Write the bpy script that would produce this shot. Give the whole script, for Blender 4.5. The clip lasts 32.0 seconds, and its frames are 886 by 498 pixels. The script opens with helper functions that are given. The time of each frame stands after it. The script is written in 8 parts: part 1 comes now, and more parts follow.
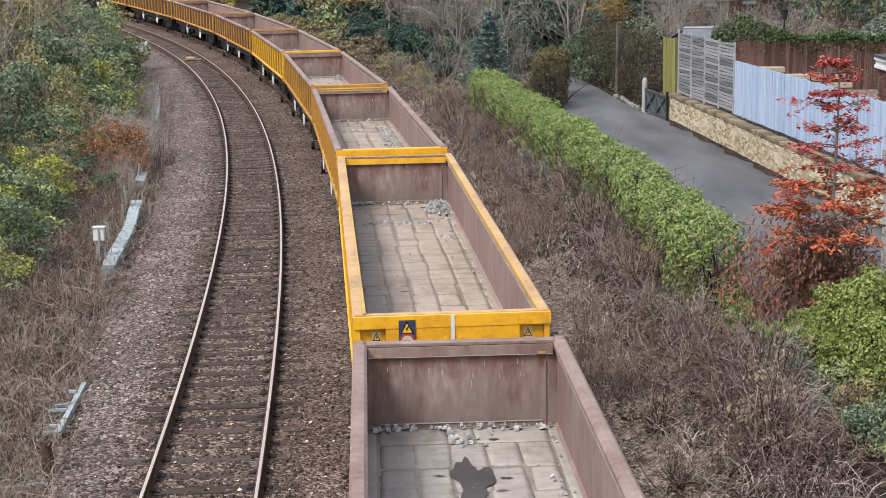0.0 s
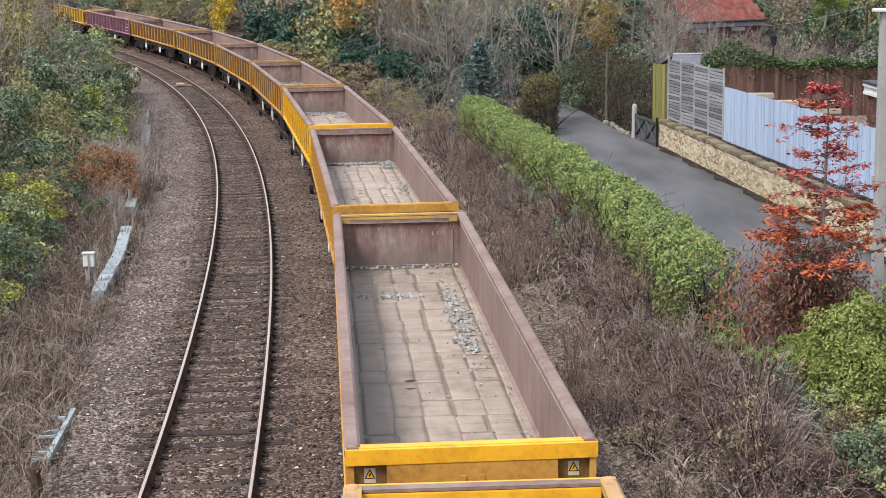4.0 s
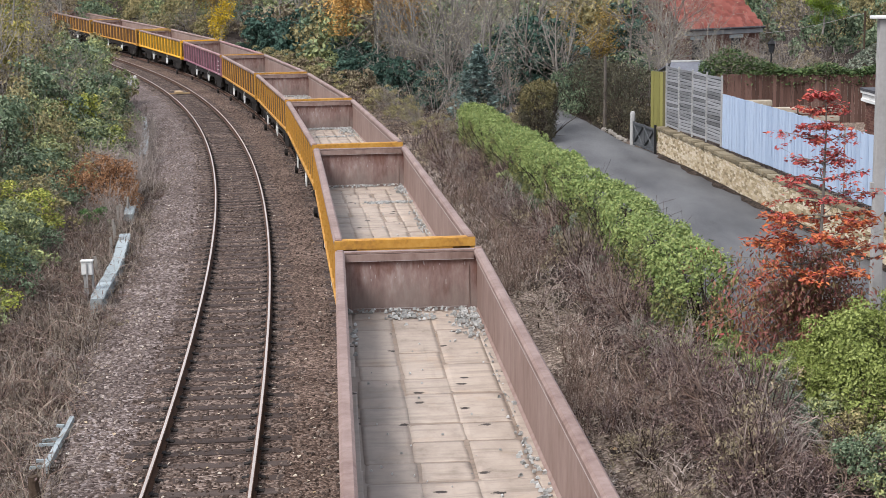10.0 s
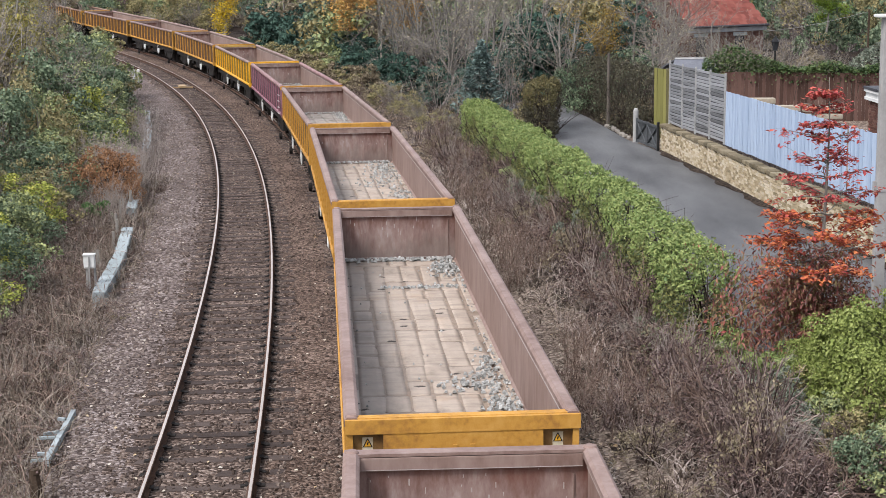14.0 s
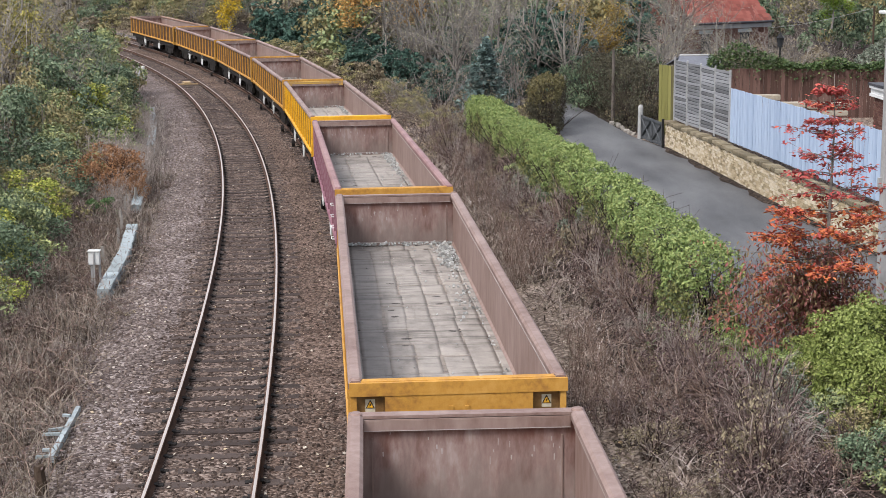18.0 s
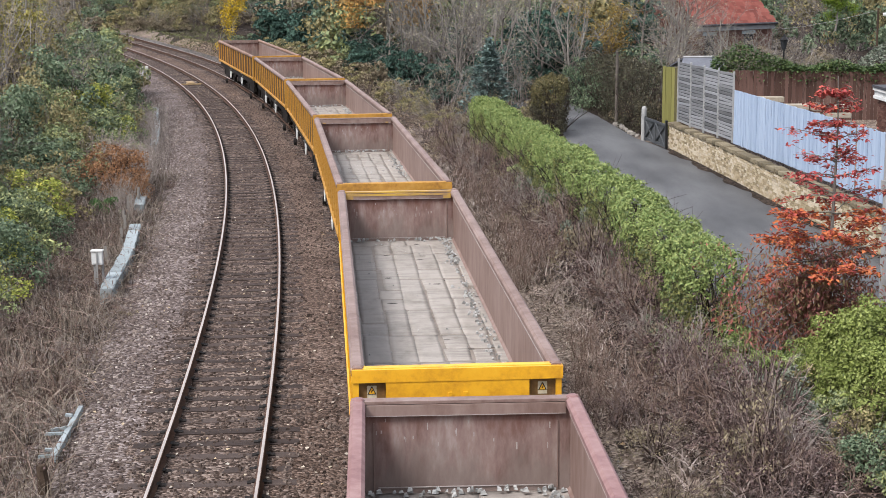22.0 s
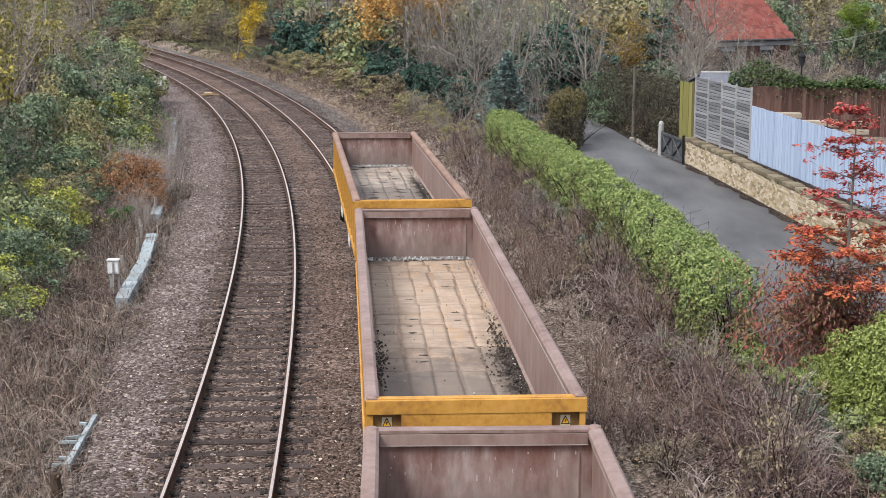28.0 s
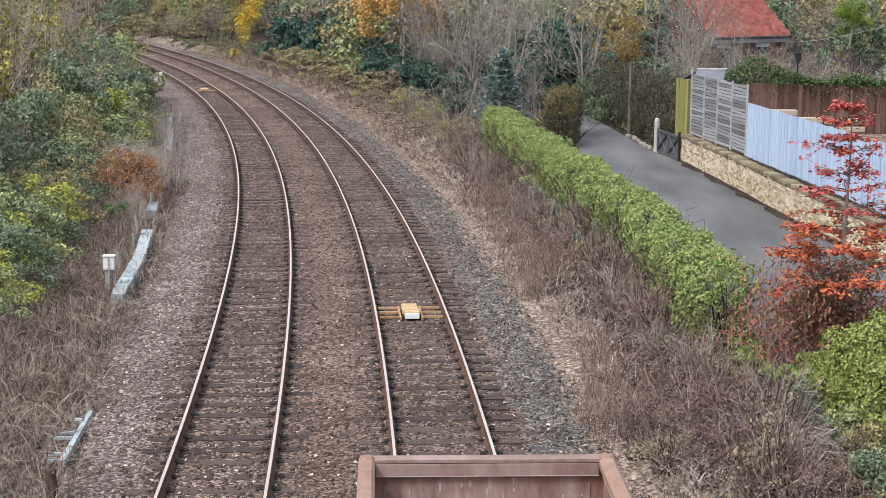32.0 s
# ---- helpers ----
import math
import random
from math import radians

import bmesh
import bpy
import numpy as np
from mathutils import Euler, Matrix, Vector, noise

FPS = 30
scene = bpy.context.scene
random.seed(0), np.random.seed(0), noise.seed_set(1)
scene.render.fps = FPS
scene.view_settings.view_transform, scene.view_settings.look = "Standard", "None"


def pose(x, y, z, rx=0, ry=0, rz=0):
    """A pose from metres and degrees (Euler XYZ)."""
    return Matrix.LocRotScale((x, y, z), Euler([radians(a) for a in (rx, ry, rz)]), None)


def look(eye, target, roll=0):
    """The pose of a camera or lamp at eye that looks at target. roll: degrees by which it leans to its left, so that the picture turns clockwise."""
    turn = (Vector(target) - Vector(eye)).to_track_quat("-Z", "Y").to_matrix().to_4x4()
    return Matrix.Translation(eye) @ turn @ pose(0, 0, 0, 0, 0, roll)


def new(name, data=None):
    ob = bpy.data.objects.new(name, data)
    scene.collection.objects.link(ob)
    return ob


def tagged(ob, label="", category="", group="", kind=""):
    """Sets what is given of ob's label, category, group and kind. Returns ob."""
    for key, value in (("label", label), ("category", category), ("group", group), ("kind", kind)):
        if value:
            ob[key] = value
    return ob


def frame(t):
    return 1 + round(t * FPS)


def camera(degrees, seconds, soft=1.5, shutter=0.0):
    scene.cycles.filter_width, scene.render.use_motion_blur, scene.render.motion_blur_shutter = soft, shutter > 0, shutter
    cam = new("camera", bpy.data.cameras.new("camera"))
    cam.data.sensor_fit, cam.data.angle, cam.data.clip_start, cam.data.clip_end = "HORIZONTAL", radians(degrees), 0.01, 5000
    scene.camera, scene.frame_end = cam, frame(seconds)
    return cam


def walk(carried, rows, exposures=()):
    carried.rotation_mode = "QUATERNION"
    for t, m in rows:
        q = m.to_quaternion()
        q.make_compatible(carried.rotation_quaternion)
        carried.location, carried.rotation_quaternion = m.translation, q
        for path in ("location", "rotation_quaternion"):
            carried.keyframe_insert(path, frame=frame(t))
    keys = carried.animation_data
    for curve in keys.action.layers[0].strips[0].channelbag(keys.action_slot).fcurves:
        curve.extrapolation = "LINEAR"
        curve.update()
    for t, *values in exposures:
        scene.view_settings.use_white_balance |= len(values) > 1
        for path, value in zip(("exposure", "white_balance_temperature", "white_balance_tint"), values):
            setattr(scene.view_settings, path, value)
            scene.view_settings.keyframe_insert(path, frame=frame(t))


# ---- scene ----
from functools import lru_cache

# ---------------------------------------------------------------- camera
cam = camera(31.02, 32.0, soft=0.6)
EYE = (0.0, 0.0, 7.159)
# seconds and the turn about x, y, z in degrees of the hand-held camera
CAM_ROWS = [
    (0.0, 78.842, 0.859, -0.513), (0.5, 79.027, 0.81, -0.561), (1.0, 79.144, 0.827, -0.621), (1.5, 79.219, 0.848, -0.666),
    (2.0, 79.294, 0.863, -0.719), (2.5, 79.37, 0.843, -0.752), (3.0, 79.458, 0.863, -0.803), (3.5, 79.573, 0.849, -0.837),
    (5.5, 80.547, 0.61, -0.892), (6.0, 80.72, 0.535, -0.888), (6.5, 80.738, 0.592, -0.898), (7.0, 80.673, 0.63, -0.912),
    (7.5, 80.596, 0.699, -0.907), (8.0, 80.506, 0.746, -0.867), (8.5, 80.343, 0.871, -0.837), (9.0, 80.168, 0.89, -0.834),
    (9.5, 80.082, 0.877, -0.868), (10.0, 80.029, 0.873, -0.928), (10.5, 79.916, 0.977, -1.008), (11.0, 79.829, 1.048, -1.083),
    (11.5, 79.903, 0.931, -1.127), (12.0, 80.045, 0.761, -1.097), (12.5, 80.099, 0.66, -0.997), (13.0, 80.023, 0.61, -0.902),
    (13.5, 79.929, 0.602, -0.841), (14.0, 79.88, 0.521, -0.784), (14.5, 79.885, 0.522, -0.763), (16.5, 79.692, 0.645, -0.734),
    (17.0, 79.714, 0.568, -0.693), (17.5, 79.755, 0.491, -0.639), (18.0, 79.761, 0.53, -0.618), (18.5, 79.761, 0.53, -0.618),
    (19.0, 79.757, 0.462, -0.607), (19.5, 79.823, 0.361, -0.57), (20.0, 79.889, 0.252, -0.521), (20.5, 79.903, 0.26, -0.508),
    (21.0, 79.884, 0.319, -0.499), (21.5, 79.857, 0.356, -0.483), (22.0, 79.795, 0.366, -0.479), (22.5, 79.714, 0.465, -0.465),
    (23.0, 79.585, 0.534, -0.484), (23.5, 79.495, 0.517, -0.475), (24.0, 79.533, 0.448, -0.475), (24.5, 79.694, 0.23, -0.444),
    (25.0, 79.881, 0.069, -0.402), (25.5, 80.028, -0.014, -0.287), (27.5, 80.258, -0.133, 0.175), (28.0, 80.253, -0.137, 0.175),
    (28.5, 80.254, -0.225, 0.17), (29.0, 80.247, -0.223, 0.133), (29.5, 80.229, -0.199, 0.104), (30.0, 80.199, -0.197, 0.077),
    (30.5, 80.18, -0.236, 0.08), (31.0, 80.156, -0.259, 0.071), (31.5, 80.141, -0.268, 0.067), (32.0, 80.128, -0.254, 0.044),
]
walk(cam, [(t, pose(*EYE, rx, ry, rz)) for t, rx, ry, rz in CAM_ROWS], exposures=[(0.0, 0.64), (14.0, 0.65), (27.0, 0.68), (30.0, 0.7), (31.0, 0.78), (32.0, 0.8)])

# ---------------------------------------------------------------- daylight
SUN_EL, SUN_AZ = radians(51), radians(228)
world = bpy.data.worlds.new("overcast_sky")
scene.world = world
world.use_nodes = True
wn = world.node_tree.nodes
sky = wn.new("ShaderNodeTexSky")
sky.sky_type = "NISHITA"
sky.sun_disc = False
sky.sun_elevation, sky.sun_rotation = SUN_EL, SUN_AZ
sky.air_density, sky.dust_density, sky.ozone_density = 1.0, 6.0, 0.6
veil = wn.new("ShaderNodeMixRGB")
veil.inputs[0].default_value = 0.72
veil.inputs[2].default_value = (5.25, 5.58, 6.3, 1)
world.node_tree.links.new(sky.outputs[0], veil.inputs[1])
world.node_tree.links.new(veil.outputs[0], wn["Background"].inputs[0])
wn["Background"].inputs[1].default_value = 0.185
sun = new("sun", bpy.data.lights.new("sun", "SUN"))
sun.data.energy, sun.data.angle, sun.data.color = 3.25, radians(20), (0.985, 0.98, 1.0)
sun.matrix_world = look((0, 0, 0), (-math.sin(SUN_AZ) * math.cos(SUN_EL), -math.cos(SUN_AZ) * math.cos(SUN_EL), -math.sin(SUN_EL)))
scene.view_settings.exposure = 0.0

# ---------------------------------------------------------------- helpers
rng = np.random.default_rng(7)


def material(name, colours, rough=0.85, grain=30.0, blotch=1.5, by="", bump=0.0, bump_scale=60.0, metal=0.0, spread=1.0, spec=0.1,
             stretch=(1, 1, 1), through_light=0.0, blotch_mix=0.5):
    """A procedural surface: a ramp over colours, driven by noise at two scales and, with by, by the piece."""
    m = bpy.data.materials.new(name)
    m.use_nodes = True
    n, link = m.node_tree.nodes, m.node_tree.links.new
    b = n["Principled BSDF"]
    b.inputs["Roughness"].default_value = rough
    b.inputs["Metallic"].default_value = metal
    b.inputs["Specular IOR Level"].default_value = spec
    tc = n.new("ShaderNodeTexCoord")
    mp = n.new("ShaderNodeMapping")
    mp.inputs["Scale"].default_value = stretch
    link(tc.outputs["Object"], mp.inputs["Vector"])
    if by == "object":
        oi, sc = n.new("ShaderNodeObjectInfo"), n.new("ShaderNodeVectorMath")
        sc.operation = "SCALE"
        sc.inputs[0].default_value = (37.0, 53.0, 71.0)
        link(oi.outputs["Random"], sc.inputs["Scale"])
        link(sc.outputs[0], mp.inputs["Location"])
    fine = n.new("ShaderNodeTexNoise")
    fine.inputs["Scale"].default_value, fine.inputs["Detail"].default_value = grain, 6
    fine.inputs["Roughness"].default_value = 0.65
    wide = n.new("ShaderNodeTexNoise")
    wide.inputs["Scale"].default_value, wide.inputs["Detail"].default_value = blotch, 4
    for x in (fine, wide):
        link(mp.outputs[0], x.inputs["Vector"])
    mix = n.new("ShaderNodeMix")
    mix.inputs[0].default_value = blotch_mix
    link(fine.outputs[0], mix.inputs[2])
    link(wide.outputs[0], mix.inputs[3])
    fac = mix.outputs[0]
    stretch_it = n.new("ShaderNodeMapRange")
    stretch_it.inputs[1].default_value, stretch_it.inputs[2].default_value = 0.32, 0.68
    link(fac, stretch_it.inputs[0])
    fac = stretch_it.outputs[0]
    if by:
        src = n.new("ShaderNodeNewGeometry").outputs["Random Per Island"] if by == "island" else n.new("ShaderNodeObjectInfo").outputs["Random"]
        m2 = n.new("ShaderNodeMix")
        m2.inputs[0].default_value = 0.75 * spread
        link(fac, m2.inputs[2])
        link(src, m2.inputs[3])
        fac = m2.outputs[0]
    ramp = n.new("ShaderNodeValToRGB")
    e = ramp.color_ramp.elements
    for i, c in enumerate(colours):
        p = i / max(1, len(colours) - 1)
        if i < 2:
            e[i].position, e[i].color = p, (*c, 1)
        else:
            e.new(p).color = (*c, 1)
    if len(colours) > 2:
        for i, c in enumerate(colours):
            e[i].position, e[i].color = i / (len(colours) - 1), (*c, 1)
    link(fac, ramp.inputs[0])
    link(ramp.outputs[0], b.inputs["Base Color"])
    if bump:
        bn = n.new("ShaderNodeTexNoise")
        bn.inputs["Scale"].default_value, bn.inputs["Detail"].default_value = bump_scale, 5
        link(mp.outputs[0], bn.inputs["Vector"])
        bu = n.new("ShaderNodeBump")
        bu.inputs["Strength"].default_value, bu.inputs["Distance"].default_value = bump, 0.02
        link(bn.outputs[0], bu.inputs["Height"])
        link(bu.outputs[0], b.inputs["Normal"])
    if through_light:
        out = n["Material Output"]
        tl = n.new("ShaderNodeBsdfTranslucent")
        ms = n.new("ShaderNodeMixShader")
        ms.inputs[0].default_value = through_light
        link(ramp.outputs[0], tl.inputs[0])
        link(b.outputs[0], ms.inputs[1])
        link(tl.outputs[0], ms.inputs[2])
        link(ms.outputs[0], out.inputs[0])
    return m


def pebbles(name, colours, scale=24.0, depth=0.9, blotch=0.45, rough=0.95):
    """Broken stone: cells of one colour each, with relief, under wide blotches."""
    m = bpy.data.materials.new(name)
    m.use_nodes = True
    n, link = m.node_tree.nodes, m.node_tree.links.new
    b = n["Principled BSDF"]
    b.inputs["Roughness"].default_value = rough
    b.inputs["Specular IOR Level"].default_value = 0.06
    tc = n.new("ShaderNodeTexCoord")
    warp = n.new("ShaderNodeTexNoise")
    warp.inputs["Scale"].default_value = scale * 0.7
    add = n.new("ShaderNodeMixRGB")
    add.blend_type = "ADD"
    add.inputs[0].default_value = 0.02
    link(tc.outputs["Object"], warp.inputs["Vector"])
    link(tc.outputs["Object"], add.inputs[1])
    link(warp.outputs["Color"], add.inputs[2])
    cells = n.new("ShaderNodeTexVoronoi")
    cells.inputs["Scale"].default_value = scale
    link(add.outputs[0], cells.inputs["Vector"])
    sep = n.new("ShaderNodeSeparateColor")
    link(cells.outputs["Color"], sep.inputs[0])
    wide = n.new("ShaderNodeTexNoise")
    wide.inputs["Scale"].default_value, wide.inputs["Detail"].default_value = blotch, 6
    link(tc.outputs["Object"], wide.inputs["Vector"])
    mx = n.new("ShaderNodeMix")
    mx.inputs[0].default_value = 0.42
    link(sep.outputs[0], mx.inputs[2])
    link(wide.outputs[0], mx.inputs[3])
    ramp = n.new("ShaderNodeValToRGB")
    e = ramp.color_ramp.elements
    while len(e) < len(colours):
        e.new(0.5)
    for i, c in enumerate(colours):
        e[i].position, e[i].color = 0.12 + 0.78 * i / (len(colours) - 1), (*c, 1)
    link(mx.outputs[0], ramp.inputs[0])
    link(ramp.outputs[0], b.inputs["Base Color"])
    bu = n.new("ShaderNodeBump")
    bu.invert = True
    bu.inputs["Strength"].default_value, bu.inputs["Distance"].default_value = depth, 0.03
    link(cells.outputs["Distance"], bu.inputs["Height"])
    link(bu.outputs[0], b.inputs["Normal"])
    return m


def mesh_of(name, verts, quads, mat, smooth=False):
    """A mesh from arrays of corners and four-sided faces."""
    me = bpy.data.meshes.new(name)
    v = np.ascontiguousarray(verts, dtype=np.float32).reshape(-1, 3)
    f = np.ascontiguousarray(quads, dtype=np.int32).reshape(-1, 4)
    me.vertices.add(len(v))
    me.vertices.foreach_set("co", v.ravel())
    me.loops.add(f.size)
    me.loops.foreach_set("vertex_index", f.ravel())
    me.polygons.add(len(f))
    me.polygons.foreach_set("loop_start", np.arange(0, f.size, 4, dtype=np.int32))
    me.update(calc_edges=True)
    me.polygons.foreach_set("use_smooth", np.full(len(f), smooth, dtype=bool))
    me.materials.append(mat)
    return me


def merged(*pieces):
    """Several (verts, quads) as one."""
    vs, fs, o = [], [], 0
    for v, f in pieces:
        v, f = np.asarray(v, float).reshape(-1, 3), np.asarray(f).reshape(-1, 4)
        vs.append(v)
        fs.append(f + o)
        o += len(v)
    return np.concatenate(vs), np.concatenate(fs)


def tubes(paths, radii, sides=3):
    """paths (n, k, 3) and radii (n, k): n bent, tapered rods."""
    p, r = np.asarray(paths, float), np.asarray(radii, float)
    n, k = p.shape[:2]
    d = np.gradient(p, axis=1)
    d /= np.linalg.norm(d, axis=2, keepdims=True) + 1e-9
    ref = np.where(np.abs(d[..., 2:3]) > 0.9, np.array([1.0, 0, 0]), np.array([0, 0, 1.0]))
    a = np.cross(d, ref)
    a /= np.linalg.norm(a, axis=2, keepdims=True) + 1e-9
    b = np.cross(d, a)
    ang = np.arange(sides) * 2 * np.pi / sides
    v = p[:, :, None] + r[:, :, None, None] * (np.cos(ang)[:, None] * a[:, :, None] + np.sin(ang)[:, None] * b[:, :, None])
    base = (np.arange(n) * k * sides)[:, None, None]
    i = (np.arange(k - 1) * sides)[None, :, None]
    j = np.arange(sides)[None, None, :]
    j2 = (j + 1) % sides
    f = np.stack([base + i + j, base + i + j2, base + i + sides + j2, base + i + sides + j], -1)
    return v.reshape(-1, 3), f.reshape(-1, 4)


def leaves(centres, size, flat=0.3, aspect=0.55, r=None, droop=0.0, out=None, face=1.5):
    """One folded, pointed blade at each centre; flat: how far they lie level; out: the way that each one faces, loosely."""
    r = r or rng
    c = np.asarray(centres, float)
    n = len(c)
    nor = r.normal(size=(n, 3))
    if out is None:
        nor[:, 2] = np.abs(nor[:, 2]) + flat * 3
    else:
        nor = nor * 0.75 + np.asarray(out) * face + (0, 0, flat)
    nor /= np.linalg.norm(nor, axis=1, keepdims=True)
    u = r.normal(size=(n, 3))
    u[:, 2] -= droop * 2
    u -= (u * nor).sum(1, keepdims=True) * nor
    u /= np.linalg.norm(u, axis=1, keepdims=True) + 1e-9
    w = np.cross(nor, u)
    s = (np.asarray(size) * r.uniform(0.6, 1.3, n))[:, None]
    v = np.stack([c - u * s * 0.5, c + w * s * aspect * 0.5 + nor * s * 0.12, c + u * s * 0.5, c - w * s * aspect * 0.5 + nor * s * 0.12], 1)
    return v.reshape(-1, 3), np.arange(n * 4).reshape(-1, 4)


def box_vf(x0, x1, y0, y1, z0, z1):
    v = np.array([(x, y, z) for z in (z0, z1) for y in (y0, y1) for x in (x0, x1)], float)
    f = np.array([(0, 2, 3, 1), (4, 5, 7, 6), (0, 1, 5, 4), (2, 6, 7, 3), (0, 4, 6, 2), (1, 3, 7, 5)])
    return v, f


def boxes(specs):
    """Plain blocks, joined; each spec is x0, x1, y0, y1, z0, z1."""
    return merged(*[box_vf(*s) for s in specs])


def soft_box(sx, sy, sz, bevel=0.01):
    """A bevelled block about the origin, as a bmesh."""
    bm = bmesh.new()
    bmesh.ops.create_cube(bm, size=1)
    bmesh.ops.scale(bm, vec=(sx, sy, sz), verts=bm.verts)
    if bevel:
        bmesh.ops.bevel(bm, geom=bm.edges[:], offset=bevel, segments=2, affect="EDGES", profile=0.6)
    return bm


def bm_mesh(name, bm, mat):
    me = bpy.data.meshes.new(name)
    bm.to_mesh(me)
    bm.free()
    me.materials.append(mat)
    return me


def thing(name, label, category, group="", kind="", m=None, data=None):
    ob = new(name, data)
    tagged(ob, label, category, group, kind)
    if m is not None:
        ob.matrix_basis = m
    return ob


def part(name, data, parent, m=None, label="", kind=""):
    ob = new(name, data)
    ob.parent = parent
    if m is not None:
        ob.matrix_basis = m
    return tagged(ob, label, kind=kind)


def at(x=0, y=0, z=0, rz=0.0, rx=0.0, ry=0.0, s=1.0):
    return pose(x, y, z, rx, ry, rz) @ Matrix.Scale(s, 4)


# ---------------------------------------------------------------- the line of the railway
# the down line's centre: heading by a smooth polynomial in the distance along it
X0, Y0 = -2.608, 8.0
H0, K = -0.03428, (-0.07353, -0.04357, 0.010888, -0.00008307)
TRACKS = 3.35
STEP = 0.25


def heading(s):
    t = np.clip(s, 0, 150) / 50
    h = H0 + K[0] * t + K[1] * t ** 2 + K[2] * t ** 3 + K[3] * t ** 4
    return h - np.maximum(s - 150, 0) * 0.0024


S_LINE = np.arange(-300, 330, STEP)
_h = heading(S_LINE)
_i0 = int(300 / STEP)
_dx, _dy = np.sin(_h) * STEP, np.cos(_h) * STEP
LX = np.cumsum(_dx) - _dx / 2
LY = np.cumsum(_dy) - _dy / 2
LX, LY = LX - LX[_i0] + X0, LY - LY[_i0] + Y0
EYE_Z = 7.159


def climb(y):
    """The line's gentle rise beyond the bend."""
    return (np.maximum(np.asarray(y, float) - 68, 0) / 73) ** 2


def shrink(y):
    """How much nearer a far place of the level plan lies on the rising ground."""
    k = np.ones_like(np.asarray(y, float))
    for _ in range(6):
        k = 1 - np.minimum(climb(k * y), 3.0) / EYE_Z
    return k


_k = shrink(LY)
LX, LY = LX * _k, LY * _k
S_FLAT = S_LINE
_arc = np.concatenate([[0], np.cumsum(np.hypot(np.diff(LX), np.diff(LY)))])
_arc -= _arc[_i0]
S_LINE = _arc
_h = np.arctan2(np.gradient(LX), np.gradient(LY))
LZ = np.minimum(climb(LY), 3.0)


def on_line(s, off=0.0, z=0.0):
    """A place beside the down line's centre: s along it, off to its right."""
    s = np.asarray(s, float)
    h = np.interp(s, S_LINE, _h)
    x, y = np.interp(s, S_LINE, LX), np.interp(s, S_LINE, LY)
    return np.stack(np.broadcast_arrays(x + off * np.cos(h), y - off * np.sin(h), z + np.interp(s, S_LINE, LZ)), -1)


# the distance along the up line, on which the train runs
_up = on_line(S_LINE, TRACKS)
_ds = np.concatenate([[0], np.cumsum(np.linalg.norm(np.diff(_up, axis=0), axis=1))])
S_UP = _ds - _ds[_i0]


def on_up(a, off=0.0, z=0.0):
    return on_line(np.interp(a, S_UP, S_LINE), TRACKS + off, z)


def side_of(x, y):
    """Distance to the right of the down line's centre, roughly, for places on the plan."""
    s = np.interp(y, LY, S_LINE)
    h = np.interp(s, S_LINE, _h)
    return (x - np.interp(s, S_LINE, LX)) * np.cos(h)

# ---------------------------------------------------------------- materials
CRIB = pebbles("dark_track_ballast", [(0.0128, 0.00859, 0.00698), (0.0432, 0.0304, 0.0249), (0.103, 0.0745, 0.0615), (0.255, 0.202, 0.175)], 21)
CESS = pebbles("pale_cess_ballast", [(0.02, 0.0138, 0.0118), (0.0622, 0.0467, 0.0417), (0.128, 0.101, 0.0918), (0.313, 0.27, 0.259)], 21)
SIX_FOOT = pebbles("brown_ballast", [(0.0179, 0.0111, 0.00867), (0.0562, 0.0375, 0.029), (0.114, 0.0799, 0.0642), (0.251, 0.188, 0.157)], 23)
SHOULDER = pebbles("grey_shoulder_ballast", [(0.0169, 0.0143, 0.0131), (0.0493, 0.0437, 0.0401), (0.0986, 0.0896, 0.0826), (0.232, 0.215, 0.201)], 23)
STONES = material("ballast_stones", [(0.026, 0.0186, 0.0153), (0.051, 0.0372, 0.0309), (0.0859, 0.064, 0.0531), (0.208, 0.169, 0.146)], by="island", grain=60, rough=0.92)
STONES_PALE = material("cess_stones", [(0.0635, 0.0471, 0.0406), (0.1, 0.077, 0.068), (0.156, 0.124, 0.108), (0.387, 0.335, 0.305)], by="island", grain=60, rough=0.92)
STONES_GREY = material("grey_ballast_stones", [(0.0224, 0.0192, 0.0179), (0.0576, 0.0525, 0.0486), (0.102, 0.0954, 0.0896), (0.23, 0.214, 0.202)], by="island", grain=60, rough=0.9)
EARTH = pebbles("earth_and_litter", [(0.0331, 0.0236, 0.0191), (0.103, 0.0766, 0.0619), (0.184, 0.143, 0.116), (0.338, 0.276, 0.232)], 17, 0.7, 0.4)
# Soil with the shade of gaps between plants put into its colour.
DARKENED_SOIL = pebbles("darkened_soil", [(0.00576, 0.00432, 0.00384), (0.0168, 0.0124, 0.01), (0.036, 0.0268, 0.0216), (0.0818, 0.0624, 0.0504)], 15, 0.8, 0.7)
RAIL_TOP = material("polished_rail", [(0.326, 0.272, 0.239), (0.455, 0.392, 0.351)], rough=0.42, metal=0.6, grain=3, blotch=0.4)
RAIL_RUST = material("rusty_rail", [(0.0331, 0.019, 0.0142), (0.0864, 0.049, 0.0339)], rough=0.85, grain=20, bump=0.2)
SLEEPER = material("weathered_sleeper", [(0.0208, 0.0153, 0.0136), (0.048, 0.036, 0.032), (0.084, 0.064, 0.056)], by="object", spread=0.6, grain=18, blotch=2, bump=0.35, stretch=(0.4, 3, 3), rough=0.9)
IRON = material("dark_iron", [(0.00863, 0.00765, 0.0072), (0.024, 0.0202, 0.0182)], rough=0.8, grain=25, bump=0.2)
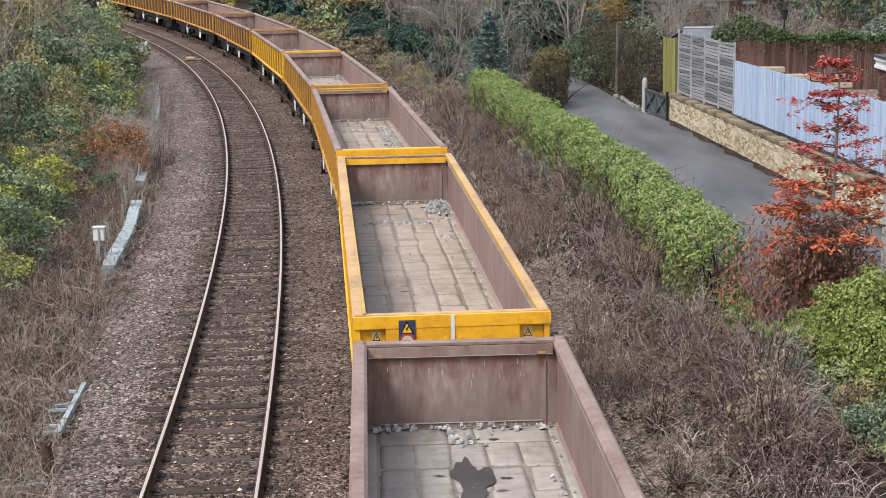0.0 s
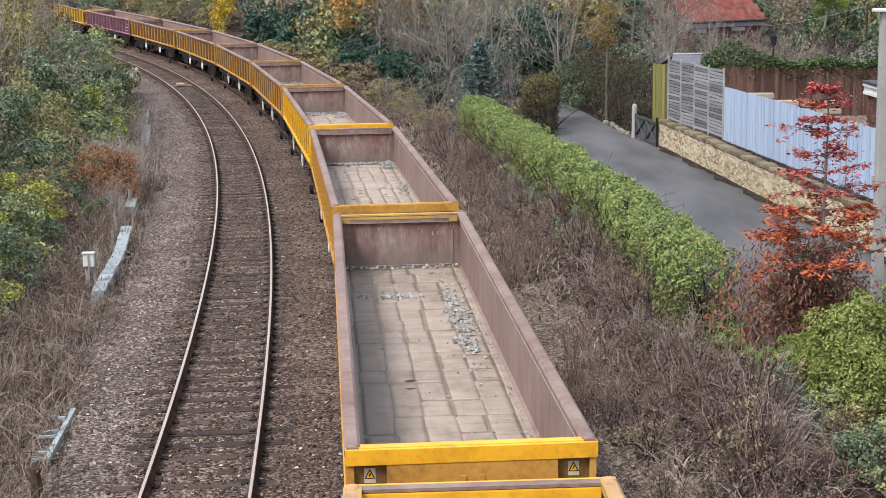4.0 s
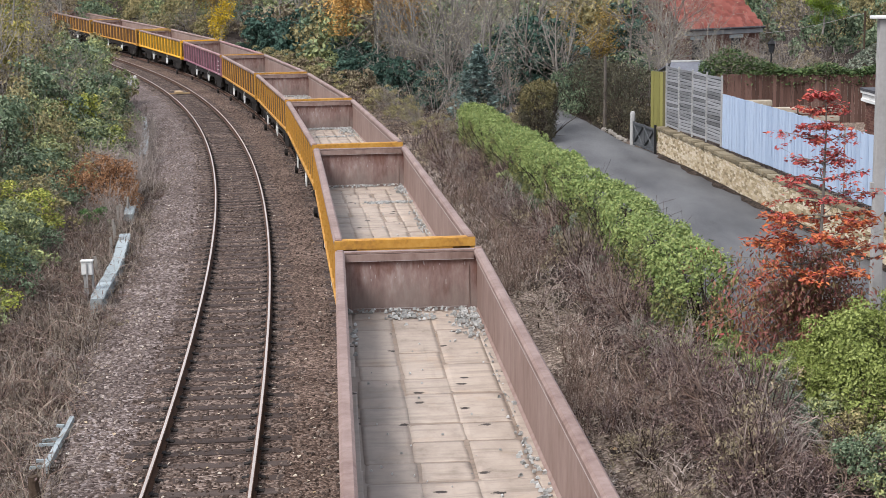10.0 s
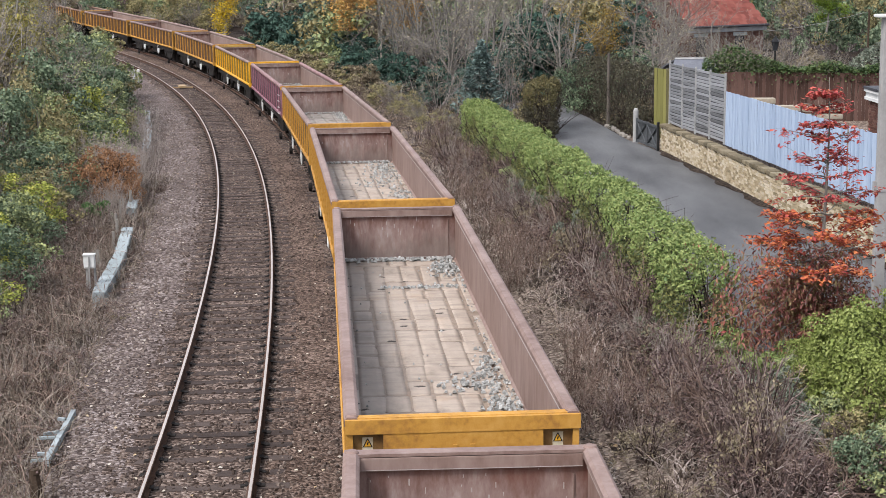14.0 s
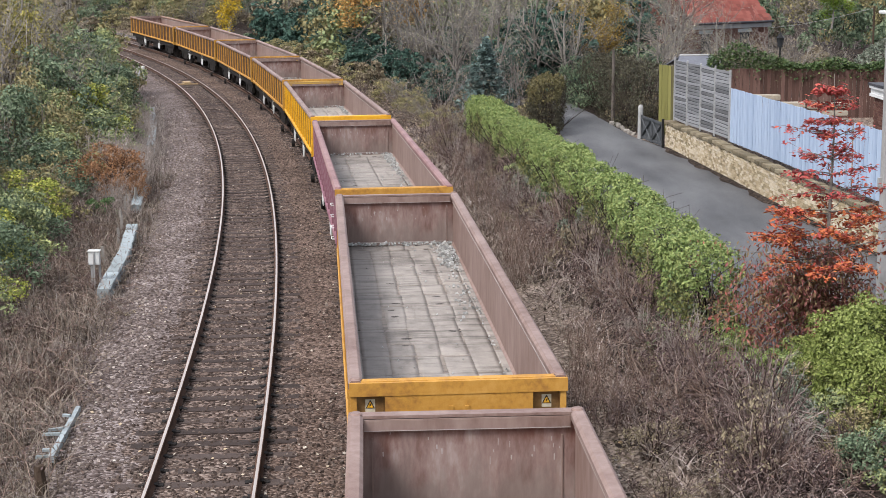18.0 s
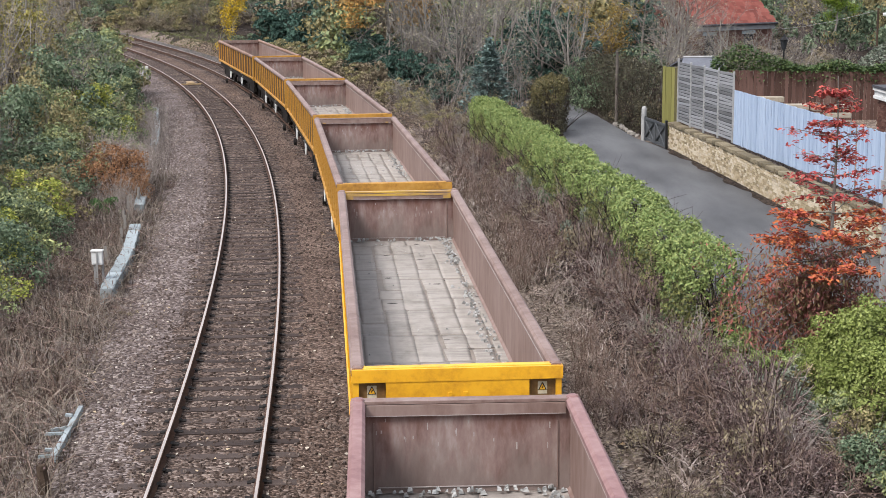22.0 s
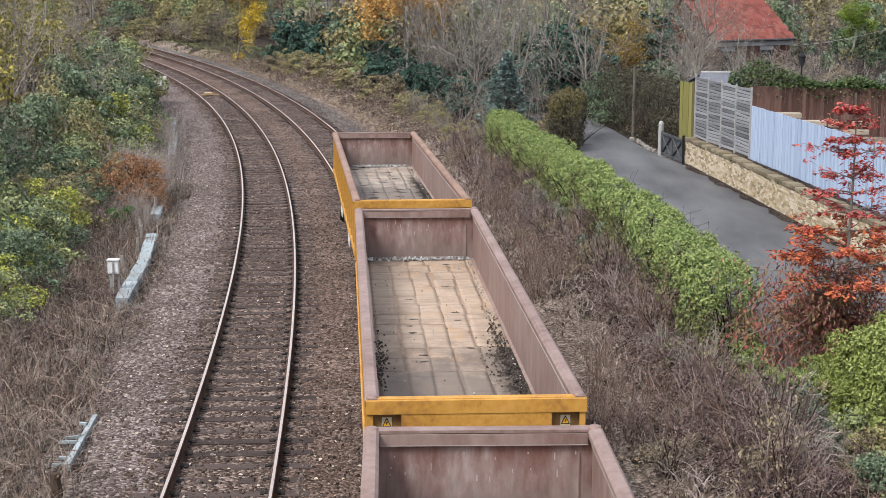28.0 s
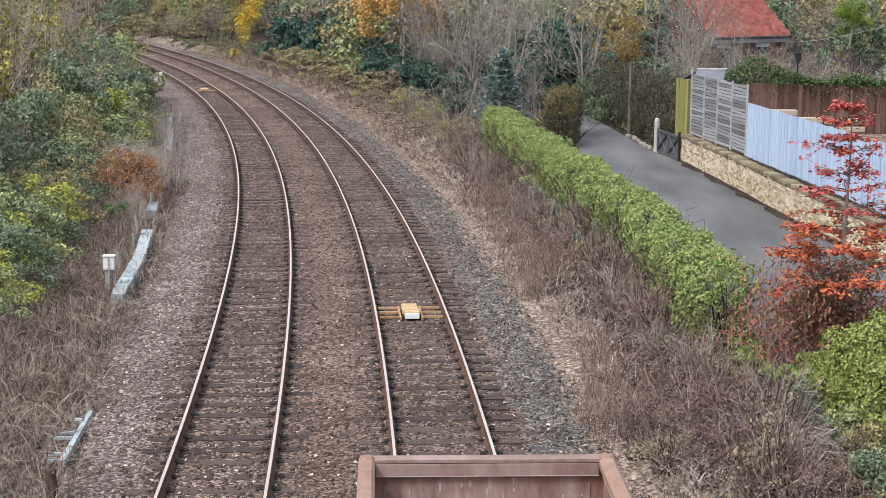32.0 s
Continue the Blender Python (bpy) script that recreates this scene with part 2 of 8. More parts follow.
ASPHALT = material("asphalt", [(0.0332, 0.0328, 0.034), (0.0731, 0.0728, 0.0752), (0.113, 0.112, 0.113)], grain=90, blotch=0.6, bump=0.3, bump_scale=160, rough=0.7, blotch_mix=0.6, stretch=(1.6, 0.35, 1))
LITTER = material("fallen_leaves", [(0.192, 0.115, 0.0512), (0.32, 0.256, 0.179), (0.397, 0.365, 0.32), (0.102, 0.0576, 0.032)], by="island", grain=20, rough=0.8)


# ---------------------------------------------------------------- ground
def smooth(a, b, x):
    t = np.clip((x - a) / (b - a), 0, 1)
    return t * t * (3 - 2 * t)


# plan lines as x over y
HEDGE_Y = np.array([22.0, 27, 32, 35.2, 43.8, 58.3, 63])
HEDGE_X = np.array([4.75, 4.55, 4.32, 4.15, 3.38, 1.85, 1.5])
WALL_Y = np.array([26.0, 34, 40.2, 43.6, 50.2, 58.1])
WALL_X = np.array([11.2, 10.6, 10.12, 9.8, 9.35, 8.72])


def wave(x, y, f, seed=0.0):
    return np.sin(x * f + 1.7 * np.sin(y * f * 0.7 + seed)) * np.cos(y * f * 1.13 + seed + 0.8 * np.sin(x * f * 0.9))


def ground_z(x, y):
    x, y = np.asarray(x, float), np.asarray(y, float)
    o = side_of(x, y)
    z = np.full(np.broadcast(x, y).shape, -0.34)
    z = z + 0.4 * smooth(-2.6, -5.5, o) + 1.1 * smooth(-6, -16, o) + 2.0 * smooth(-16, -60, o)
    z = z + 0.42 * smooth(5.4, 7.8, o)
    inland = smooth(0.3, 2.2, x - np.interp(y, HEDGE_Y, HEDGE_X))
    z = z + 0.17 * inland * (o > 5)
    garden = (x > np.interp(y, WALL_Y, WALL_X) + 0.75) & (y < 58.1 + 0.4)
    garden = garden | ((y >= 58.5) & (x > 9.9 + (y - 58) * 0.02) & (x < 80))
    z = np.where(garden & (o > 6), 1.15 + 0.02 * np.clip(x - 10, 0, 60), z)
    z = z + (0.05 * wave(x, y, 0.9) + 0.03 * wave(x, y, 2.3, 2)) * (1 - smooth(-3, -4.5, o) * 0) * np.where((o > -3) & (o < 6), 0.2, 1) * np.where(inland > 0.2, 0.2, 1)
    far = smooth(140, 210, y) * 2.0
    return z + far + np.minimum(climb(y), 3.0) * (1 - smooth(7, 11, o))


def build_ground():
    xs = np.concatenate([[-3000, -1200, -500, -250, -140], np.arange(-100, -30, 5), np.arange(-30, 16, 0.45), np.arange(16, 60, 3), [70, 100, 160, 300, 700, 1500, 3000]])
    ys = np.concatenate([[-3000, -1200, -500, -200, -90, -40, -10], np.arange(5, 18, 2), np.arange(18, 75, 0.5), np.arange(75, 215, 3), [240, 300, 420, 700, 1400, 3000]])
    X, Y = np.meshgrid(xs, ys)
    v = np.stack([X, Y, ground_z(X, Y)], -1)
    n, k = X.shape
    i = np.arange(n * k).reshape(n, k)
    f = np.stack([i[:-1, :-1], i[:-1, 1:], i[1:, 1:], i[1:, :-1]], -1)
    me = mesh_of("ground", v, f, EARTH, True)
    me.materials.append(DARKENED_SOIL)
    cx, cy = (X[:-1, :-1] + X[1:, 1:]) / 2, (Y[:-1, :-1] + Y[1:, 1:]) / 2
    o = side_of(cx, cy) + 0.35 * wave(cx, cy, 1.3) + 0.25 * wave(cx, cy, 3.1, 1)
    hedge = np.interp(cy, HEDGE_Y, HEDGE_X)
    # Brambles, bank and woods stand on the soil with painted shade.
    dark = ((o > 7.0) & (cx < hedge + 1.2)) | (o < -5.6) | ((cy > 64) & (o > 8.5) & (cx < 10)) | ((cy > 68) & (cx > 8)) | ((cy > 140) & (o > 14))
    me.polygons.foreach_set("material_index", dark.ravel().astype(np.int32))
    thing("ground", "brown earth with leaf litter beside a railway", "ground", kind="structure", data=me)


build_ground()


def ribbon(name, offsets, heights, s0, s1, step, mat, rough_z=0.0, label="", category=""):
    """A strip along the down line with a given cross profile."""
    s = np.arange(s0, s1, step)
    o = np.asarray(offsets, float)
    p = on_line(s[:, None], o[None, :], np.asarray(heights, float)[None, :]).copy()
    p[..., 2] += rough_z * rng.normal(size=p.shape[:2])
    n, k = p.shape[:2]
    i = np.arange(n * k).reshape(n, k)
    f = np.stack([i[:-1, :-1], i[:-1, 1:], i[1:, 1:], i[1:, :-1]], -1)
    return mesh_of(name, p, f, mat, True)


off = np.arange(-3.6, 6.61, 0.15)


def bed_height(o):
    """Height of the ballast across both tracks: full between, heaped over the sleeper ends."""
    z = -0.172 - 0.14 * smooth(-2.0, -3.6, o) - 0.17 * smooth(5.3, 6.6, o)
    for c in (0.0, TRACKS):
        z = z - 0.004 * smooth(1.0, 0.8, np.abs(o - c))
    return z - 0.03 * smooth(4.1, 4.5, o) * (o < 5.2)


prof = bed_height(off)
BED = ribbon("ballast", off, prof, -20, 200, 0.35, CRIB, 0.008)
for extra in (CESS, SIX_FOOT, SHOULDER, EARTH):
    BED.materials.append(extra)
mid = np.tile((off[:-1] + off[1:]) / 2, len(BED.polygons) // (len(off) - 1)) + rng.normal(0, 0.16, len(BED.polygons))
BED.polygons.foreach_set("material_index", np.select([mid < -1.25, (mid > 1.15) & (mid < 2.2), (mid > 4.75) & (mid < 5.75), mid >= 5.75], [1, 2, 3, 4], 0).astype(np.int32))
thing("ballast", "brown stone ballast of a double-track railway", "ballast", kind="structure", data=BED)


def stones(n, s_rng, o_rng, size, z, mat, name, label, density=None):
    """Loose broken stones lying on the strip beside the line."""
    s = s_rng[0] + (s_rng[1] - s_rng[0]) * rng.random(n) ** 1.6
    o = rng.uniform(*o_rng, n)
    c = on_line(s, o, 0.0).copy()
    c[:, 2] += z(o)
    base = np.array([(-1, -1, -0.6), (1, -0.8, -0.6), (0.9, 1, -0.6), (-0.8, 0.9, -0.6), (-0.6, -0.7, 0.7), (0.7, -0.5, 0.5), (0.5, 0.7, 0.75), (-0.6, 0.5, 0.55)])
    f = np.array([(4, 5, 6, 7), (0, 1, 5, 4), (1, 2, 6, 5), (2, 3, 7, 6), (3, 0, 4, 7)])
    sz = size * rng.uniform(0.5, 1.25, n)
    k = base[None] * rng.uniform(0.6, 1.3, (n, 8, 3)) * sz[:, None, None] * 0.5
    a = rng.uniform(0, 6.28, n)
    ca, sa = np.cos(a)[:, None], np.sin(a)[:, None]
    v = np.stack([k[..., 0] * ca - k[..., 1] * sa, k[..., 0] * sa + k[..., 1] * ca, k[..., 2]], -1) + c[:, None]
    q = f[None] + (np.arange(n) * 8)[:, None, None]
    return thing(name, label, "stones", kind="stuff", data=mesh_of(name, v, q, mat))


flat_z = lambda o: np.interp(o, off, prof) + 0.01
stones(14000, (10, 80), (-1.5, 5.6), 0.056, flat_z, STONES, "ballast_stones", "loose brown track ballast stones")
stones(7000, (10, 75), (-4.3, -1.6), 0.06, lambda o: np.interp(o, off, prof) + 0.01, STONES_PALE, "cess_stones", "pale pinkish stones beside the track")
stones(3500, (10, 70), (4.9, 6.3), 0.055, flat_z, STONES_GREY, "grey_stones", "fresh grey ballast on the track shoulder")

# ---------------------------------------------------------------- tracks
GAUGE = 1.505


def rail_mesh(off, s0, s1):
    prof_head = [(-0.021, -0.0005), (-0.018, 0.0), (0.018, 0.0), (0.021, -0.0005)]
    prof_web = [(-0.021, -0.0005), (-0.03, -0.002), (-0.0345, -0.006), (-0.0355, -0.011), (-0.035, -0.036), (-0.009, -0.05), (-0.009, -0.125), (-0.07, -0.142), (-0.07, -0.158), (0.07, -0.158), (0.07, -0.142), (0.009, -0.125), (0.009, -0.05), (0.035, -0.036), (0.0355, -0.011), (0.0345, -0.006), (0.03, -0.002), (0.021, -0.0005)]
    s = np.arange(s0, s1, 0.75)
    out = []
    for p in (prof_head, prof_web):
        o = np.array([a for a, _ in p]) + off
        z = np.array([b for _, b in p])
        g = on_line(s[:, None], o[None], z[None])
        n, k = g.shape[:2]
        i = np.arange(n * k).reshape(n, k)
        f = np.stack([i[:-1, :-1], i[1:, :-1], i[1:, 1:], i[:-1, 1:]], -1)
        out.append((g, f))
    return out


def sleeper_mesh():
    pieces = [box_vf(-1.28, 1.28, -0.125, 0.125, -0.3, -0.165)]
    for x in (-GAUGE / 2, GAUGE / 2):
        for d in (-1, 1):
            pieces.append(box_vf(x + d * 0.075 - 0.03, x + d * 0.075 + 0.03, -0.07, 0.07, -0.17, -0.128))
            pieces.append(box_vf(x + d * 0.14 - 0.035, x + d * 0.14 + 0.035, -0.06, 0.06, -0.17, -0.145))
    v, f = merged(*pieces)
    me = mesh_of("sleeper", v, f, SLEEPER)
    me.materials.append(IRON)
    idx = np.zeros(len(f), dtype=np.int32)
    idx[6:] = 1
    me.polygons.foreach_set("material_index", idx)
    return me


SLEEPER_MESH = sleeper_mesh()


def build_track(name, label, centre, pitch, s0, s1, shift):
    tr = thing(name, label, "track", kind="structure")
    for d in (-1, 1):
        head, web = rail_mesh(centre + d * GAUGE / 2, -120, 230)
        r = part("rail", mesh_of("rail_web", web[0], web[1], RAIL_RUST, True), tr)
        part("running_surface", mesh_of("rail_head", head[0], head[1], RAIL_TOP, True), r, label="bright polished rail head")
    for i, s in enumerate(np.arange(s0 + shift, s1, pitch)):
        x, y, z = on_line(s, centre)
        h = math.degrees(float(np.interp(s, S_LINE, _h)))
        part("sleeper", SLEEPER_MESH, tr, at(x, y, z + rng.uniform(-0.012, 0.004), -h + rng.uniform(-0.5, 0.5)))


build_track("track_down", "curving railway track with bright rails on brown sleepers", 0.0, 0.655, 8, 190, 0.0)
build_track("track_up", "curving railway track under the goods train", TRACKS, 0.655, 8, 190, 0.3)

# ---------------------------------------------------------------- goods wagons
YELLOW = material("bright_yellow_paint", [(0.36, 0.165, 0.008), (0.56, 0.28, 0.01), (0.6, 0.325, 0.02)], rough=0.5, grain=9, blotch=1.3, spec=0.4, bump=0.05)
ORANGE = material("weathered_orange_paint", [(0.185, 0.0883, 0.0269), (0.338, 0.173, 0.0346), (0.407, 0.227, 0.0614)], rough=0.62, grain=12, blotch=1.6, bump=0.08)
PURPLE = material("faded_maroon_paint", [(0.102, 0.0384, 0.0512), (0.192, 0.0896, 0.112), (0.269, 0.16, 0.179)], rough=0.6, grain=10, blotch=1.4)
RIM = material("worn_steel_rim", [(0.113, 0.0678, 0.0555), (0.179, 0.123, 0.106), (0.241, 0.179, 0.158)], rough=0.55, grain=7, blotch=1.2, metal=0.15, bump=0.1)
RIM_RUST = material("rust_orange_rim", [(0.106, 0.0598, 0.0422), (0.174, 0.106, 0.0768), (0.223, 0.155, 0.122)], rough=0.6, grain=7, blotch=1.2)
RIM_YELLOW = material("scuffed_yellow_rim", [(0.192, 0.128, 0.0896), (0.333, 0.205, 0.0576), (0.397, 0.256, 0.0512)], rough=0.55, grain=6, blotch=1.0)
INSIDE = material("scoured_brown_steel", [(0.112, 0.0672, 0.054), (0.181, 0.125, 0.107), (0.244, 0.182, 0.161)], rough=0.6, metal=0.1, grain=5, blotch=0.9, stretch=(1, 1, 0.35), bump=0.12, bump_scale=9)
INSIDE_END = material("rusty_brown_end_steel", [(0.0669, 0.0358, 0.0307), (0.141, 0.086, 0.0745), (0.211, 0.149, 0.133), (0.296, 0.244, 0.227)], rough=0.62, metal=0.1, grain=7, blotch=1.5, stretch=(1, 1, 0.3), bump=0.12, bump_scale=9)
RIM_PEACH = material("peach_worn_yellow_rim", [(0.18, 0.113, 0.0675), (0.324, 0.198, 0.0945), (0.396, 0.27, 0.153)], rough=0.55, grain=6, blotch=1.0, bump=0.1)
RIM_MAROON = material("worn_maroon_rim", [(0.109, 0.0544, 0.0544), (0.186, 0.106, 0.102), (0.243, 0.16, 0.15)], rough=0.55, grain=7, blotch=1.2)
CHALK = material("pale_scuffed_edge", [(0.23, 0.192, 0.179), (0.32, 0.288, 0.269)], rough=0.7, grain=14)
WHITE = material("white_paint", [(0.384, 0.384, 0.371), (0.512, 0.512, 0.499)], rough=0.5, grain=18)
BLACK = material("black_paint", [(0.00768, 0.00768, 0.00832), (0.0192, 0.0192, 0.0192)], rough=0.5)
CLOD = material("wet_dark_clods", [(0.0192, 0.016, 0.0141), (0.048, 0.0397, 0.0339), (0.096, 0.08, 0.0672)], by="island", grain=30, rough=0.7)
RUBBLE = material("grey_rubble", [(0.102, 0.102, 0.096), (0.211, 0.211, 0.202), (0.32, 0.32, 0.307), (0.384, 0.384, 0.371)], by="island", grain=40, rough=0.9)
DAMP = material("wet_patch", [(0.032, 0.0288, 0.0288), (0.0576, 0.0512, 0.0499)], rough=0.35, grain=12)


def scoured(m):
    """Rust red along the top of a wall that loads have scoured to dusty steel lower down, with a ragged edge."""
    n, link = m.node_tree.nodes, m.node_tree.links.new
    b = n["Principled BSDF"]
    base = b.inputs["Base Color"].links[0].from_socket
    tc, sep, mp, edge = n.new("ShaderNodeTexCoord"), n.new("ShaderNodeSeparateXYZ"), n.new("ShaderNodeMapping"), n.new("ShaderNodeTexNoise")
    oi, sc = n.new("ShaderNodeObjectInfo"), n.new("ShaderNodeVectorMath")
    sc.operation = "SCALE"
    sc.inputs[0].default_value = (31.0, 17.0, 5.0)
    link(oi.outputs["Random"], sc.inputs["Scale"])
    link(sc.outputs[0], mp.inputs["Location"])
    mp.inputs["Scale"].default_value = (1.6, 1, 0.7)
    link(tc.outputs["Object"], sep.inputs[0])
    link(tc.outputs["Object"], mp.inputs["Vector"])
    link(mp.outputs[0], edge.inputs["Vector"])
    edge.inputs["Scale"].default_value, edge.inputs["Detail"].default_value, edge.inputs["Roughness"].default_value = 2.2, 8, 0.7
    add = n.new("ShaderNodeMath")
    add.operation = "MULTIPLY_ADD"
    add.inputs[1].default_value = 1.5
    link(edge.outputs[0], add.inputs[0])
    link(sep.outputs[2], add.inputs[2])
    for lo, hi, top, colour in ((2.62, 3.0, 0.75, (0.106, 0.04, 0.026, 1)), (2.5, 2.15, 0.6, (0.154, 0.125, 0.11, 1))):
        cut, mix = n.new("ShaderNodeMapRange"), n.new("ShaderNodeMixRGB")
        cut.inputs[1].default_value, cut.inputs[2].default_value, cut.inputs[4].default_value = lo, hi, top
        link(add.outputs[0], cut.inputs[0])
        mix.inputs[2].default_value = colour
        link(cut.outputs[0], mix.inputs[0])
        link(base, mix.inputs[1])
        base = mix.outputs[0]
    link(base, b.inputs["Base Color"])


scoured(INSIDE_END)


def floor_paint(name, pale, mid, dark, spots=0.7, film=0.5, sludge=None, rust=0.0, spot=0.235, smear=0.4):
    """Dusty steel: scraped crosswise, a grey film against one side, dark damp spots; sludge: where along the wagon wet dirt lies."""
    m = material(name, [dark, mid, pale, pale], rough=0.75, grain=3.6, blotch=0.7, stretch=(1, 0.6, 1), bump=0.25, bump_scale=5, blotch_mix=0.45)
    n, link = m.node_tree.nodes, m.node_tree.links.new
    b = n["Principled BSDF"]
    place = n.new("ShaderNodeTexCoord").outputs["Object"]
    sep = n.new("ShaderNodeSeparateXYZ")
    link(place, sep.inputs[0])
    shift = len(name) * 1.7

    def noise(scale, stretch, detail=6, rough=0.65):
        mp, x = n.new("ShaderNodeMapping"), n.new("ShaderNodeTexNoise")
        mp.inputs["Scale"].default_value, mp.inputs["Location"].default_value = stretch, (shift, shift * 0.7, 0)
        x.inputs["Scale"].default_value, x.inputs["Detail"].default_value, x.inputs["Roughness"].default_value = scale, detail, rough
        link(place, mp.inputs["Vector"])
        link(mp.outputs[0], x.inputs["Vector"])
        return x.outputs[0]

    def ramped(src, lo, hi, top=1.0):
        x = n.new("ShaderNodeMapRange")
        x.inputs[1].default_value, x.inputs[2].default_value, x.inputs[4].default_value = lo, hi, top
        link(src, x.inputs[0])
        return x.outputs[0]

    def sums(op, a, c, d=None):
        x = n.new("ShaderNodeMath")
        x.operation = op
        for k, v in enumerate((a, c, d)):
            if v is not None and not isinstance(v, float):
                link(v, x.inputs[k])
            elif v is not None:
                x.inputs[k].default_value = v
        return x.outputs[0]

    base = b.inputs["Base Color"].links[0].from_socket

    def over(fac, colour):
        mix = n.new("ShaderNodeMixRGB")
        mix.inputs[2].default_value = (*colour, 1)
        link(fac, mix.inputs[0])
        link(base, mix.inputs[1])
        return mix.outputs[0]

    base = over(ramped(noise(1.6, (0.5, 3.4, 1)), 0.52, 0.66, 0.5), mid)
    base = over(ramped(noise(2.2, (0.6, 2.6, 1), 8, 0.75), 0.56, 0.66, 0.4), tuple(v * 0.55 for v in mid))
    base = over(ramped(noise(1.15, (0.5, 4.2, 1), 9, 0.72), 0.5, 0.64, smear), tuple(v * 0.75 for v in dark))
    base = over(ramped(noise(1.5, (3.5, 0.22, 1), 7, 0.7), 0.6, 0.69, 0.5 * smear), dark)
    if rust:
        base = over(ramped(noise(0.9, (1, 0.7, 1), 8, 0.7), 0.55, 0.68, rust), (0.32, 0.186, 0.0896))
    side = sums("MULTIPLY_ADD", noise(1.1, (1, 0.6, 1), 8), 1.5, sums("MULTIPLY", sep.outputs[0], -1.0))
    base = over(ramped(side, 0.95, 1.75, film), (0.15, 0.141, 0.134))
    if sludge:
        wet = sums("MULTIPLY_ADD", noise(1.3, (1.2, 0.8, 1), 8, 0.7), 7.0, sep.outputs[1])
        base = over(ramped(wet, sludge[0], sludge[1], 0.7), (0.083, 0.07, 0.064))
        edge = sums("MULTIPLY_ADD", noise(2.5, (1, 0.8, 1), 8, 0.75), 1.2, sep.outputs[0])
        damp = sums("MULTIPLY", ramped(edge, 1.35, 1.55), ramped(wet, sludge[0] + 1.0, sludge[1] + 1.0))
        base = over(damp, (0.032, 0.0269, 0.023))
    cells, warp = n.new("ShaderNodeTexVoronoi"), n.new("ShaderNodeMapping")
    warp.inputs["Scale"].default_value, warp.inputs["Location"].default_value = (1.05, 1.55, 0.01), (shift, shift, 0)
    link(place, warp.inputs["Vector"])
    link(warp.outputs[0], cells.inputs["Vector"])
    cells.voronoi_dimensions = "2D"
    cells.inputs["Scale"].default_value = 1.15
    pick = n.new("ShaderNodeSeparateColor")
    link(cells.outputs["Color"], pick.inputs[0])
    reach = sums("MULTIPLY_ADD", noise(9.0, (1, 1, 1), 6, 0.75), 0.3, cells.outputs["Distance"])
    dots = sums("MULTIPLY", ramped(reach, spot + 0.015, spot - 0.015), ramped(pick.outputs[0], spots, spots + 0.03))
    base = over(dots, (0.0352, 0.0288, 0.0256))
    oi = n.new("ShaderNodeObjectInfo")
    hue = n.new("ShaderNodeHueSaturation")
    link(ramped(oi.outputs["Random"], 0.0, 1.0), hue.inputs["Value"])
    tone = hue.inputs["Value"].links[0].from_node
    tone.inputs[3].default_value, tone.inputs[4].default_value = 0.97, 1.03
    link(base, hue.inputs["Color"])
    link(hue.outputs[0], b.inputs["Base Color"])
    return m


# The grimy side panels also have the shade between the ribs painted in.
GRIME_SHADE = material("shaded_grimy_orange_panel", [(0.0256, 0.0128, 0.00768), (0.064, 0.032, 0.0128), (0.122, 0.064, 0.0192)], rough=0.75, grain=9, blotch=1.3)
GRIME_RECESS = material("dirty_brown_recess", [(0.07, 0.04, 0.018), (0.16, 0.09, 0.034), (0.23, 0.14, 0.06)], rough=0.8, grain=9, blotch=1.3)
SIGN_PLATE = material("weathered_sign_plate", [(0.297, 0.251, 0.177), (0.464, 0.409, 0.306)], rough=0.6, grain=18)
GRIME_SHADE_MAROON = material("shaded_grimy_maroon_panel", [(0.0256, 0.0115, 0.0154), (0.064, 0.0288, 0.0371), (0.115, 0.064, 0.0736)], rough=0.7, grain=9, blotch=1.3)
GRIME_SHADE_YELLOW = material("shaded_grimy_yellow_panel", [(0.064, 0.0384, 0.00768), (0.141, 0.0864, 0.00896), (0.205, 0.128, 0.0128)], rough=0.7, grain=9, blotch=1.3)
SEAM_OF = {}


def floor_pair(name, pale, mid, dark, *rest, seam=0.7, **kw):
    """A floor's paint, and the same dirtier in its seams."""
    m = floor_paint(name, pale, mid, dark, *rest, **kw)
    SEAM_OF[m] = floor_paint(name + "_seam", *[(c[0] * seam, c[1] * (seam - 0.04), c[2] * (seam - 0.07)) for c in (pale, mid, dark)], *rest, **kw)
    return m


SAND = floor_pair("dusty_sand_floor", (0.268, 0.219, 0.178), (0.216, 0.174, 0.14), (0.124, 0.097, 0.08), 0.9, 0.6)
SAND_SPOT = floor_pair("spotted_sand_floor", (0.301, 0.25, 0.208), (0.25, 0.205, 0.17), (0.147, 0.116, 0.096), 0.62, 0.5, rust=0.25)
GREY = floor_pair("dusty_grey_floor", (0.243, 0.218, 0.195), (0.182, 0.161, 0.145), (0.0832, 0.0723, 0.0653), 0.72, 0.5, smear=0.75, seam=0.8)
PALE_GREY = floor_pair("pale_dust_floor", (0.269, 0.243, 0.218), (0.218, 0.195, 0.173), (0.122, 0.106, 0.0934), 0.7, 0.55)
WARM = floor_pair("rusty_sand_floor", (0.307, 0.237, 0.179), (0.25, 0.189, 0.142), (0.128, 0.096, 0.0736), 0.75, 0.1, sludge=(3.0, 1.5), rust=0.6, seam=0.82)
SLUDGE = floor_pair("wet_sludge_floor", (0.295, 0.25, 0.208), (0.22, 0.185, 0.156), (0.098, 0.083, 0.072), 0.3, 0.1, sludge=(7.6, 6.2), rust=0.5, spot=0.31, seam=0.85)
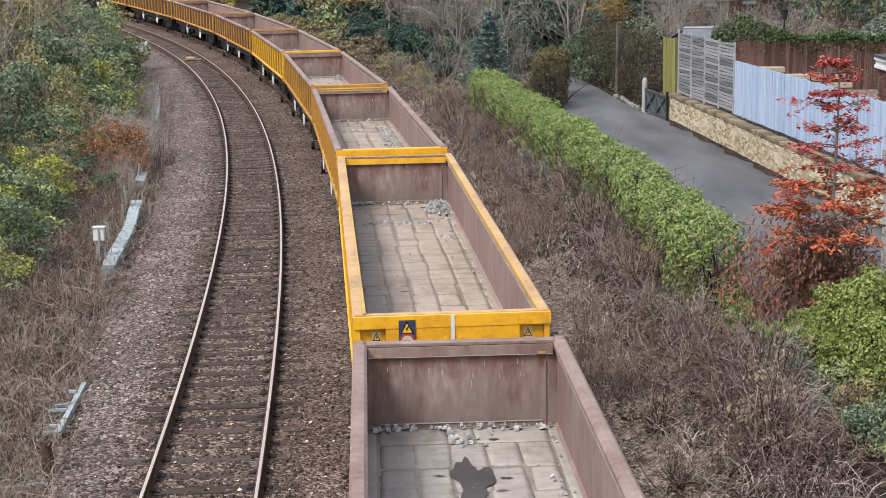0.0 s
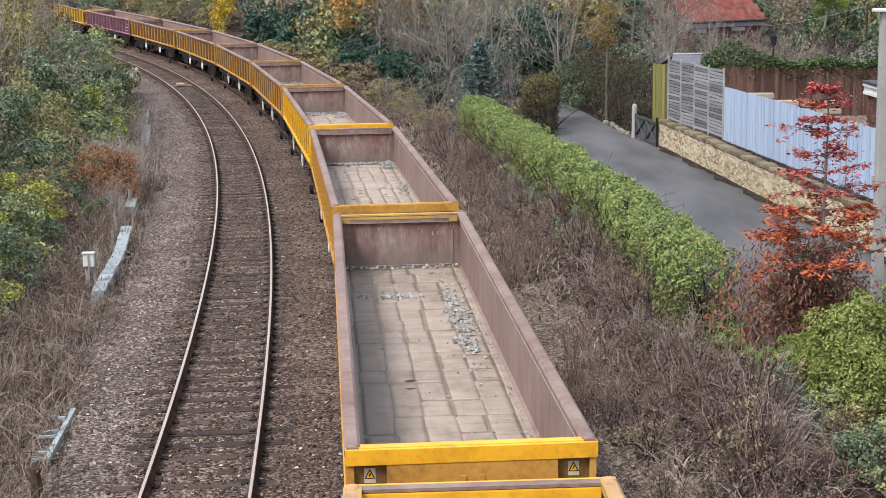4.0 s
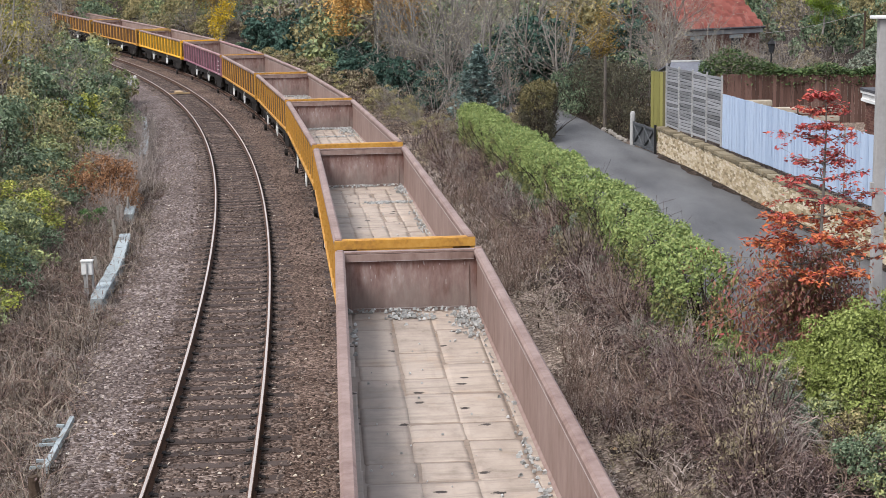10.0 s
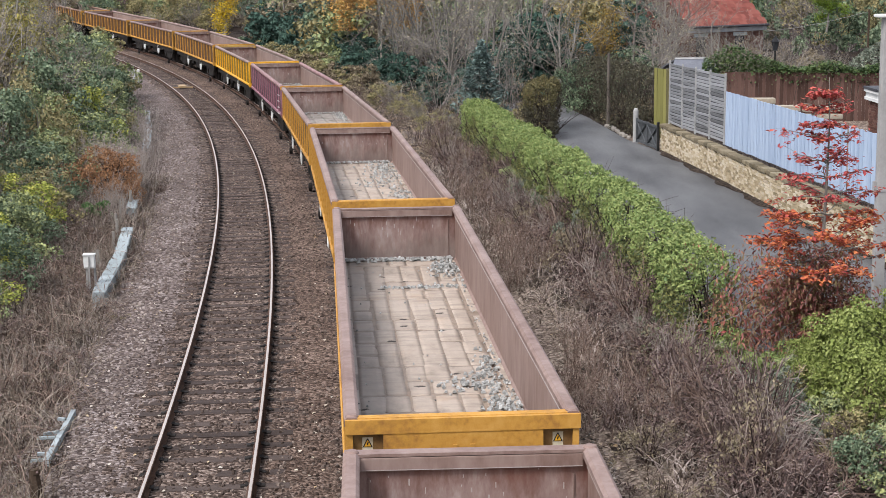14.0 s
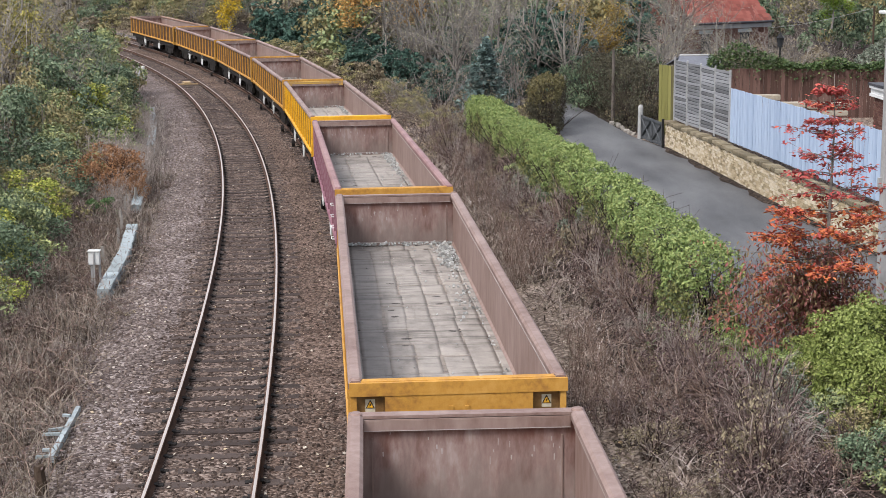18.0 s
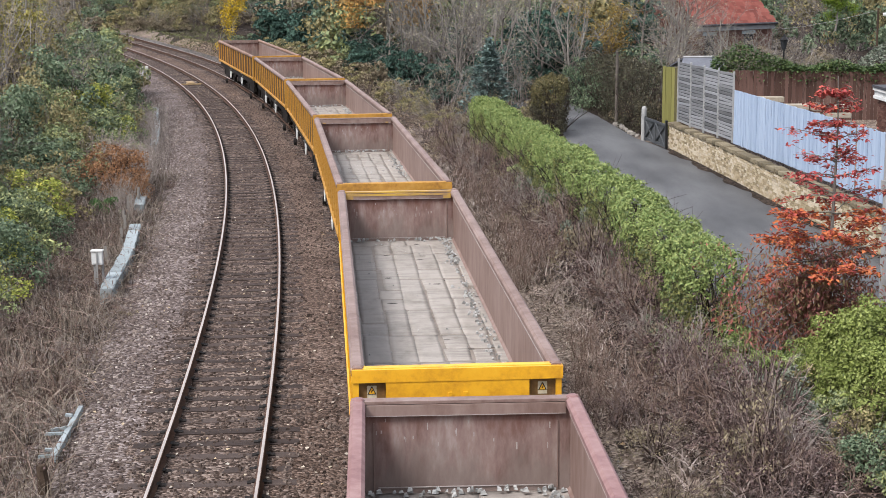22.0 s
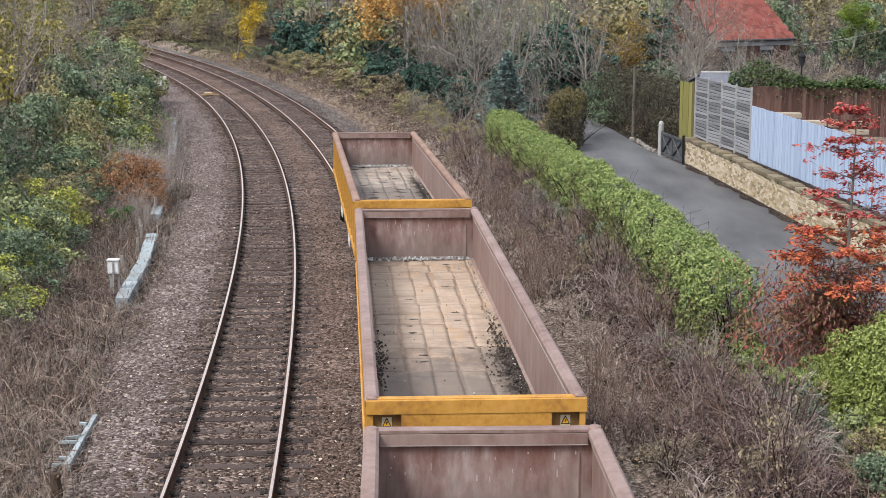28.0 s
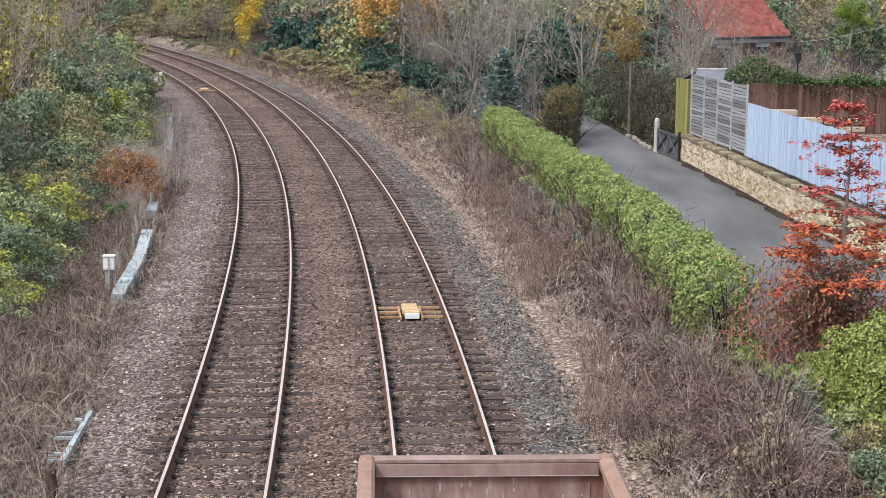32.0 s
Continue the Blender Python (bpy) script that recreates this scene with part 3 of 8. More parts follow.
LEN, HALF_W, TOP, FLOOR = 15.4, 1.305, 2.3, 1.21
HL = LEN / 2
PITCH = 16.545
WHEEL_R = 0.46


def prism(profile, y0, y1):
    """An (x, z) outline drawn out along y, closed at both ends by fans of quads."""
    p = np.asarray(profile, float)
    k = len(p)
    a = np.stack([p[:, 0], np.full(k, y0), p[:, 1]], 1)
    b = np.stack([p[:, 0], np.full(k, y1), p[:, 1]], 1)
    f = [(i, (i + 1) % k, k + (i + 1) % k, k + i) for i in range(k)]
    f += [(0, i, i + 1, i + 2) for i in range(1, k - 2, 2)]
    f += [(k, k + i + 2, k + i + 1, k + i) for i in range(1, k - 2, 2)]
    return np.concatenate([a, b]), np.array(f)


def lathe(profile, sides=16, axis="x"):
    """Turns an (along, radius) outline about an axis."""
    p = np.asarray(profile, float)
    a = np.arange(sides) * 2 * np.pi / sides
    r = p[:, 1][:, None]
    c = np.stack([np.broadcast_to(p[:, 0][:, None], (len(p), sides)), r * np.cos(a), r * np.sin(a)], -1)
    if axis == "y":
        c = c[..., [1, 0, 2]]
    if axis == "z":
        c = c[..., [1, 2, 0]]
    i = np.arange(len(p) * sides).reshape(len(p), sides)
    f = np.stack([i[:-1], np.roll(i[:-1], -1, 1), np.roll(i[1:], -1, 1), i[1:]], -1)
    return c.reshape(-1, 3), f.reshape(-1, 4)


def rounded(x0, x1, z0, z1, r):
    return [(x0 + r, z0), (x1 - r, z0), (x1, z0 + r), (x1, z1 - r), (x1 - r, z1), (x0 + r, z1), (x0, z1 - r), (x0, z0 + r)]


def wagon_meshes():
    m = {}
    v, f = prism(rounded(1.135, HALF_W, 2.17, TOP, 0.035), -HL + 0.02, HL - 0.02)
    m["rail_v"] = (v, f)
    knob = lathe([(2.17, 0.0), (2.17, 0.07), (2.3, 0.072), (2.318, 0.055), (2.322, 0.0)], 10, "z")
    m["knob_v"] = knob
    m["side_v"] = boxes([(1.19, 1.225, -HL + 0.06, HL - 0.06, 1.06, 2.18)])
    m["lip_v"] = boxes([(1.178, 1.188, -HL + 0.1, HL - 0.1, 2.09, 2.105)])
    m["kick_v"] = np.array([(1.188, -HL + 0.15, 1.25), (1.188, HL - 0.15, 1.25), (1.15, HL - 0.15, 1.212), (1.15, -HL + 0.15, 1.212)]), np.array([(0, 1, 2, 3)])
    m["sill_v"] = prism(rounded(1.12, 1.3, 1.06, 1.17, 0.02), -HL + 0.02, HL - 0.02)
    m["rib_v"] = merged(box_vf(1.225, 1.282, -0.04, 0.04, 1.1, 2.172))
    return m


WM = wagon_meshes()


def mirrored(vf, sx=1, sy=1):
    v, f = vf
    v = np.asarray(v, float) * (sx, sy, 1)
    return v, (f[:, ::-1] if sx * sy < 0 else f)


@lru_cache(None)
def cached(key, mat):
    """Shared meshes of the wagons, by kind and paint."""
    sx = -1 if key.endswith("_l") else 1
    k = key[:-2]
    return mesh_of(k, *mirrored(WM[k + "_v"], sx), mat)


def end_mesh(key, mat, sy, sx=1):
    if key == "wall":
        vf = boxes([(-1.19, 1.19, HL - 0.14, HL - 0.09, 1.06, 2.2)])
    elif key == "beam":
        vf = merged(box_vf(-HALF_W + 0.01, HALF_W - 0.01, HL - 0.09, HL + 0.03, 2.12, 2.28))
    elif key == "lip":
        vf = boxes([(-HALF_W + 0.03, HALF_W - 0.03, HL - 0.16, HL - 0.03, 2.255, 2.287)])
    elif key == "strip":
        vf = merged(box_vf(-1.13, 1.13, HL - 0.185, HL - 0.141, 2.12, 2.245))
    elif key == "line":
        vf = boxes([(-1.13, 1.13, HL - 0.19, HL - 0.1855, 2.12, 2.126)])
    elif key == "bracket":
        side_bit = [box_vf(*sorted((s * 0.97, s * 1.13)), HL - 0.195, HL - 0.186, 2.125, 2.245) for s in (-1, 1)]
        vf = merged(*side_bit, box_vf(-0.97, 0.97, HL - 0.192, HL - 0.186, 2.195, 2.245))
    elif key == "edge":
        vf = boxes([(-1.0, 1.0, HL - 0.15, HL - 0.1405, 1.265, 1.275)])
    elif key == "corner":
        vf = boxes([(1.035, 1.05, HL - 0.155, HL - 0.141, 1.24, 2.03)])
    elif key == "panel":
        vf = merged(box_vf(-0.88, 0.88, HL - 0.085, HL + 0.022, 1.1, 2.12), box_vf(-1.28, -1.21, HL - 0.07, HL + 0.01, 1.1, 2.12), box_vf(1.21, 1.28, HL - 0.07, HL + 0.01, 1.1, 2.12), box_vf(-0.12, -0.07, HL + 0.022, HL + 0.04, 1.7, 1.98), box_vf(0.07, 0.12, HL + 0.022, HL + 0.04, 1.7, 1.98),
                    box_vf(-1.29, 1.29, HL - 0.045, HL + 0.02, 1.0, 1.2))
    elif key == "posts":
        vf = merged(box_vf(-0.88, 0.88, HL - 0.085, HL - 0.06, 1.1, 2.12), *[box_vf(x - 0.06, x + 0.06, HL - 0.06, HL + 0.015, 1.2, 2.12) for x in (-0.52, 0.52)], box_vf(-0.02, 0.02, HL - 0.06, HL - 0.03, 1.2, 2.12),
                    box_vf(-1.28, -1.21, HL - 0.07, HL + 0.01, 1.1, 2.12), box_vf(1.21, 1.28, HL - 0.07, HL + 0.01, 1.1, 2.12), box_vf(-1.29, 1.29, HL - 0.045, HL + 0.02, 1.0, 1.2))
    elif key == "recess":
        vf = merged(box_vf(0.885, 1.205, HL - 0.088, HL - 0.05, 1.1, 2.12), box_vf(0.885, 1.2, HL - 0.05, HL - 0.02, 1.1, 1.3))
    return mesh_of("end_" + key, *mirrored(vf, sx, sy), mat)


end_mesh = lru_cache(None)(end_mesh)


cap_mesh = lru_cache(None)(lambda mat: mesh_of("corner_cap", *WM["knob_v"], mat))


def floor_plate(xa, xb, ya, yb, r, mat, crown, gap=0.008):
    """One worn floor plate, crowned in the middle, with rounded corners and uneven edges."""
    g = np.where(r.random(4) < 0.3, -0.004, np.abs(r.normal(0, gap, 4)) * 1.25)
    xa, xb, ya, yb = xa + g[0], xb - g[1], ya + g[2], yb - g[3]
    k = min(0.075, (xb - xa) * 0.25, (yb - ya) * 0.25)
    xs, ys = np.array([xa, xa + k, xb - k, xb]), np.array([ya, ya + k, yb - k, yb])
    X, Y = np.meshgrid(xs, ys)
    Z = FLOOR - r.uniform(0.0035, 0.0068 + 0.33 * crown, (4, 4))
    Z[1:3, 1:3] = FLOOR - 0.003 + 0.34 * crown * r.uniform(0.3, 1.1, (2, 2))
    for i in (0, 3):
        for j in (0, 3):
            X[i, j] += k * 0.15 * (1 if j == 0 else -1)
            Y[i, j] += k * 0.15 * (1 if i == 0 else -1)
    X, Y = X + r.normal(0, 0.008, (4, 4)), Y + r.normal(0, 0.009, (4, 4))
    top = np.stack([X, Y, Z], -1).reshape(-1, 3)
    ring = np.array([0, 1, 2, 3, 7, 11, 15, 14, 13, 12, 8, 4])
    foot = top[ring] * (1, 1, 0) + (0, 0, FLOOR - 0.02)
    i = np.arange(16).reshape(4, 4)
    f = np.stack([i[:-1, :-1], i[:-1, 1:], i[1:, 1:], i[1:, :-1]], -1).reshape(-1, 4)
    a = np.arange(12)
    b = (a + 1) % 12
    skirt = np.stack([ring[b], ring[a], 16 + a, 16 + b], 1)
    return mesh_of("floor_plate", np.concatenate([top, foot]), np.concatenate([f, skirt]), mat, True)


def rubble_mesh(seed, far, heaps, mat=None, scale=1.0):
    """Broken stone: far pieces in a line against the end wall, and heaps given by x, y, their spreads, the count and the height."""
    r = np.random.default_rng(seed)
    x, y, z = [r.uniform(-1.12, 1.12, far)], [HL - 0.2 - np.abs(r.normal(0, 0.07, far))], [0.05 * r.random(far)]
    for cx, cy, sx, sy, k, h in heaps:
        a, b = r.normal(0, 1, k), r.normal(0, 1, k)
        x.append(cx + sx * a)
        y.append(cy + sy * b)
        z.append(h * r.random(k) * np.exp(-(a * a + b * b) / 2.5))
    stray = 45
    x.append(r.uniform(-1.05, 1.05, stray))
    y.append(r.uniform(-7.2, 7.2, stray))
    z.append(np.zeros(stray))
    edge = 70
    x.append(1.1 - np.abs(r.normal(0, 0.05, edge)))
    y.append(r.uniform(-7.2, 7.2, edge))
    z.append(np.zeros(edge))
    x, y, z = np.clip(np.concatenate(x), -1.13, 1.13), np.clip(np.concatenate(y), -HL + 0.2, HL - 0.17), np.concatenate(z)
    n = len(x)
    size = r.uniform(0.028, 0.068, n) * scale
    size[far + sum(h[4] for h in heaps):] *= 0.55
    base = np.array([(-1, -1, -0.6), (1, -0.8, -0.6), (0.9, 1, -0.6), (-0.8, 0.9, -0.6), (-0.6, -0.7, 0.7), (0.7, -0.5, 0.5), (0.5, 0.7, 0.75), (-0.6, 0.5, 0.55)])
    f = np.array([(4, 5, 6, 7), (0, 1, 5, 4), (1, 2, 6, 5), (2, 3, 7, 6), (3, 0, 4, 7)])
    k = base[None] * r.uniform(0.6, 1.4, (n, 8, 3)) * (size * 0.5)[:, None, None]
    v = k + np.stack([x, y, FLOOR + 0.018 + z], 1)[:, None]
    return mesh_of("rubble", v, f[None] + (np.arange(n) * 8)[:, None, None], mat or RUBBLE)


# stone left in each wagon: pieces along the end wall, then heaps (x, y, spreads, count, height)
LEFTOVERS = [
    (70, [(0.0, 7.0, 0.1, 0.12, 20, 0.03), (0.95, 4.5, 0.05, 1.0, 25, 0.0)]),
    (80, [(0.92, 6.6, 0.13, 0.42, 230, 0.2), (-0.05, 5.0, 0.35, 0.1, 60, 0.01), (0.85, 3.4, 0.12, 0.3, 14, 0.0)]),
    (60, [(0.75, 2.6, 0.13, 1.4, 230, 0.05), (-0.2, 4.8, 0.35, 0.1, 60, 0.02)]),
    (190, [(0.95, 6.8, 0.12, 0.4, 190, 0.17), (1.0, -5.9, 0.08, 0.5, 150, 0.1), (0.95, 2.0, 0.07, 1.2, 50, 0.0), (-1.0, 6.8, 0.06, 0.3, 30, 0.04)]),
    (70, [(0.0, 7.0, 0.25, 0.13, 90, 0.07), (0.95, 6.5, 0.13, 0.55, 170, 0.12), (1.0, -2.0, 0.07, 1.3, 70, 0.0), (0.75, -3.9, 0.2, 0.4, 50, 0.0), (-1.05, 5.6, 0.04, 0.5, 25, 0.0)]),
    (80, [(1.0, 6.5, 0.08, 0.4, 80, 0.1), (0.5, 4.3, 0.35, 0.08, 150, 0.02), (1.0, 0.0, 0.05, 1.5, 60, 0.0), (-1.05, 6.2, 0.05, 0.8, 40, 0.0)]),
    (230, [(0.9, 6.4, 0.15, 0.5, 190, 0.13), (0.2, 4.7, 0.5, 0.06, 80, 0.0), (0.95, -1.6, 0.1, 0.7, 90, 0.05), (0.95, -4.3, 0.15, 0.9, 260, 0.12), (0.55, -2.3, 0.22, 0.3, 80, 0.02)]),
    (130, [(0.75, 5.6, 0.22, 1.1, 230, 0.06), (0.85, 0.0, 0.16, 1.8, 160, 0.03), (0.3, 3.0, 0.3, 0.5, 50, 0.0)]),
    (120, [(0.95, 6.1, 0.1, 0.7, 210, 0.12), (0.9, 2.0, 0.1, 1.2, 40, 0.0)]),
    (40, [(0.97, 6.3, 0.08, 0.7, 170, 0.1), (0.98, 3.6, 0.05, 1.0, 70, 0.02), (0.95, -3.0, 0.09, 1.7, 190, 0.04), (0.5, -6.4, 0.16, 0.12, 50, 0.01)]),
    (40, [(0.98, 6.0, 0.06, 0.8, 80, 0.05), (0.95, 0.0, 0.07, 2.5, 80, 0.0)]),
    (60, [(-1.05, 6.8, 0.05, 0.4, 40, 0.04), (1.0, 3.8, 0.06, 1.2, 50, 0.0)]),
    (50, [(1.0, 5.0, 0.06, 1.2, 60, 0.0)]),
    (120, []),
    (140, []),
]
WHEELSET = mesh_of("wheelset", *merged(lathe([(-0.8, 0), (-0.8, WHEEL_R - 0.08), (-0.8, WHEEL_R), (-0.68, WHEEL_R), (-0.675, WHEEL_R + 0.028), (-0.65, WHEEL_R), (-0.65, 0.2), (-0.6, 0.08), (0.6, 0.08), (0.65, 0.2), (0.65, WHEEL_R), (0.675, WHEEL_R + 0.028), (0.68, WHEEL_R), (0.8, WHEEL_R), (0.8, WHEEL_R - 0.08), (0.8, 0)], 20)), IRON, True)
BOLSTER = mesh_of("bolster", *boxes([(-0.95, 0.95, -0.2, 0.2, 0.5, 0.78), (-0.3, 0.3, -0.3, 0.3, 0.78, 0.95)]), IRON)
_frame = merged(box_vf(0.93, 1.08, -1.45, 1.45, 0.6, 0.86), box_vf(0.93, 1.08, -0.6, 0.6, 0.26, 0.6), box_vf(0.94, 1.1, -1.2, -0.8, 0.33, 0.62), box_vf(0.94, 1.1, 0.8, 1.2, 0.33, 0.62),
                mirrored(lathe([(1.05, 0), (1.05, 0.15), (1.16, 0.14), (1.18, 0)], 10), 1, 1))
FRAME_R = mesh_of("side_frame", *_frame, IRON)
FRAME_L = mesh_of("side_frame", *mirrored(_frame, -1), IRON)
HAND_WHEEL = mesh_of("handbrake_wheel", *merged(lathe([(0.0, 0.25), (0.015, 0.275), (0.03, 0.25), (0.015, 0.225), (0.0, 0.25)], 16),
                                                  lathe([(-0.25, 0.025), (0.03, 0.03), (0.03, 0.0)], 8), lathe([(0.0, 0.2), (0.008, 0.2), (0.008, 0.0)], 12)), WHITE)
UNDER = mesh_of("underframe", *boxes([(-0.25, 0.25, -HL + 0.3, HL - 0.3, 0.78, 1.1)] + [(-1.15, 1.15, y - 0.06, y + 0.06, 0.92, 1.08) for y in np.linspace(-6.6, 6.6, 11)] + [(-0.9, -0.35, -2.2, -0.9, 0.55, 0.9), (0.4, 0.85, 0.6, 2.1, 0.5, 0.85), (-1.1, -0.8, 1.0, 1.8, 0.55, 0.95), (-1.2, -1.08, -HL + 0.3, HL - 0.3, 0.78, 1.06), (1.08, 1.2, -HL + 0.3, HL - 0.3, 0.78, 1.06), (-1.05, -0.6, -1.6, 0.4, 0.4, 0.8), (0.6, 1.05, -2.5, -0.6, 0.4, 0.8)]), IRON)
subfloor_mesh = lru_cache(None)(lambda mat: mesh_of("subfloor", *boxes([(-1.19, 1.19, -HL + 0.14, HL - 0.14, 1.09, 1.2025)]), mat))
BUFFER = mesh_of("buffer", *merged(lathe([(0, 0), (0, 0.11), (0.32, 0.1), (0.32, 0.06), (0.48, 0.06), (0.48, 0.2), (0.53, 0.19), (0.54, 0)], 12, "y")), IRON)
COUPLING = mesh_of("coupling", *merged(tubes([[(0, 0, 0), (0, 0.25, -0.02), (0, 0.55, -0.1), (0, 0.6, -0.2)]], [[0.05, 0.045, 0.04, 0.04]], 6)), IRON)
STEP_VF = tubes([[(-1.31, 0, 0), (-1.37, 0, 0), (-1.37, 0.3, 0), (-1.31, 0.3, 0)]], [[0.012] * 4], 4)
step_mesh = lru_cache(None)(lambda mat: mesh_of("step_iron", *STEP_VF, mat))


SIGN_RED = material("red_sign_paint", [(0.2, 0.03, 0.025), (0.3, 0.06, 0.05)], rough=0.5, grain=20)
SIGN_BLUE = material("dark_blue_plate", [(0.0192, 0.0256, 0.0576), (0.0384, 0.048, 0.0896)], rough=0.5, grain=20)


def sign_meshes():
    plate = mesh_of("sign_plate", *box_vf(-0.078, 0.078, -0.004, 0.0, -0.12, 0.09), SIGN_PLATE)
    tri = mesh_of("warning_triangle", np.array([(-0.075, -0.007, -0.06), (0.075, -0.007, -0.06), (0.008, -0.007, 0.075), (-0.008, -0.007, 0.075)]), [(0, 1, 2, 3)], BLACK)
    inner = mesh_of("triangle_field", np.array([(-0.052, -0.009, -0.047), (0.052, -0.009, -0.047), (0.005, -0.009, 0.05), (-0.005, -0.009, 0.05)]), [(0, 1, 2, 3)], YELLOW)
    bolt = mesh_of("lightning_mark", np.array([(-0.012, -0.011, -0.038), (0.014, -0.011, 0.0), (0.018, -0.011, 0.03), (-0.01, -0.011, 0.004)]), [(0, 1, 2, 3)], BLACK)
    blue = mesh_of("sign_plate", *box_vf(-0.09, 0.09, -0.004, 0.0, -0.22, 0.09), SIGN_BLUE)
    ring = mesh_of("warning_disc", *lathe([(-0.007, 0.0), (-0.007, 0.082), (-0.004, 0.085)], 20, "y"), SIGN_RED)
    disc = mesh_of("disc_field", *lathe([(-0.009, 0.0), (-0.009, 0.06), (-0.008, 0.06)], 20, "y"), SIGN_PLATE)
    bar = mesh_of("disc_mark", *boxes([(-0.03, 0.03, -0.011, -0.0095, -0.012, 0.012), (-0.055, 0.055, -0.0118, -0.011, -0.006, 0.006)]), SIGN_RED)
    return plate, tri, inner, bolt, blue, ring, disc, bar


SIGNS = sign_meshes()
BAND = mesh_of("white_band", *boxes([(-0.025, 0.025, -HL - 0.036, -HL - 0.031, 1.95, 2.28)]), WHITE)
# side, rim, end beam, floor, its plate columns and rows, crown of the plates, inner top strip, and words for the label
SIX, FIVE, THREE = (-1.03, -0.68, -0.34, 0.0, 0.36, 0.7, 1.03), (-1.03, -0.6, -0.2, 0.22, 0.64, 1.03), (-1.03, -0.36, 0.33, 1.03)
LIVERY = [
    (ORANGE, RIM, ORANGE, PALE_GREY, FIVE, 16, 0.006, INSIDE_END, "faded orange"), (YELLOW, RIM_PEACH, YELLOW, SAND, FIVE, 19, 0.008, YELLOW, "bright yellow"),
    (ORANGE, RIM, YELLOW, SAND, FIVE, 17, 0.009, INSIDE_END, "yellow and orange"), (ORANGE, RIM, ORANGE, SAND_SPOT, SIX, 18, 0.016, INSIDE_END, "weathered orange"),
    (YELLOW, RIM, YELLOW, SAND_SPOT, THREE, 17, 0.01, INSIDE_END, "yellow"), (ORANGE, RIM, ORANGE, SAND_SPOT, FIVE, 17, 0.012, INSIDE_END, "weathered orange"),
    (ORANGE, RIM, ORANGE, SAND_SPOT, SIX, 17, 0.014, INSIDE_END, "weathered orange"), (ORANGE, RIM, ORANGE, SAND_SPOT, SIX, 16, 0.007, INSIDE_END, "weathered orange"),
    (ORANGE, RIM, ORANGE, GREY, FIVE, 15, 0.006, INSIDE_END, "weathered orange"), (PURPLE, RIM_MAROON, ORANGE, GREY, THREE, 15, 0.005, INSIDE_END, "faded maroon"),
    (YELLOW, RIM, YELLOW, PALE_GREY, FIVE, 15, 0.008, INSIDE_END, "bright yellow"), (ORANGE, RIM, ORANGE, PALE_GREY, SIX, 17, 0.015, INSIDE_END, "weathered orange"),
    (ORANGE, RIM, ORANGE, PALE_GREY, FIVE, 16, 0.01, INSIDE_END, "weathered orange"), (ORANGE, RIM, ORANGE, WARM, FIVE, 17, 0.008, INSIDE_END, "weathered orange"),
    (ORANGE, RIM_RUST, ORANGE, SLUDGE, SIX, 18, 0.006, INSIDE_END, "weathered orange"),
]
WAGONS, WHEELSETS = [], []


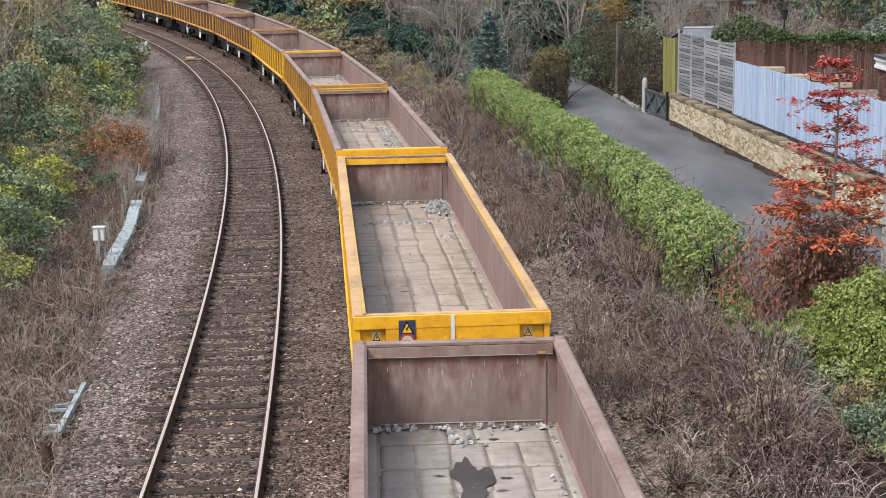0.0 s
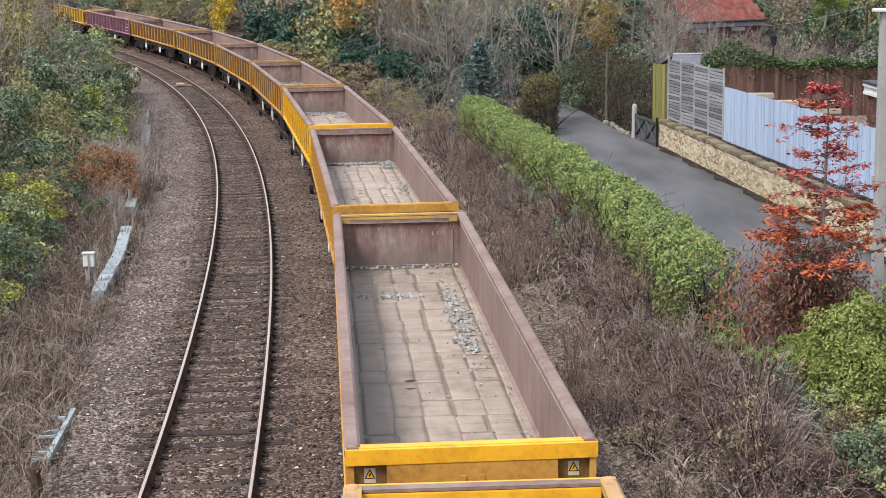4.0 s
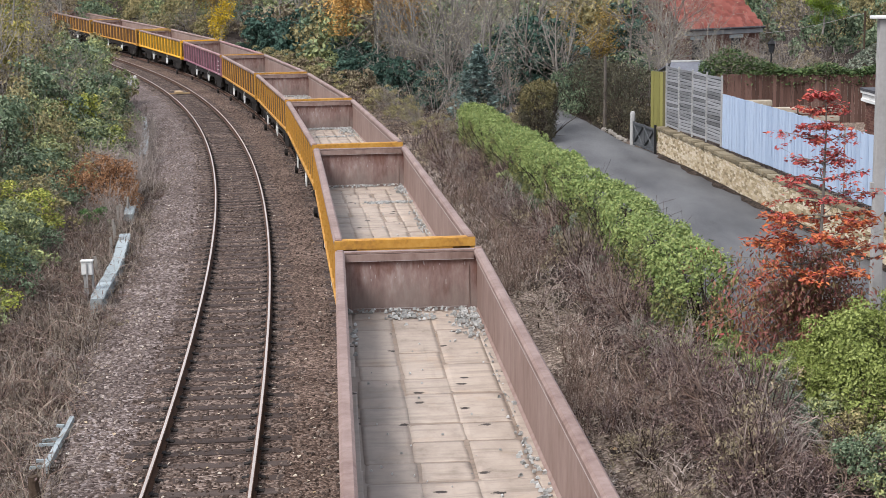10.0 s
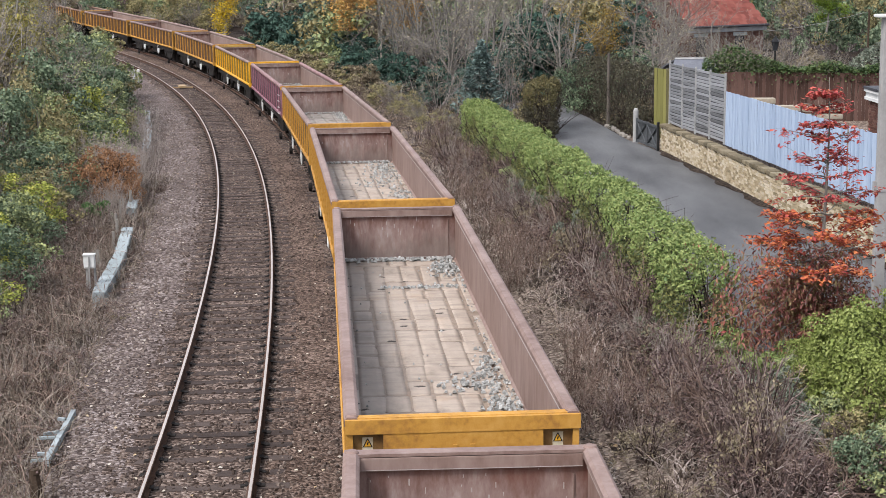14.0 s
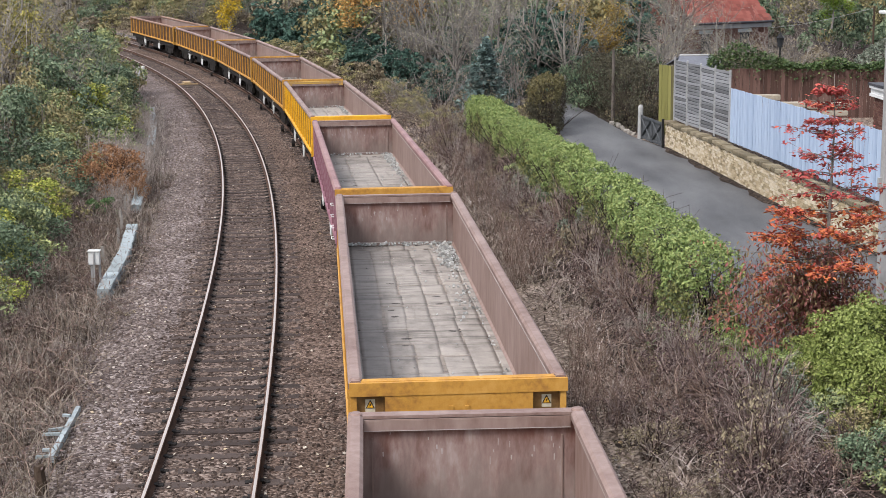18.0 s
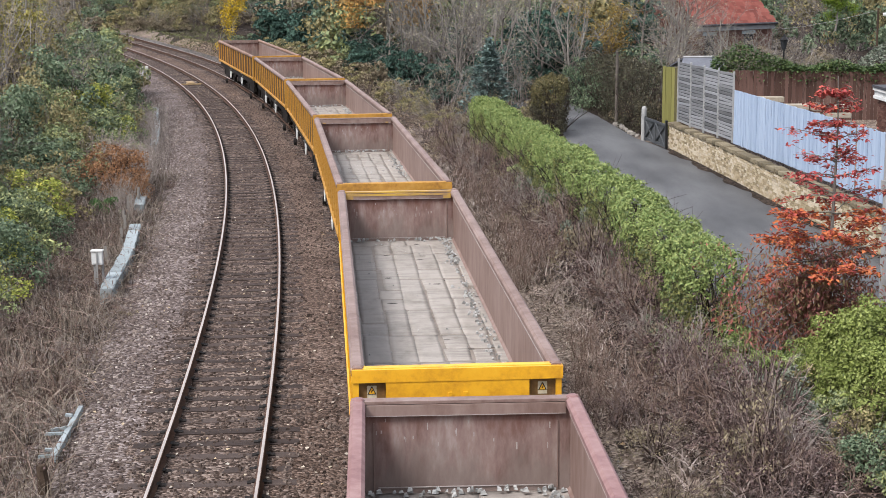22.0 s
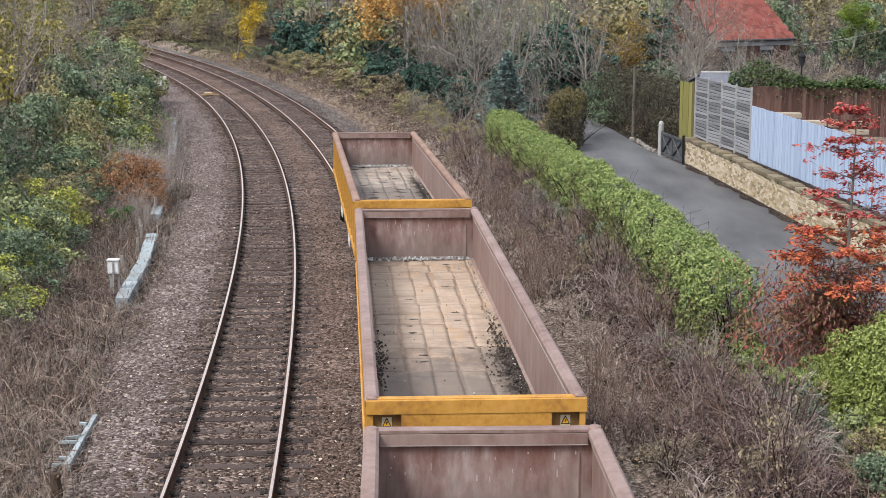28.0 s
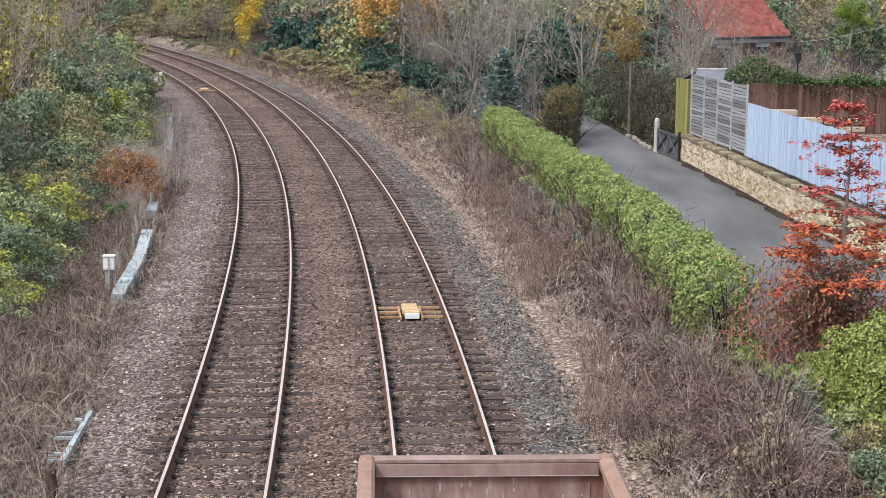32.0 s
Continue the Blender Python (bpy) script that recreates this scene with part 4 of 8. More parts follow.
def build_wagon(i):
    side, rim, beam, floor, columns, rows, crown, strip, words = LIVERY[i]
    w = thing("ballast_wagon", "open " + words + " ballast wagon, empty and dusty brown inside", "wagon", "wagons of the train")
    for d in ("_l", "_r"):
        sx = -1 if d == "_l" else 1
        wall = part("side_wall", cached("side" + d, INSIDE), w, label="brown scoured steel side")
        # Outer skin in a darker colour: painted shade between the ribs, with grime.
        part("outer_skin", mesh_of("outer_skin", *mirrored(boxes([(1.226, 1.236, -HL + 0.06, HL - 0.06, 1.1, 2.17)]), sx), {YELLOW: GRIME_SHADE_YELLOW, ORANGE: GRIME_SHADE, PURPLE: GRIME_SHADE_MAROON}[side]), wall)
        part("pale_lip", cached("lip" + d, CHALK), wall)
        part("kick_plate", cached("kick" + d, INSIDE), wall)
        part("top_rail", cached("rail" + d, rim), w)
        if i == 1:
            part("painted_edge", mesh_of("painted_edge", *mirrored(boxes([(1.128, 1.168, -HL + 0.1, HL - 0.1, 2.262, 2.304)]), sx), RIM_YELLOW), w, label="scuffed yellow inner edge")
        part("sill", cached("sill" + d, side), w)
        rib = cached("rib" + d, side)
        for y in np.linspace(-HL + 0.12, HL - 0.12, 15):
            part("rib", rib, w, at(0, y))
        for y in (-HL + 0.11, HL - 0.11):
            part("corner_cap", cap_mesh(rim), w, at(sx * 1.215, y))
    for sy in (-1, 1):
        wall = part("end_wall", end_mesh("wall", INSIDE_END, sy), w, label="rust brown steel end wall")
        part("top_strip", end_mesh("strip", INSIDE if strip is INSIDE_END else strip, sy), wall)
        part("pale_edge", end_mesh("edge", CHALK, sy), wall)
        rs = np.random.default_rng(500 + 2 * i + sy)
        xs, zs = rs.uniform(-1.05, 1.05, 16), rs.uniform(1.75, 2.1, 16)
        part("paint_scuff", mesh_of("paint_scuff", *mirrored(boxes([(x, x + rs.uniform(0.006, 0.018), HL - 0.1425, HL - 0.1408, z - rs.uniform(0.015, 0.09), z) for x, z in zip(xs, zs)]), 1, sy), CHALK), wall, label="pale scuffs and drips of paint", kind="stuff")
        part("corner_strip", end_mesh("corner", INSIDE, sy), wall)
        part("corner_strip", end_mesh("corner", INSIDE, sy), wall, at(-2.085))
        part("end_beam", end_mesh("beam", beam if sy < 0 else (RIM if strip is INSIDE_END else strip), sy), w)
        part("worn_lip", end_mesh("lip", (RIM_PEACH if i == 1 else beam) if sy < 0 else RIM_YELLOW if i in (2, 10) else RIM, sy), w, label="scuffed top edge")
        part("pale_line", end_mesh("line", CHALK, sy), wall)
        part("end_panel", end_mesh("posts" if i == 4 else "panel", side, sy), w)
        for sx in (-1, 1):
            part("corner_recess", end_mesh("recess", side if i == 1 else GRIME_RECESS, sy, sx), w)
            part("buffer", BUFFER, w, at(sx * 0.87, sy * HL, 1.02, 0 if sy > 0 else 180))
        part("coupling", COUPLING, w, at(0, sy * HL, 0.95, 0 if sy > 0 else 180))
    part("subfloor", subfloor_mesh(SEAM_OF[floor]), w)
    rr = np.random.default_rng(300 + i)
    y0, y1 = -HL + 0.15, HL - 0.15
    for sd in (-1, 1):
        for ya, yb in ((y0, -1.6 + rr.uniform(-1, 1)), (2.2 + rr.uniform(-1, 1), y1)):
            part("edge_plate", floor_plate(*sorted((sd * 1.035, sd * 1.185)), ya, yb, rr, floor, 0.003), w)
        part("edge_plate", floor_plate(*sorted((sd * 1.035, sd * 1.185)), -1.6, 2.2, rr, floor, 0.003), w)
    for ya, yb in ((y0, y0 + 0.62), (y1 - 0.62, y1)):
        for xa, xb in ((-1.03, -0.2), (-0.2, 0.14), (0.14, 1.03)):
            part("end_plate", floor_plate(xa, xb, ya, yb, rr, floor, 0.004), w)
    across = np.linspace(y0 + 0.62, y1 - 0.62, rows + 1)
    across[1:-1] += rr.uniform(-0.09, 0.09, rows - 1)
    for xa, xb in zip(columns[:-1], columns[1:]):
        k = 0
        while k < rows:
            n = min(1 + (rr.random() < 0.36) + (rr.random() < 0.14), rows - k)
            dx, dy = rr.normal(0, 0.018, 2), rr.normal(0, 0.025, 2)
            part("floor_plate", floor_plate(xa + dx[0] * (xa > -1), xb + dx[1] * (xb < 1), across[k] + dy[0] * (k > 0), across[k + n] + dy[1] * (k + n < rows), rr, floor, crown, 0.003 + 0.75 * crown), w)
            k += n
    part("rubble", rubble_mesh(400 + i, *LEFTOVERS[i]), w, label="grey stone rubble left in the corners" if LEFTOVERS[i][1] else "pale chips along the end wall", kind="stuff")
    if i >= 13:
        dark = [(1.03, -4.0, 0.06, 2.6, 420, 0.02), (0.95, -3.5, 0.1, 2.5, 160, 0.0), (-1.05, -3.0, 0.05, 2.5, 120, 0.0)] if i == 14 else [(1.03, -2.2, 0.06, 2.0, 380, 0.02), (0.9, -1.6, 0.12, 1.0, 140, 0.0), (-1.0, -1.4, 0.07, 0.9, 150, 0.0)]
        part("clod_litter", rubble_mesh(430 + i, 0, dark, CLOD, 0.62), w, label="dark wet clods along the side", kind="stuff")
    if i == 0:
        a = np.linspace(0, 2 * np.pi, 49)[:-1]
        for px, py, rx, ry in ((0.0, 5.5, 0.2, 0.75), (-0.1, 3.6, 0.5, 0.3)):
            q = 1 + 0.25 * np.sin(3 * a + 1) + 0.18 * np.sin(5 * a) + 0.1 * np.sin(11 * a + 2)
            ring = np.stack([px + rx * q * np.cos(a), py + ry * q * np.sin(a), np.full(48, FLOOR + 0.016)], 1)
            mid_ring = ring * (0.5, 0.5, 1) + (px * 0.5, py * 0.5, 0)
            k = np.arange(48)
            core = np.array([(px, py, FLOOR + 0.016)])
            f = np.concatenate([np.stack([k, (k + 1) % 48, 48 + (k + 1) % 48, 48 + k], 1), np.stack([48 + k[::2], 48 + (k[::2] + 1) % 48, 48 + (k[::2] + 2) % 48, np.full(24, 96)], 1)])
            part("damp_stain", mesh_of("damp_stain", np.concatenate([ring, mid_ring, core]), f, DAMP), w, label="dark wet patch on the floor")
    part("underframe", UNDER, w)
    for sx, y in ((-1, -2.4), (-1, 2.6), (1, 2.4)):
        part("handbrake_wheel", HAND_WHEEL, w, at(sx * 1.17, y, 0.7, 0 if sx > 0 else 180, s=1.25), "white handbrake wheel")
    if i == 9:
        for z in (1.15, 1.4, 1.65, 1.9):
            part("step_iron", step_mesh(WHITE), w, at(0, -HL + 0.25, z))
    spots = [(-1.05, -HL + 0.047, 2.0, 0), (1.05, -HL + 0.047, 2.0, 0)]
    if i == 1:
        spots = [(-1.0, -HL + 0.047, 1.99, 0), (1.0, -HL + 0.047, 1.99, 0), (-0.6, -HL - 0.036, 2.12, 1)]
    for x, y, z, blue in spots:
        sign = part("warning_sign", SIGNS[4] if blue else SIGNS[0], w, at(x, y, z, s=1.2 if blue else 0.74), "electric hazard warning sign" + (" on a dark blue plate" if blue else ""))
        for extra, nm in zip(SIGNS[1:4], ("warning_triangle", "triangle_field", "lightning_mark")):
            part(nm, extra, sign)
        if blue:
            for extra, nm in zip(SIGNS[5:], ("warning_disc", "disc_field", "disc_mark")):
                part(nm, extra, sign, at(0, 0, -0.14), "red and white prohibition disc" if nm == "warning_disc" else "")
    if i in (2, 10):
        part("corner_bracket", end_mesh("bracket", RIM_YELLOW, 1), w, label="chipped yellow bracket along the top of the end wall")
    if i in (0, 11):
        for sx in (-1, 1):
            part("corner_patch", mesh_of("corner_patch", *mirrored(boxes([(0.95, 1.04, HL - 0.195, HL - 0.1905, 2.13, 2.16)]), sx), RIM_YELLOW), w, label="chipped yellow corner patch")
    if i == 1:
        part("white_band", BAND, w)
    for y in (-5.35, 5.35):
        bogie = part("bogie", BOLSTER, w, at(0, y))
        part("side_frame", FRAME_L, bogie)
        part("side_frame", FRAME_R, bogie)
        for a in (-1.0, 1.0):
            ws = part("wheelset", WHEELSET, bogie, at(0, a, WHEEL_R))
            WHEELSETS.append((ws, a))
    WAGONS.append(w)


for _i in range(len(LIVERY)):
    build_wagon(_i)

# seconds and the distance along the up line of the first wagon's front
TRAIN = [(0, -4.36), (1, -9.53), (2, -14.77), (3, -20.11), (4, -25.55), (5, -31.11), (6, -36.84), (7, -42.83), (8, -48.98), (9, -55.35), (10, -61.96),
         (11, -68.79), (12, -75.84), (13, -83.09), (14, -90.54), (15, -98.26), (16, -106.19), (17, -114.2), (18, -122.22), (19, -130.23), (20, -138.23), (21, -146.35),
         (22, -154.61), (23, -163), (24, -171.38), (25, -179.78), (26, -188.21), (27, -196.69), (28, -205.17), (29, -213.71), (30, -222.34), (31, -230.9), (32, -239.55)]


def train_at(t):
    """Distance at t, smooth between the seconds."""
    i = int(min(max(t, 0), 31.999))
    f = t - i
    p = [TRAIN[min(max(k, 0), 32)][1] for k in (i - 1, i, i + 1, i + 2)]
    if i == 0:
        p[0] = 2 * p[1] - p[2]
    if i == 31:
        p[3] = 2 * p[2] - p[1]
    return p[1] + 0.5 * f * (p[2] - p[0] + f * (2 * p[0] - 5 * p[1] + 4 * p[2] - p[3] + f * (3 * (p[1] - p[2]) + p[3] - p[0])))


SLACK = (-0.2, 0, 0, 0, 0, 0, 0, -0.15, 0, -0.25, -0.05, 0, 0, 0, 0.1)


def wagon_pose(i, t):
    c = train_at(t) + i * PITCH + SLACK[i] + HL + 0.03
    a, b = on_up(c - 5.35), on_up(c + 5.35)
    m = (a + b) / 2
    return pose(m[0], m[1], m[2], math.degrees(math.atan2(b[2] - a[2], 10.7)), 0, -math.degrees(math.atan2(b[0] - a[0], b[1] - a[1])))


def motions():
    for i, w in enumerate(WAGONS):
        walk(w, [(t / 2, wagon_pose(i, t / 2)) for t in range(0, 65)])
    steps = np.arange(0, 481) / 15
    dist = [-train_at(t) for t in steps]
    for ws, a in WHEELSETS:
        walk(ws, [(float(t), pose(0, a, WHEEL_R, math.degrees(d / WHEEL_R), 0, 0)) for t, d in zip(steps, dist)])

# ---------------------------------------------------------------- lane, walls, fences
BRICK = material("buff_brick", [(0.0831, 0.0642, 0.0415), (0.242, 0.192, 0.12), (0.34, 0.276, 0.182), (0.453, 0.393, 0.302), (0.182, 0.139, 0.0906)], by="object", grain=35, bump=0.3, rough=0.9)
BRICK_I = material("buff_brick_far", [(0.0831, 0.0642, 0.0415), (0.242, 0.192, 0.12), (0.34, 0.276, 0.182), (0.453, 0.393, 0.302), (0.182, 0.139, 0.0906)], by="island", grain=35, bump=0.3, rough=0.9)
MORTAR = material("mortar", [(0.141, 0.115, 0.0768), (0.218, 0.179, 0.128)], grain=40, rough=0.95)
COPING = material("mossy_coping", [(0.064, 0.0544, 0.0352), (0.141, 0.115, 0.0768), (0.192, 0.166, 0.115)], by="object", grain=16, bump=0.4, rough=0.95)
GREY_WOOD = material("silvered_wood", [(0.0932, 0.0932, 0.0968), (0.194, 0.197, 0.204), (0.301, 0.305, 0.316)], by="object", grain=10, stretch=(1, 1, 6), bump=0.2, rough=0.85)
PALE_POST = material("pale_post", [(0.186, 0.186, 0.183), (0.301, 0.298, 0.287)], grain=14, bump=0.2, rough=0.85)
BLUE_WOOD = material("pale_blue_painted_wood", [(0.187, 0.239, 0.323), (0.252, 0.309, 0.4), (0.283, 0.342, 0.432)], by="object", spread=0.8, grain=8, blotch=1.2, stretch=(3, 3, 0.4), rough=0.7)
BROWN_WOOD = material("dark_brown_fence", [(0.0351, 0.0205, 0.0161), (0.0703, 0.0391, 0.0314), (0.11, 0.0653, 0.0537)], by="object", grain=10, stretch=(3, 3, 0.4), rough=0.85)
GREEN_WOOD = material("algae_green_boards", [(0.0426, 0.0324, 0.024), (0.122, 0.115, 0.0384), (0.177, 0.165, 0.0576)], by="object", grain=8, stretch=(3, 3, 0.5), rough=0.85)
GATE = material("dark_gate", [(0.032, 0.0352, 0.0384), (0.0704, 0.0736, 0.0768)], grain=14, rough=0.75)
RED_TILE = material("red_roof_tile", [(0.0932, 0.0301, 0.0244), (0.15, 0.0466, 0.0358), (0.2, 0.0717, 0.0573)], by="object", grain=20, blotch=0.8, rough=0.85, bump=0.2)
RED_BRICK = material("old_red_brick", [(0.048, 0.024, 0.0202), (0.0863, 0.0408, 0.0312), (0.124, 0.072, 0.0576)], by="island", grain=18, bump=0.3, rough=0.92)
SLATE = material("dark_slate", [(0.0256, 0.0256, 0.0288), (0.0576, 0.0576, 0.064)], grain=14, rough=0.7)
FELT = material("pale_shed_roof", [(0.0768, 0.08, 0.0928), (0.128, 0.132, 0.15)], grain=10, rough=0.8)
GLASS = material("dark_window", [(0.0128, 0.0141, 0.016), (0.032, 0.0352, 0.0384)], rough=0.08, spec=0.6)
CONCRETE = material("pale_concrete", [(0.105, 0.119, 0.121), (0.21, 0.237, 0.243), (0.304, 0.341, 0.353)], by="object", spread=0.6, grain=14, blotch=2, bump=0.3, rough=0.9)
STAKE_DARK = material("rotten_wood", [(0.0288, 0.0192, 0.0134), (0.0704, 0.0499, 0.0358)], grain=14, stretch=(1, 1, 0.3), rough=0.95)
BARK_POLE = material("grey_pole", [(0.06, 0.05, 0.043), (0.12, 0.105, 0.092)], grain=14, stretch=(1, 1, 0.3), rough=0.95)
STAKE = material("weathered_stake", [(0.166, 0.147, 0.128), (0.269, 0.25, 0.224)], grain=14, rough=0.9)
CREAM_STONE = material("cream_stone", [(0.16, 0.135, 0.1), (0.27, 0.235, 0.185), (0.36, 0.325, 0.27)], by="object", spread=0.5, grain=14, bump=0.3, rough=0.9)
TIMBER = material("raw_orange_timber", [(0.13, 0.075, 0.04), (0.24, 0.145, 0.08), (0.34, 0.23, 0.14)], by="object", spread=0.4, grain=10, rough=0.8)
CREAM = material("cream_yellow_paint", [(0.192, 0.128, 0.0704), (0.294, 0.205, 0.109), (0.371, 0.282, 0.173)], grain=10, rough=0.6)
LAMP_GREY = material("galvanised_grey", [(0.192, 0.186, 0.179), (0.269, 0.262, 0.256)], grain=10, blotch=1.1, rough=0.7)


def lane_mesh():
    y = np.concatenate([np.arange(4, 58, 2.0), [58, 60, 62, 64, 66, 68, 71, 75, 80, 86, 94]])
    right = np.where(y <= 58.1, np.interp(y, WALL_Y, WALL_X) - 0.02, np.interp(y, [58, 62, 66, 71, 80, 94], [8.7, 8.0, 7.75, 7.45, 6.6, 3.0]))
    left = np.where(y <= 58.1, np.interp(y, HEDGE_Y, HEDGE_X) + 1.5, np.interp(y, [58, 62, 66, 71, 80, 94], [4.6, 5.3, 5.3, 5.0, 3.6, 0.0]))
    u = np.linspace(0, 1, 9)
    x = left[:, None] * (1 - u) + right[:, None] * u
    z = ground_lane(u)[None] + 0 * x
    v = np.stack([x, y[:, None] + 0 * x, z], -1)
    n, k = x.shape
    i = np.arange(n * k).reshape(n, k)
    return mesh_of("lane", v, np.stack([i[:-1, :-1], i[:-1, 1:], i[1:, 1:], i[1:, :-1]], -1), ASPHALT, True)


def ground_lane(u):
    return 0.335 + 0.035 * np.sin(np.pi * u)


thing("lane", "narrow grey asphalt lane with worn patches", "lane", kind="structure", data=lane_mesh())


def wall_foot():
    """Moss, soil and dead leaves gathered where the lane meets the wall."""
    y = np.arange(27, 58.1, 0.5)
    x = np.interp(y, WALL_Y, WALL_X)
    wide = 0.2 + 0.1 * np.sin(y * 1.7) + 0.06 * np.sin(y * 4.1 + 1)
    z = np.full(len(y), 0.36)
    v = np.stack([np.stack([x - wide, y, z - 0.012], 1), np.stack([x - wide * 0.5, y, z + 0.02], 1), np.stack([x + 0.005, y, z + 0.05], 1)], 1)
    i = np.arange(len(y) * 3).reshape(len(y), 3)
    f = np.stack([i[:-1, :-1], i[:-1, 1:], i[1:, 1:], i[1:, :-1]], -1)
    return mesh_of("wall_foot", v, f, DARKENED_SOIL, True)


thing("lane_edge", "dark soil and moss along the foot of the wall", "soil", kind="structure", data=wall_foot())


def along(pts, spacing, start=0.0):
    """Places, headings at even steps along a plan line."""
    p = np.asarray(pts, float)
    d = np.concatenate([[0], np.cumsum(np.linalg.norm(np.diff(p, axis=0), axis=1))])
    s = np.arange(start, d[-1], spacing)
    x, y = np.interp(s, d, p[:, 0]), np.interp(s, d, p[:, 1])
    j = np.clip(np.searchsorted(d, s, side="right") - 1, 0, len(p) - 2)
    g = p[j + 1] - p[j]
    return s, x, y, np.degrees(np.arctan2(g[:, 1], g[:, 0]))


def build_wall():
    line = np.stack([WALL_X, WALL_Y], 1)[::-1]
    root = thing("wall_garden", "low buff brick garden wall with rough stone coping", "wall", kind="structure")
    for a, b in zip(line[:-1], line[1:]):
        g = b - a
        n = math.hypot(*g)
        rz = math.degrees(math.atan2(g[1], g[0]))
        part("core", mesh_of("wall_core", *box_vf(0, n, 0.008, 0.24, -0.3, 0.95), MORTAR), root, at(a[0], a[1], 0.3, rz))
    me = bm_mesh("brick", soft_box(0.218, 0.03, 0.065, 0), BRICK)
    rest = []
    for c in range(13):
        s, x, y, rz = along(line, 0.23, 0.11 * (c % 2))
        for xx, yy, r in zip(x, y, rz):
            z = 0.33 + c * 0.075
            dx = rng.uniform(-0.006, 0.006)
            nx, ny = math.sin(radians(r)), -math.cos(radians(r))
            px, py = xx + nx * dx, yy + ny * dx
            if 44.0 < yy < 49.2:
                part("brick", me, root, at(px, py, z, r + rng.uniform(-0.8, 0.8)))
            elif yy > 33:
                v, f = box_vf(-0.109, 0.109, -0.015, 0.015, z - 0.0325, z + 0.0325)
                ca, sa = math.cos(radians(r)), math.sin(radians(r))
                rest.append((np.stack([v[:, 0] * ca - v[:, 1] * sa + px, v[:, 0] * sa + v[:, 1] * ca + py, v[:, 2]], 1), f))
    part("brickwork", mesh_of("brickwork", *merged(*rest), BRICK_I), root, kind="stuff")
    bm = soft_box(0.4, 0.36, 0.13, 0.03)
    cope = bm_mesh("coping_stone", bm, COPING)
    s, x, y, rz = along(line, 0.42, 0.2)
    for xx, yy, r in zip(x, y, rz):
        nx, ny = -math.sin(radians(r)), math.cos(radians(r))
        part("coping_stone", cope, root, at(xx + nx * 0.12, yy + ny * 0.12, 1.29 + rng.uniform(-0.015, 0.02), r + rng.uniform(-3, 3), rng.uniform(-3, 3), rng.uniform(-2, 2), rng.uniform(0.9, 1.06)))


build_wall()


def build_slat_fence():
    a, b = np.array([8.93, 57.6]), np.array([9.72, 51.2])
    n = 4
    g = (b - a) / n
    L = math.hypot(*g)
    rz = math.degrees(math.atan2(g[1], g[0]))
    slat = bm_mesh("slat", soft_box(L - 0.04, 0.014, 0.088, 0.003), GREY_WOOD)
    rail = bm_mesh("batten", soft_box(0.04, 0.03, 2.18, 0.004), PALE_POST)
    post = bm_mesh("post", soft_box(0.06, 0.06, 2.3, 0.008), PALE_POST)
    root = thing("slatted_fence", "weathered grey fence of slatted timber panels on a brick wall", "fence")
    for k in range(n):
        p = a + g * k
        # Dark sheet added behind the slats, standing in for shade in the gaps.
        pn = part("fence_panel", mesh_of("gap_shade", *box_vf(0.03, L - 0.03, 0.03, 0.04, 0.06, 2.2), SLATE), root, at(p[0], p[1], 1.36, rz))
        for j in range(20):
            part("slat", slat, pn, at(L / 2, rng.uniform(-0.006, 0.006), 0.1 + j * 0.109, 0, 12 + rng.uniform(-6, 6), rng.uniform(-1.2, 1.2)))
    for k in range(n + 1):
        p = a + g * k
        part("post", post, root, at(p[0], p[1] - 0.02, 1.34 + (1.15 if k else 1.2), rz))


build_slat_fence()


def board_fence(name, label, a, b, width, height, z, mat, top_wave=0.0, z_end=None):
    a, b = np.array(a), np.array(b)
    L = float(np.linalg.norm(b - a))
    rz = math.degrees(math.atan2(b[1] - a[1], b[0] - a[0]))
    root = thing(name, label, "fence", m=at(a[0], a[1], z, rz))
    slope = 0.0 if z_end is None else (z_end - z) / L
    board = bm_mesh("board", soft_box(width * 0.95, 0.02, height, 0.004), mat)
    n = int(L / width)
    for i in range(n):
        x = (i + 0.5) * width
        part("board", board, root, at(x, rng.uniform(-0.004, 0.004) + 0.008 * (i % 2), height / 2 + slope * x + rng.uniform(-0.012, 0.012) + top_wave * math.sin(i * 0.4), rng.uniform(-1, 1), rng.uniform(-0.4, 0.4), rng.uniform(-0.4, 0.4)))
    for zz in (0.35, height - 0.35):
        v, f = box_vf(0, L, 0.02, 0.06, -0.04, 0.04)
        v[:, 2] += zz + slope * v[:, 0]
        part("rail", mesh_of("fence_rail", v, f, mat), root)
    return root


board_fence("blue_fence", "pale blue painted vertical board fence on a brick wall", (9.74, 51.1), (10.72, 40.0), 0.148, 1.72, 1.34, BLUE_WOOD)
board_fence("blue_fence", "pale blue painted vertical board fence on a brick wall", (10.73, 39.9), (11.5, 30.0), 0.148, 1.72, 1.34, BLUE_WOOD)
board_fence("brown_fence", "dark brown vertical board garden fence with ivy on top", (11.3, 60.5), (18.6, 58.5), 0.13, 1.85, 1.2, BROWN_WOOD)
board_fence("green_boards", "algae-green vertical boards beside a gate", (8.62, 59.3), (9.12, 58.2), 0.2, 2.6, 0.7, GREEN_WOOD)


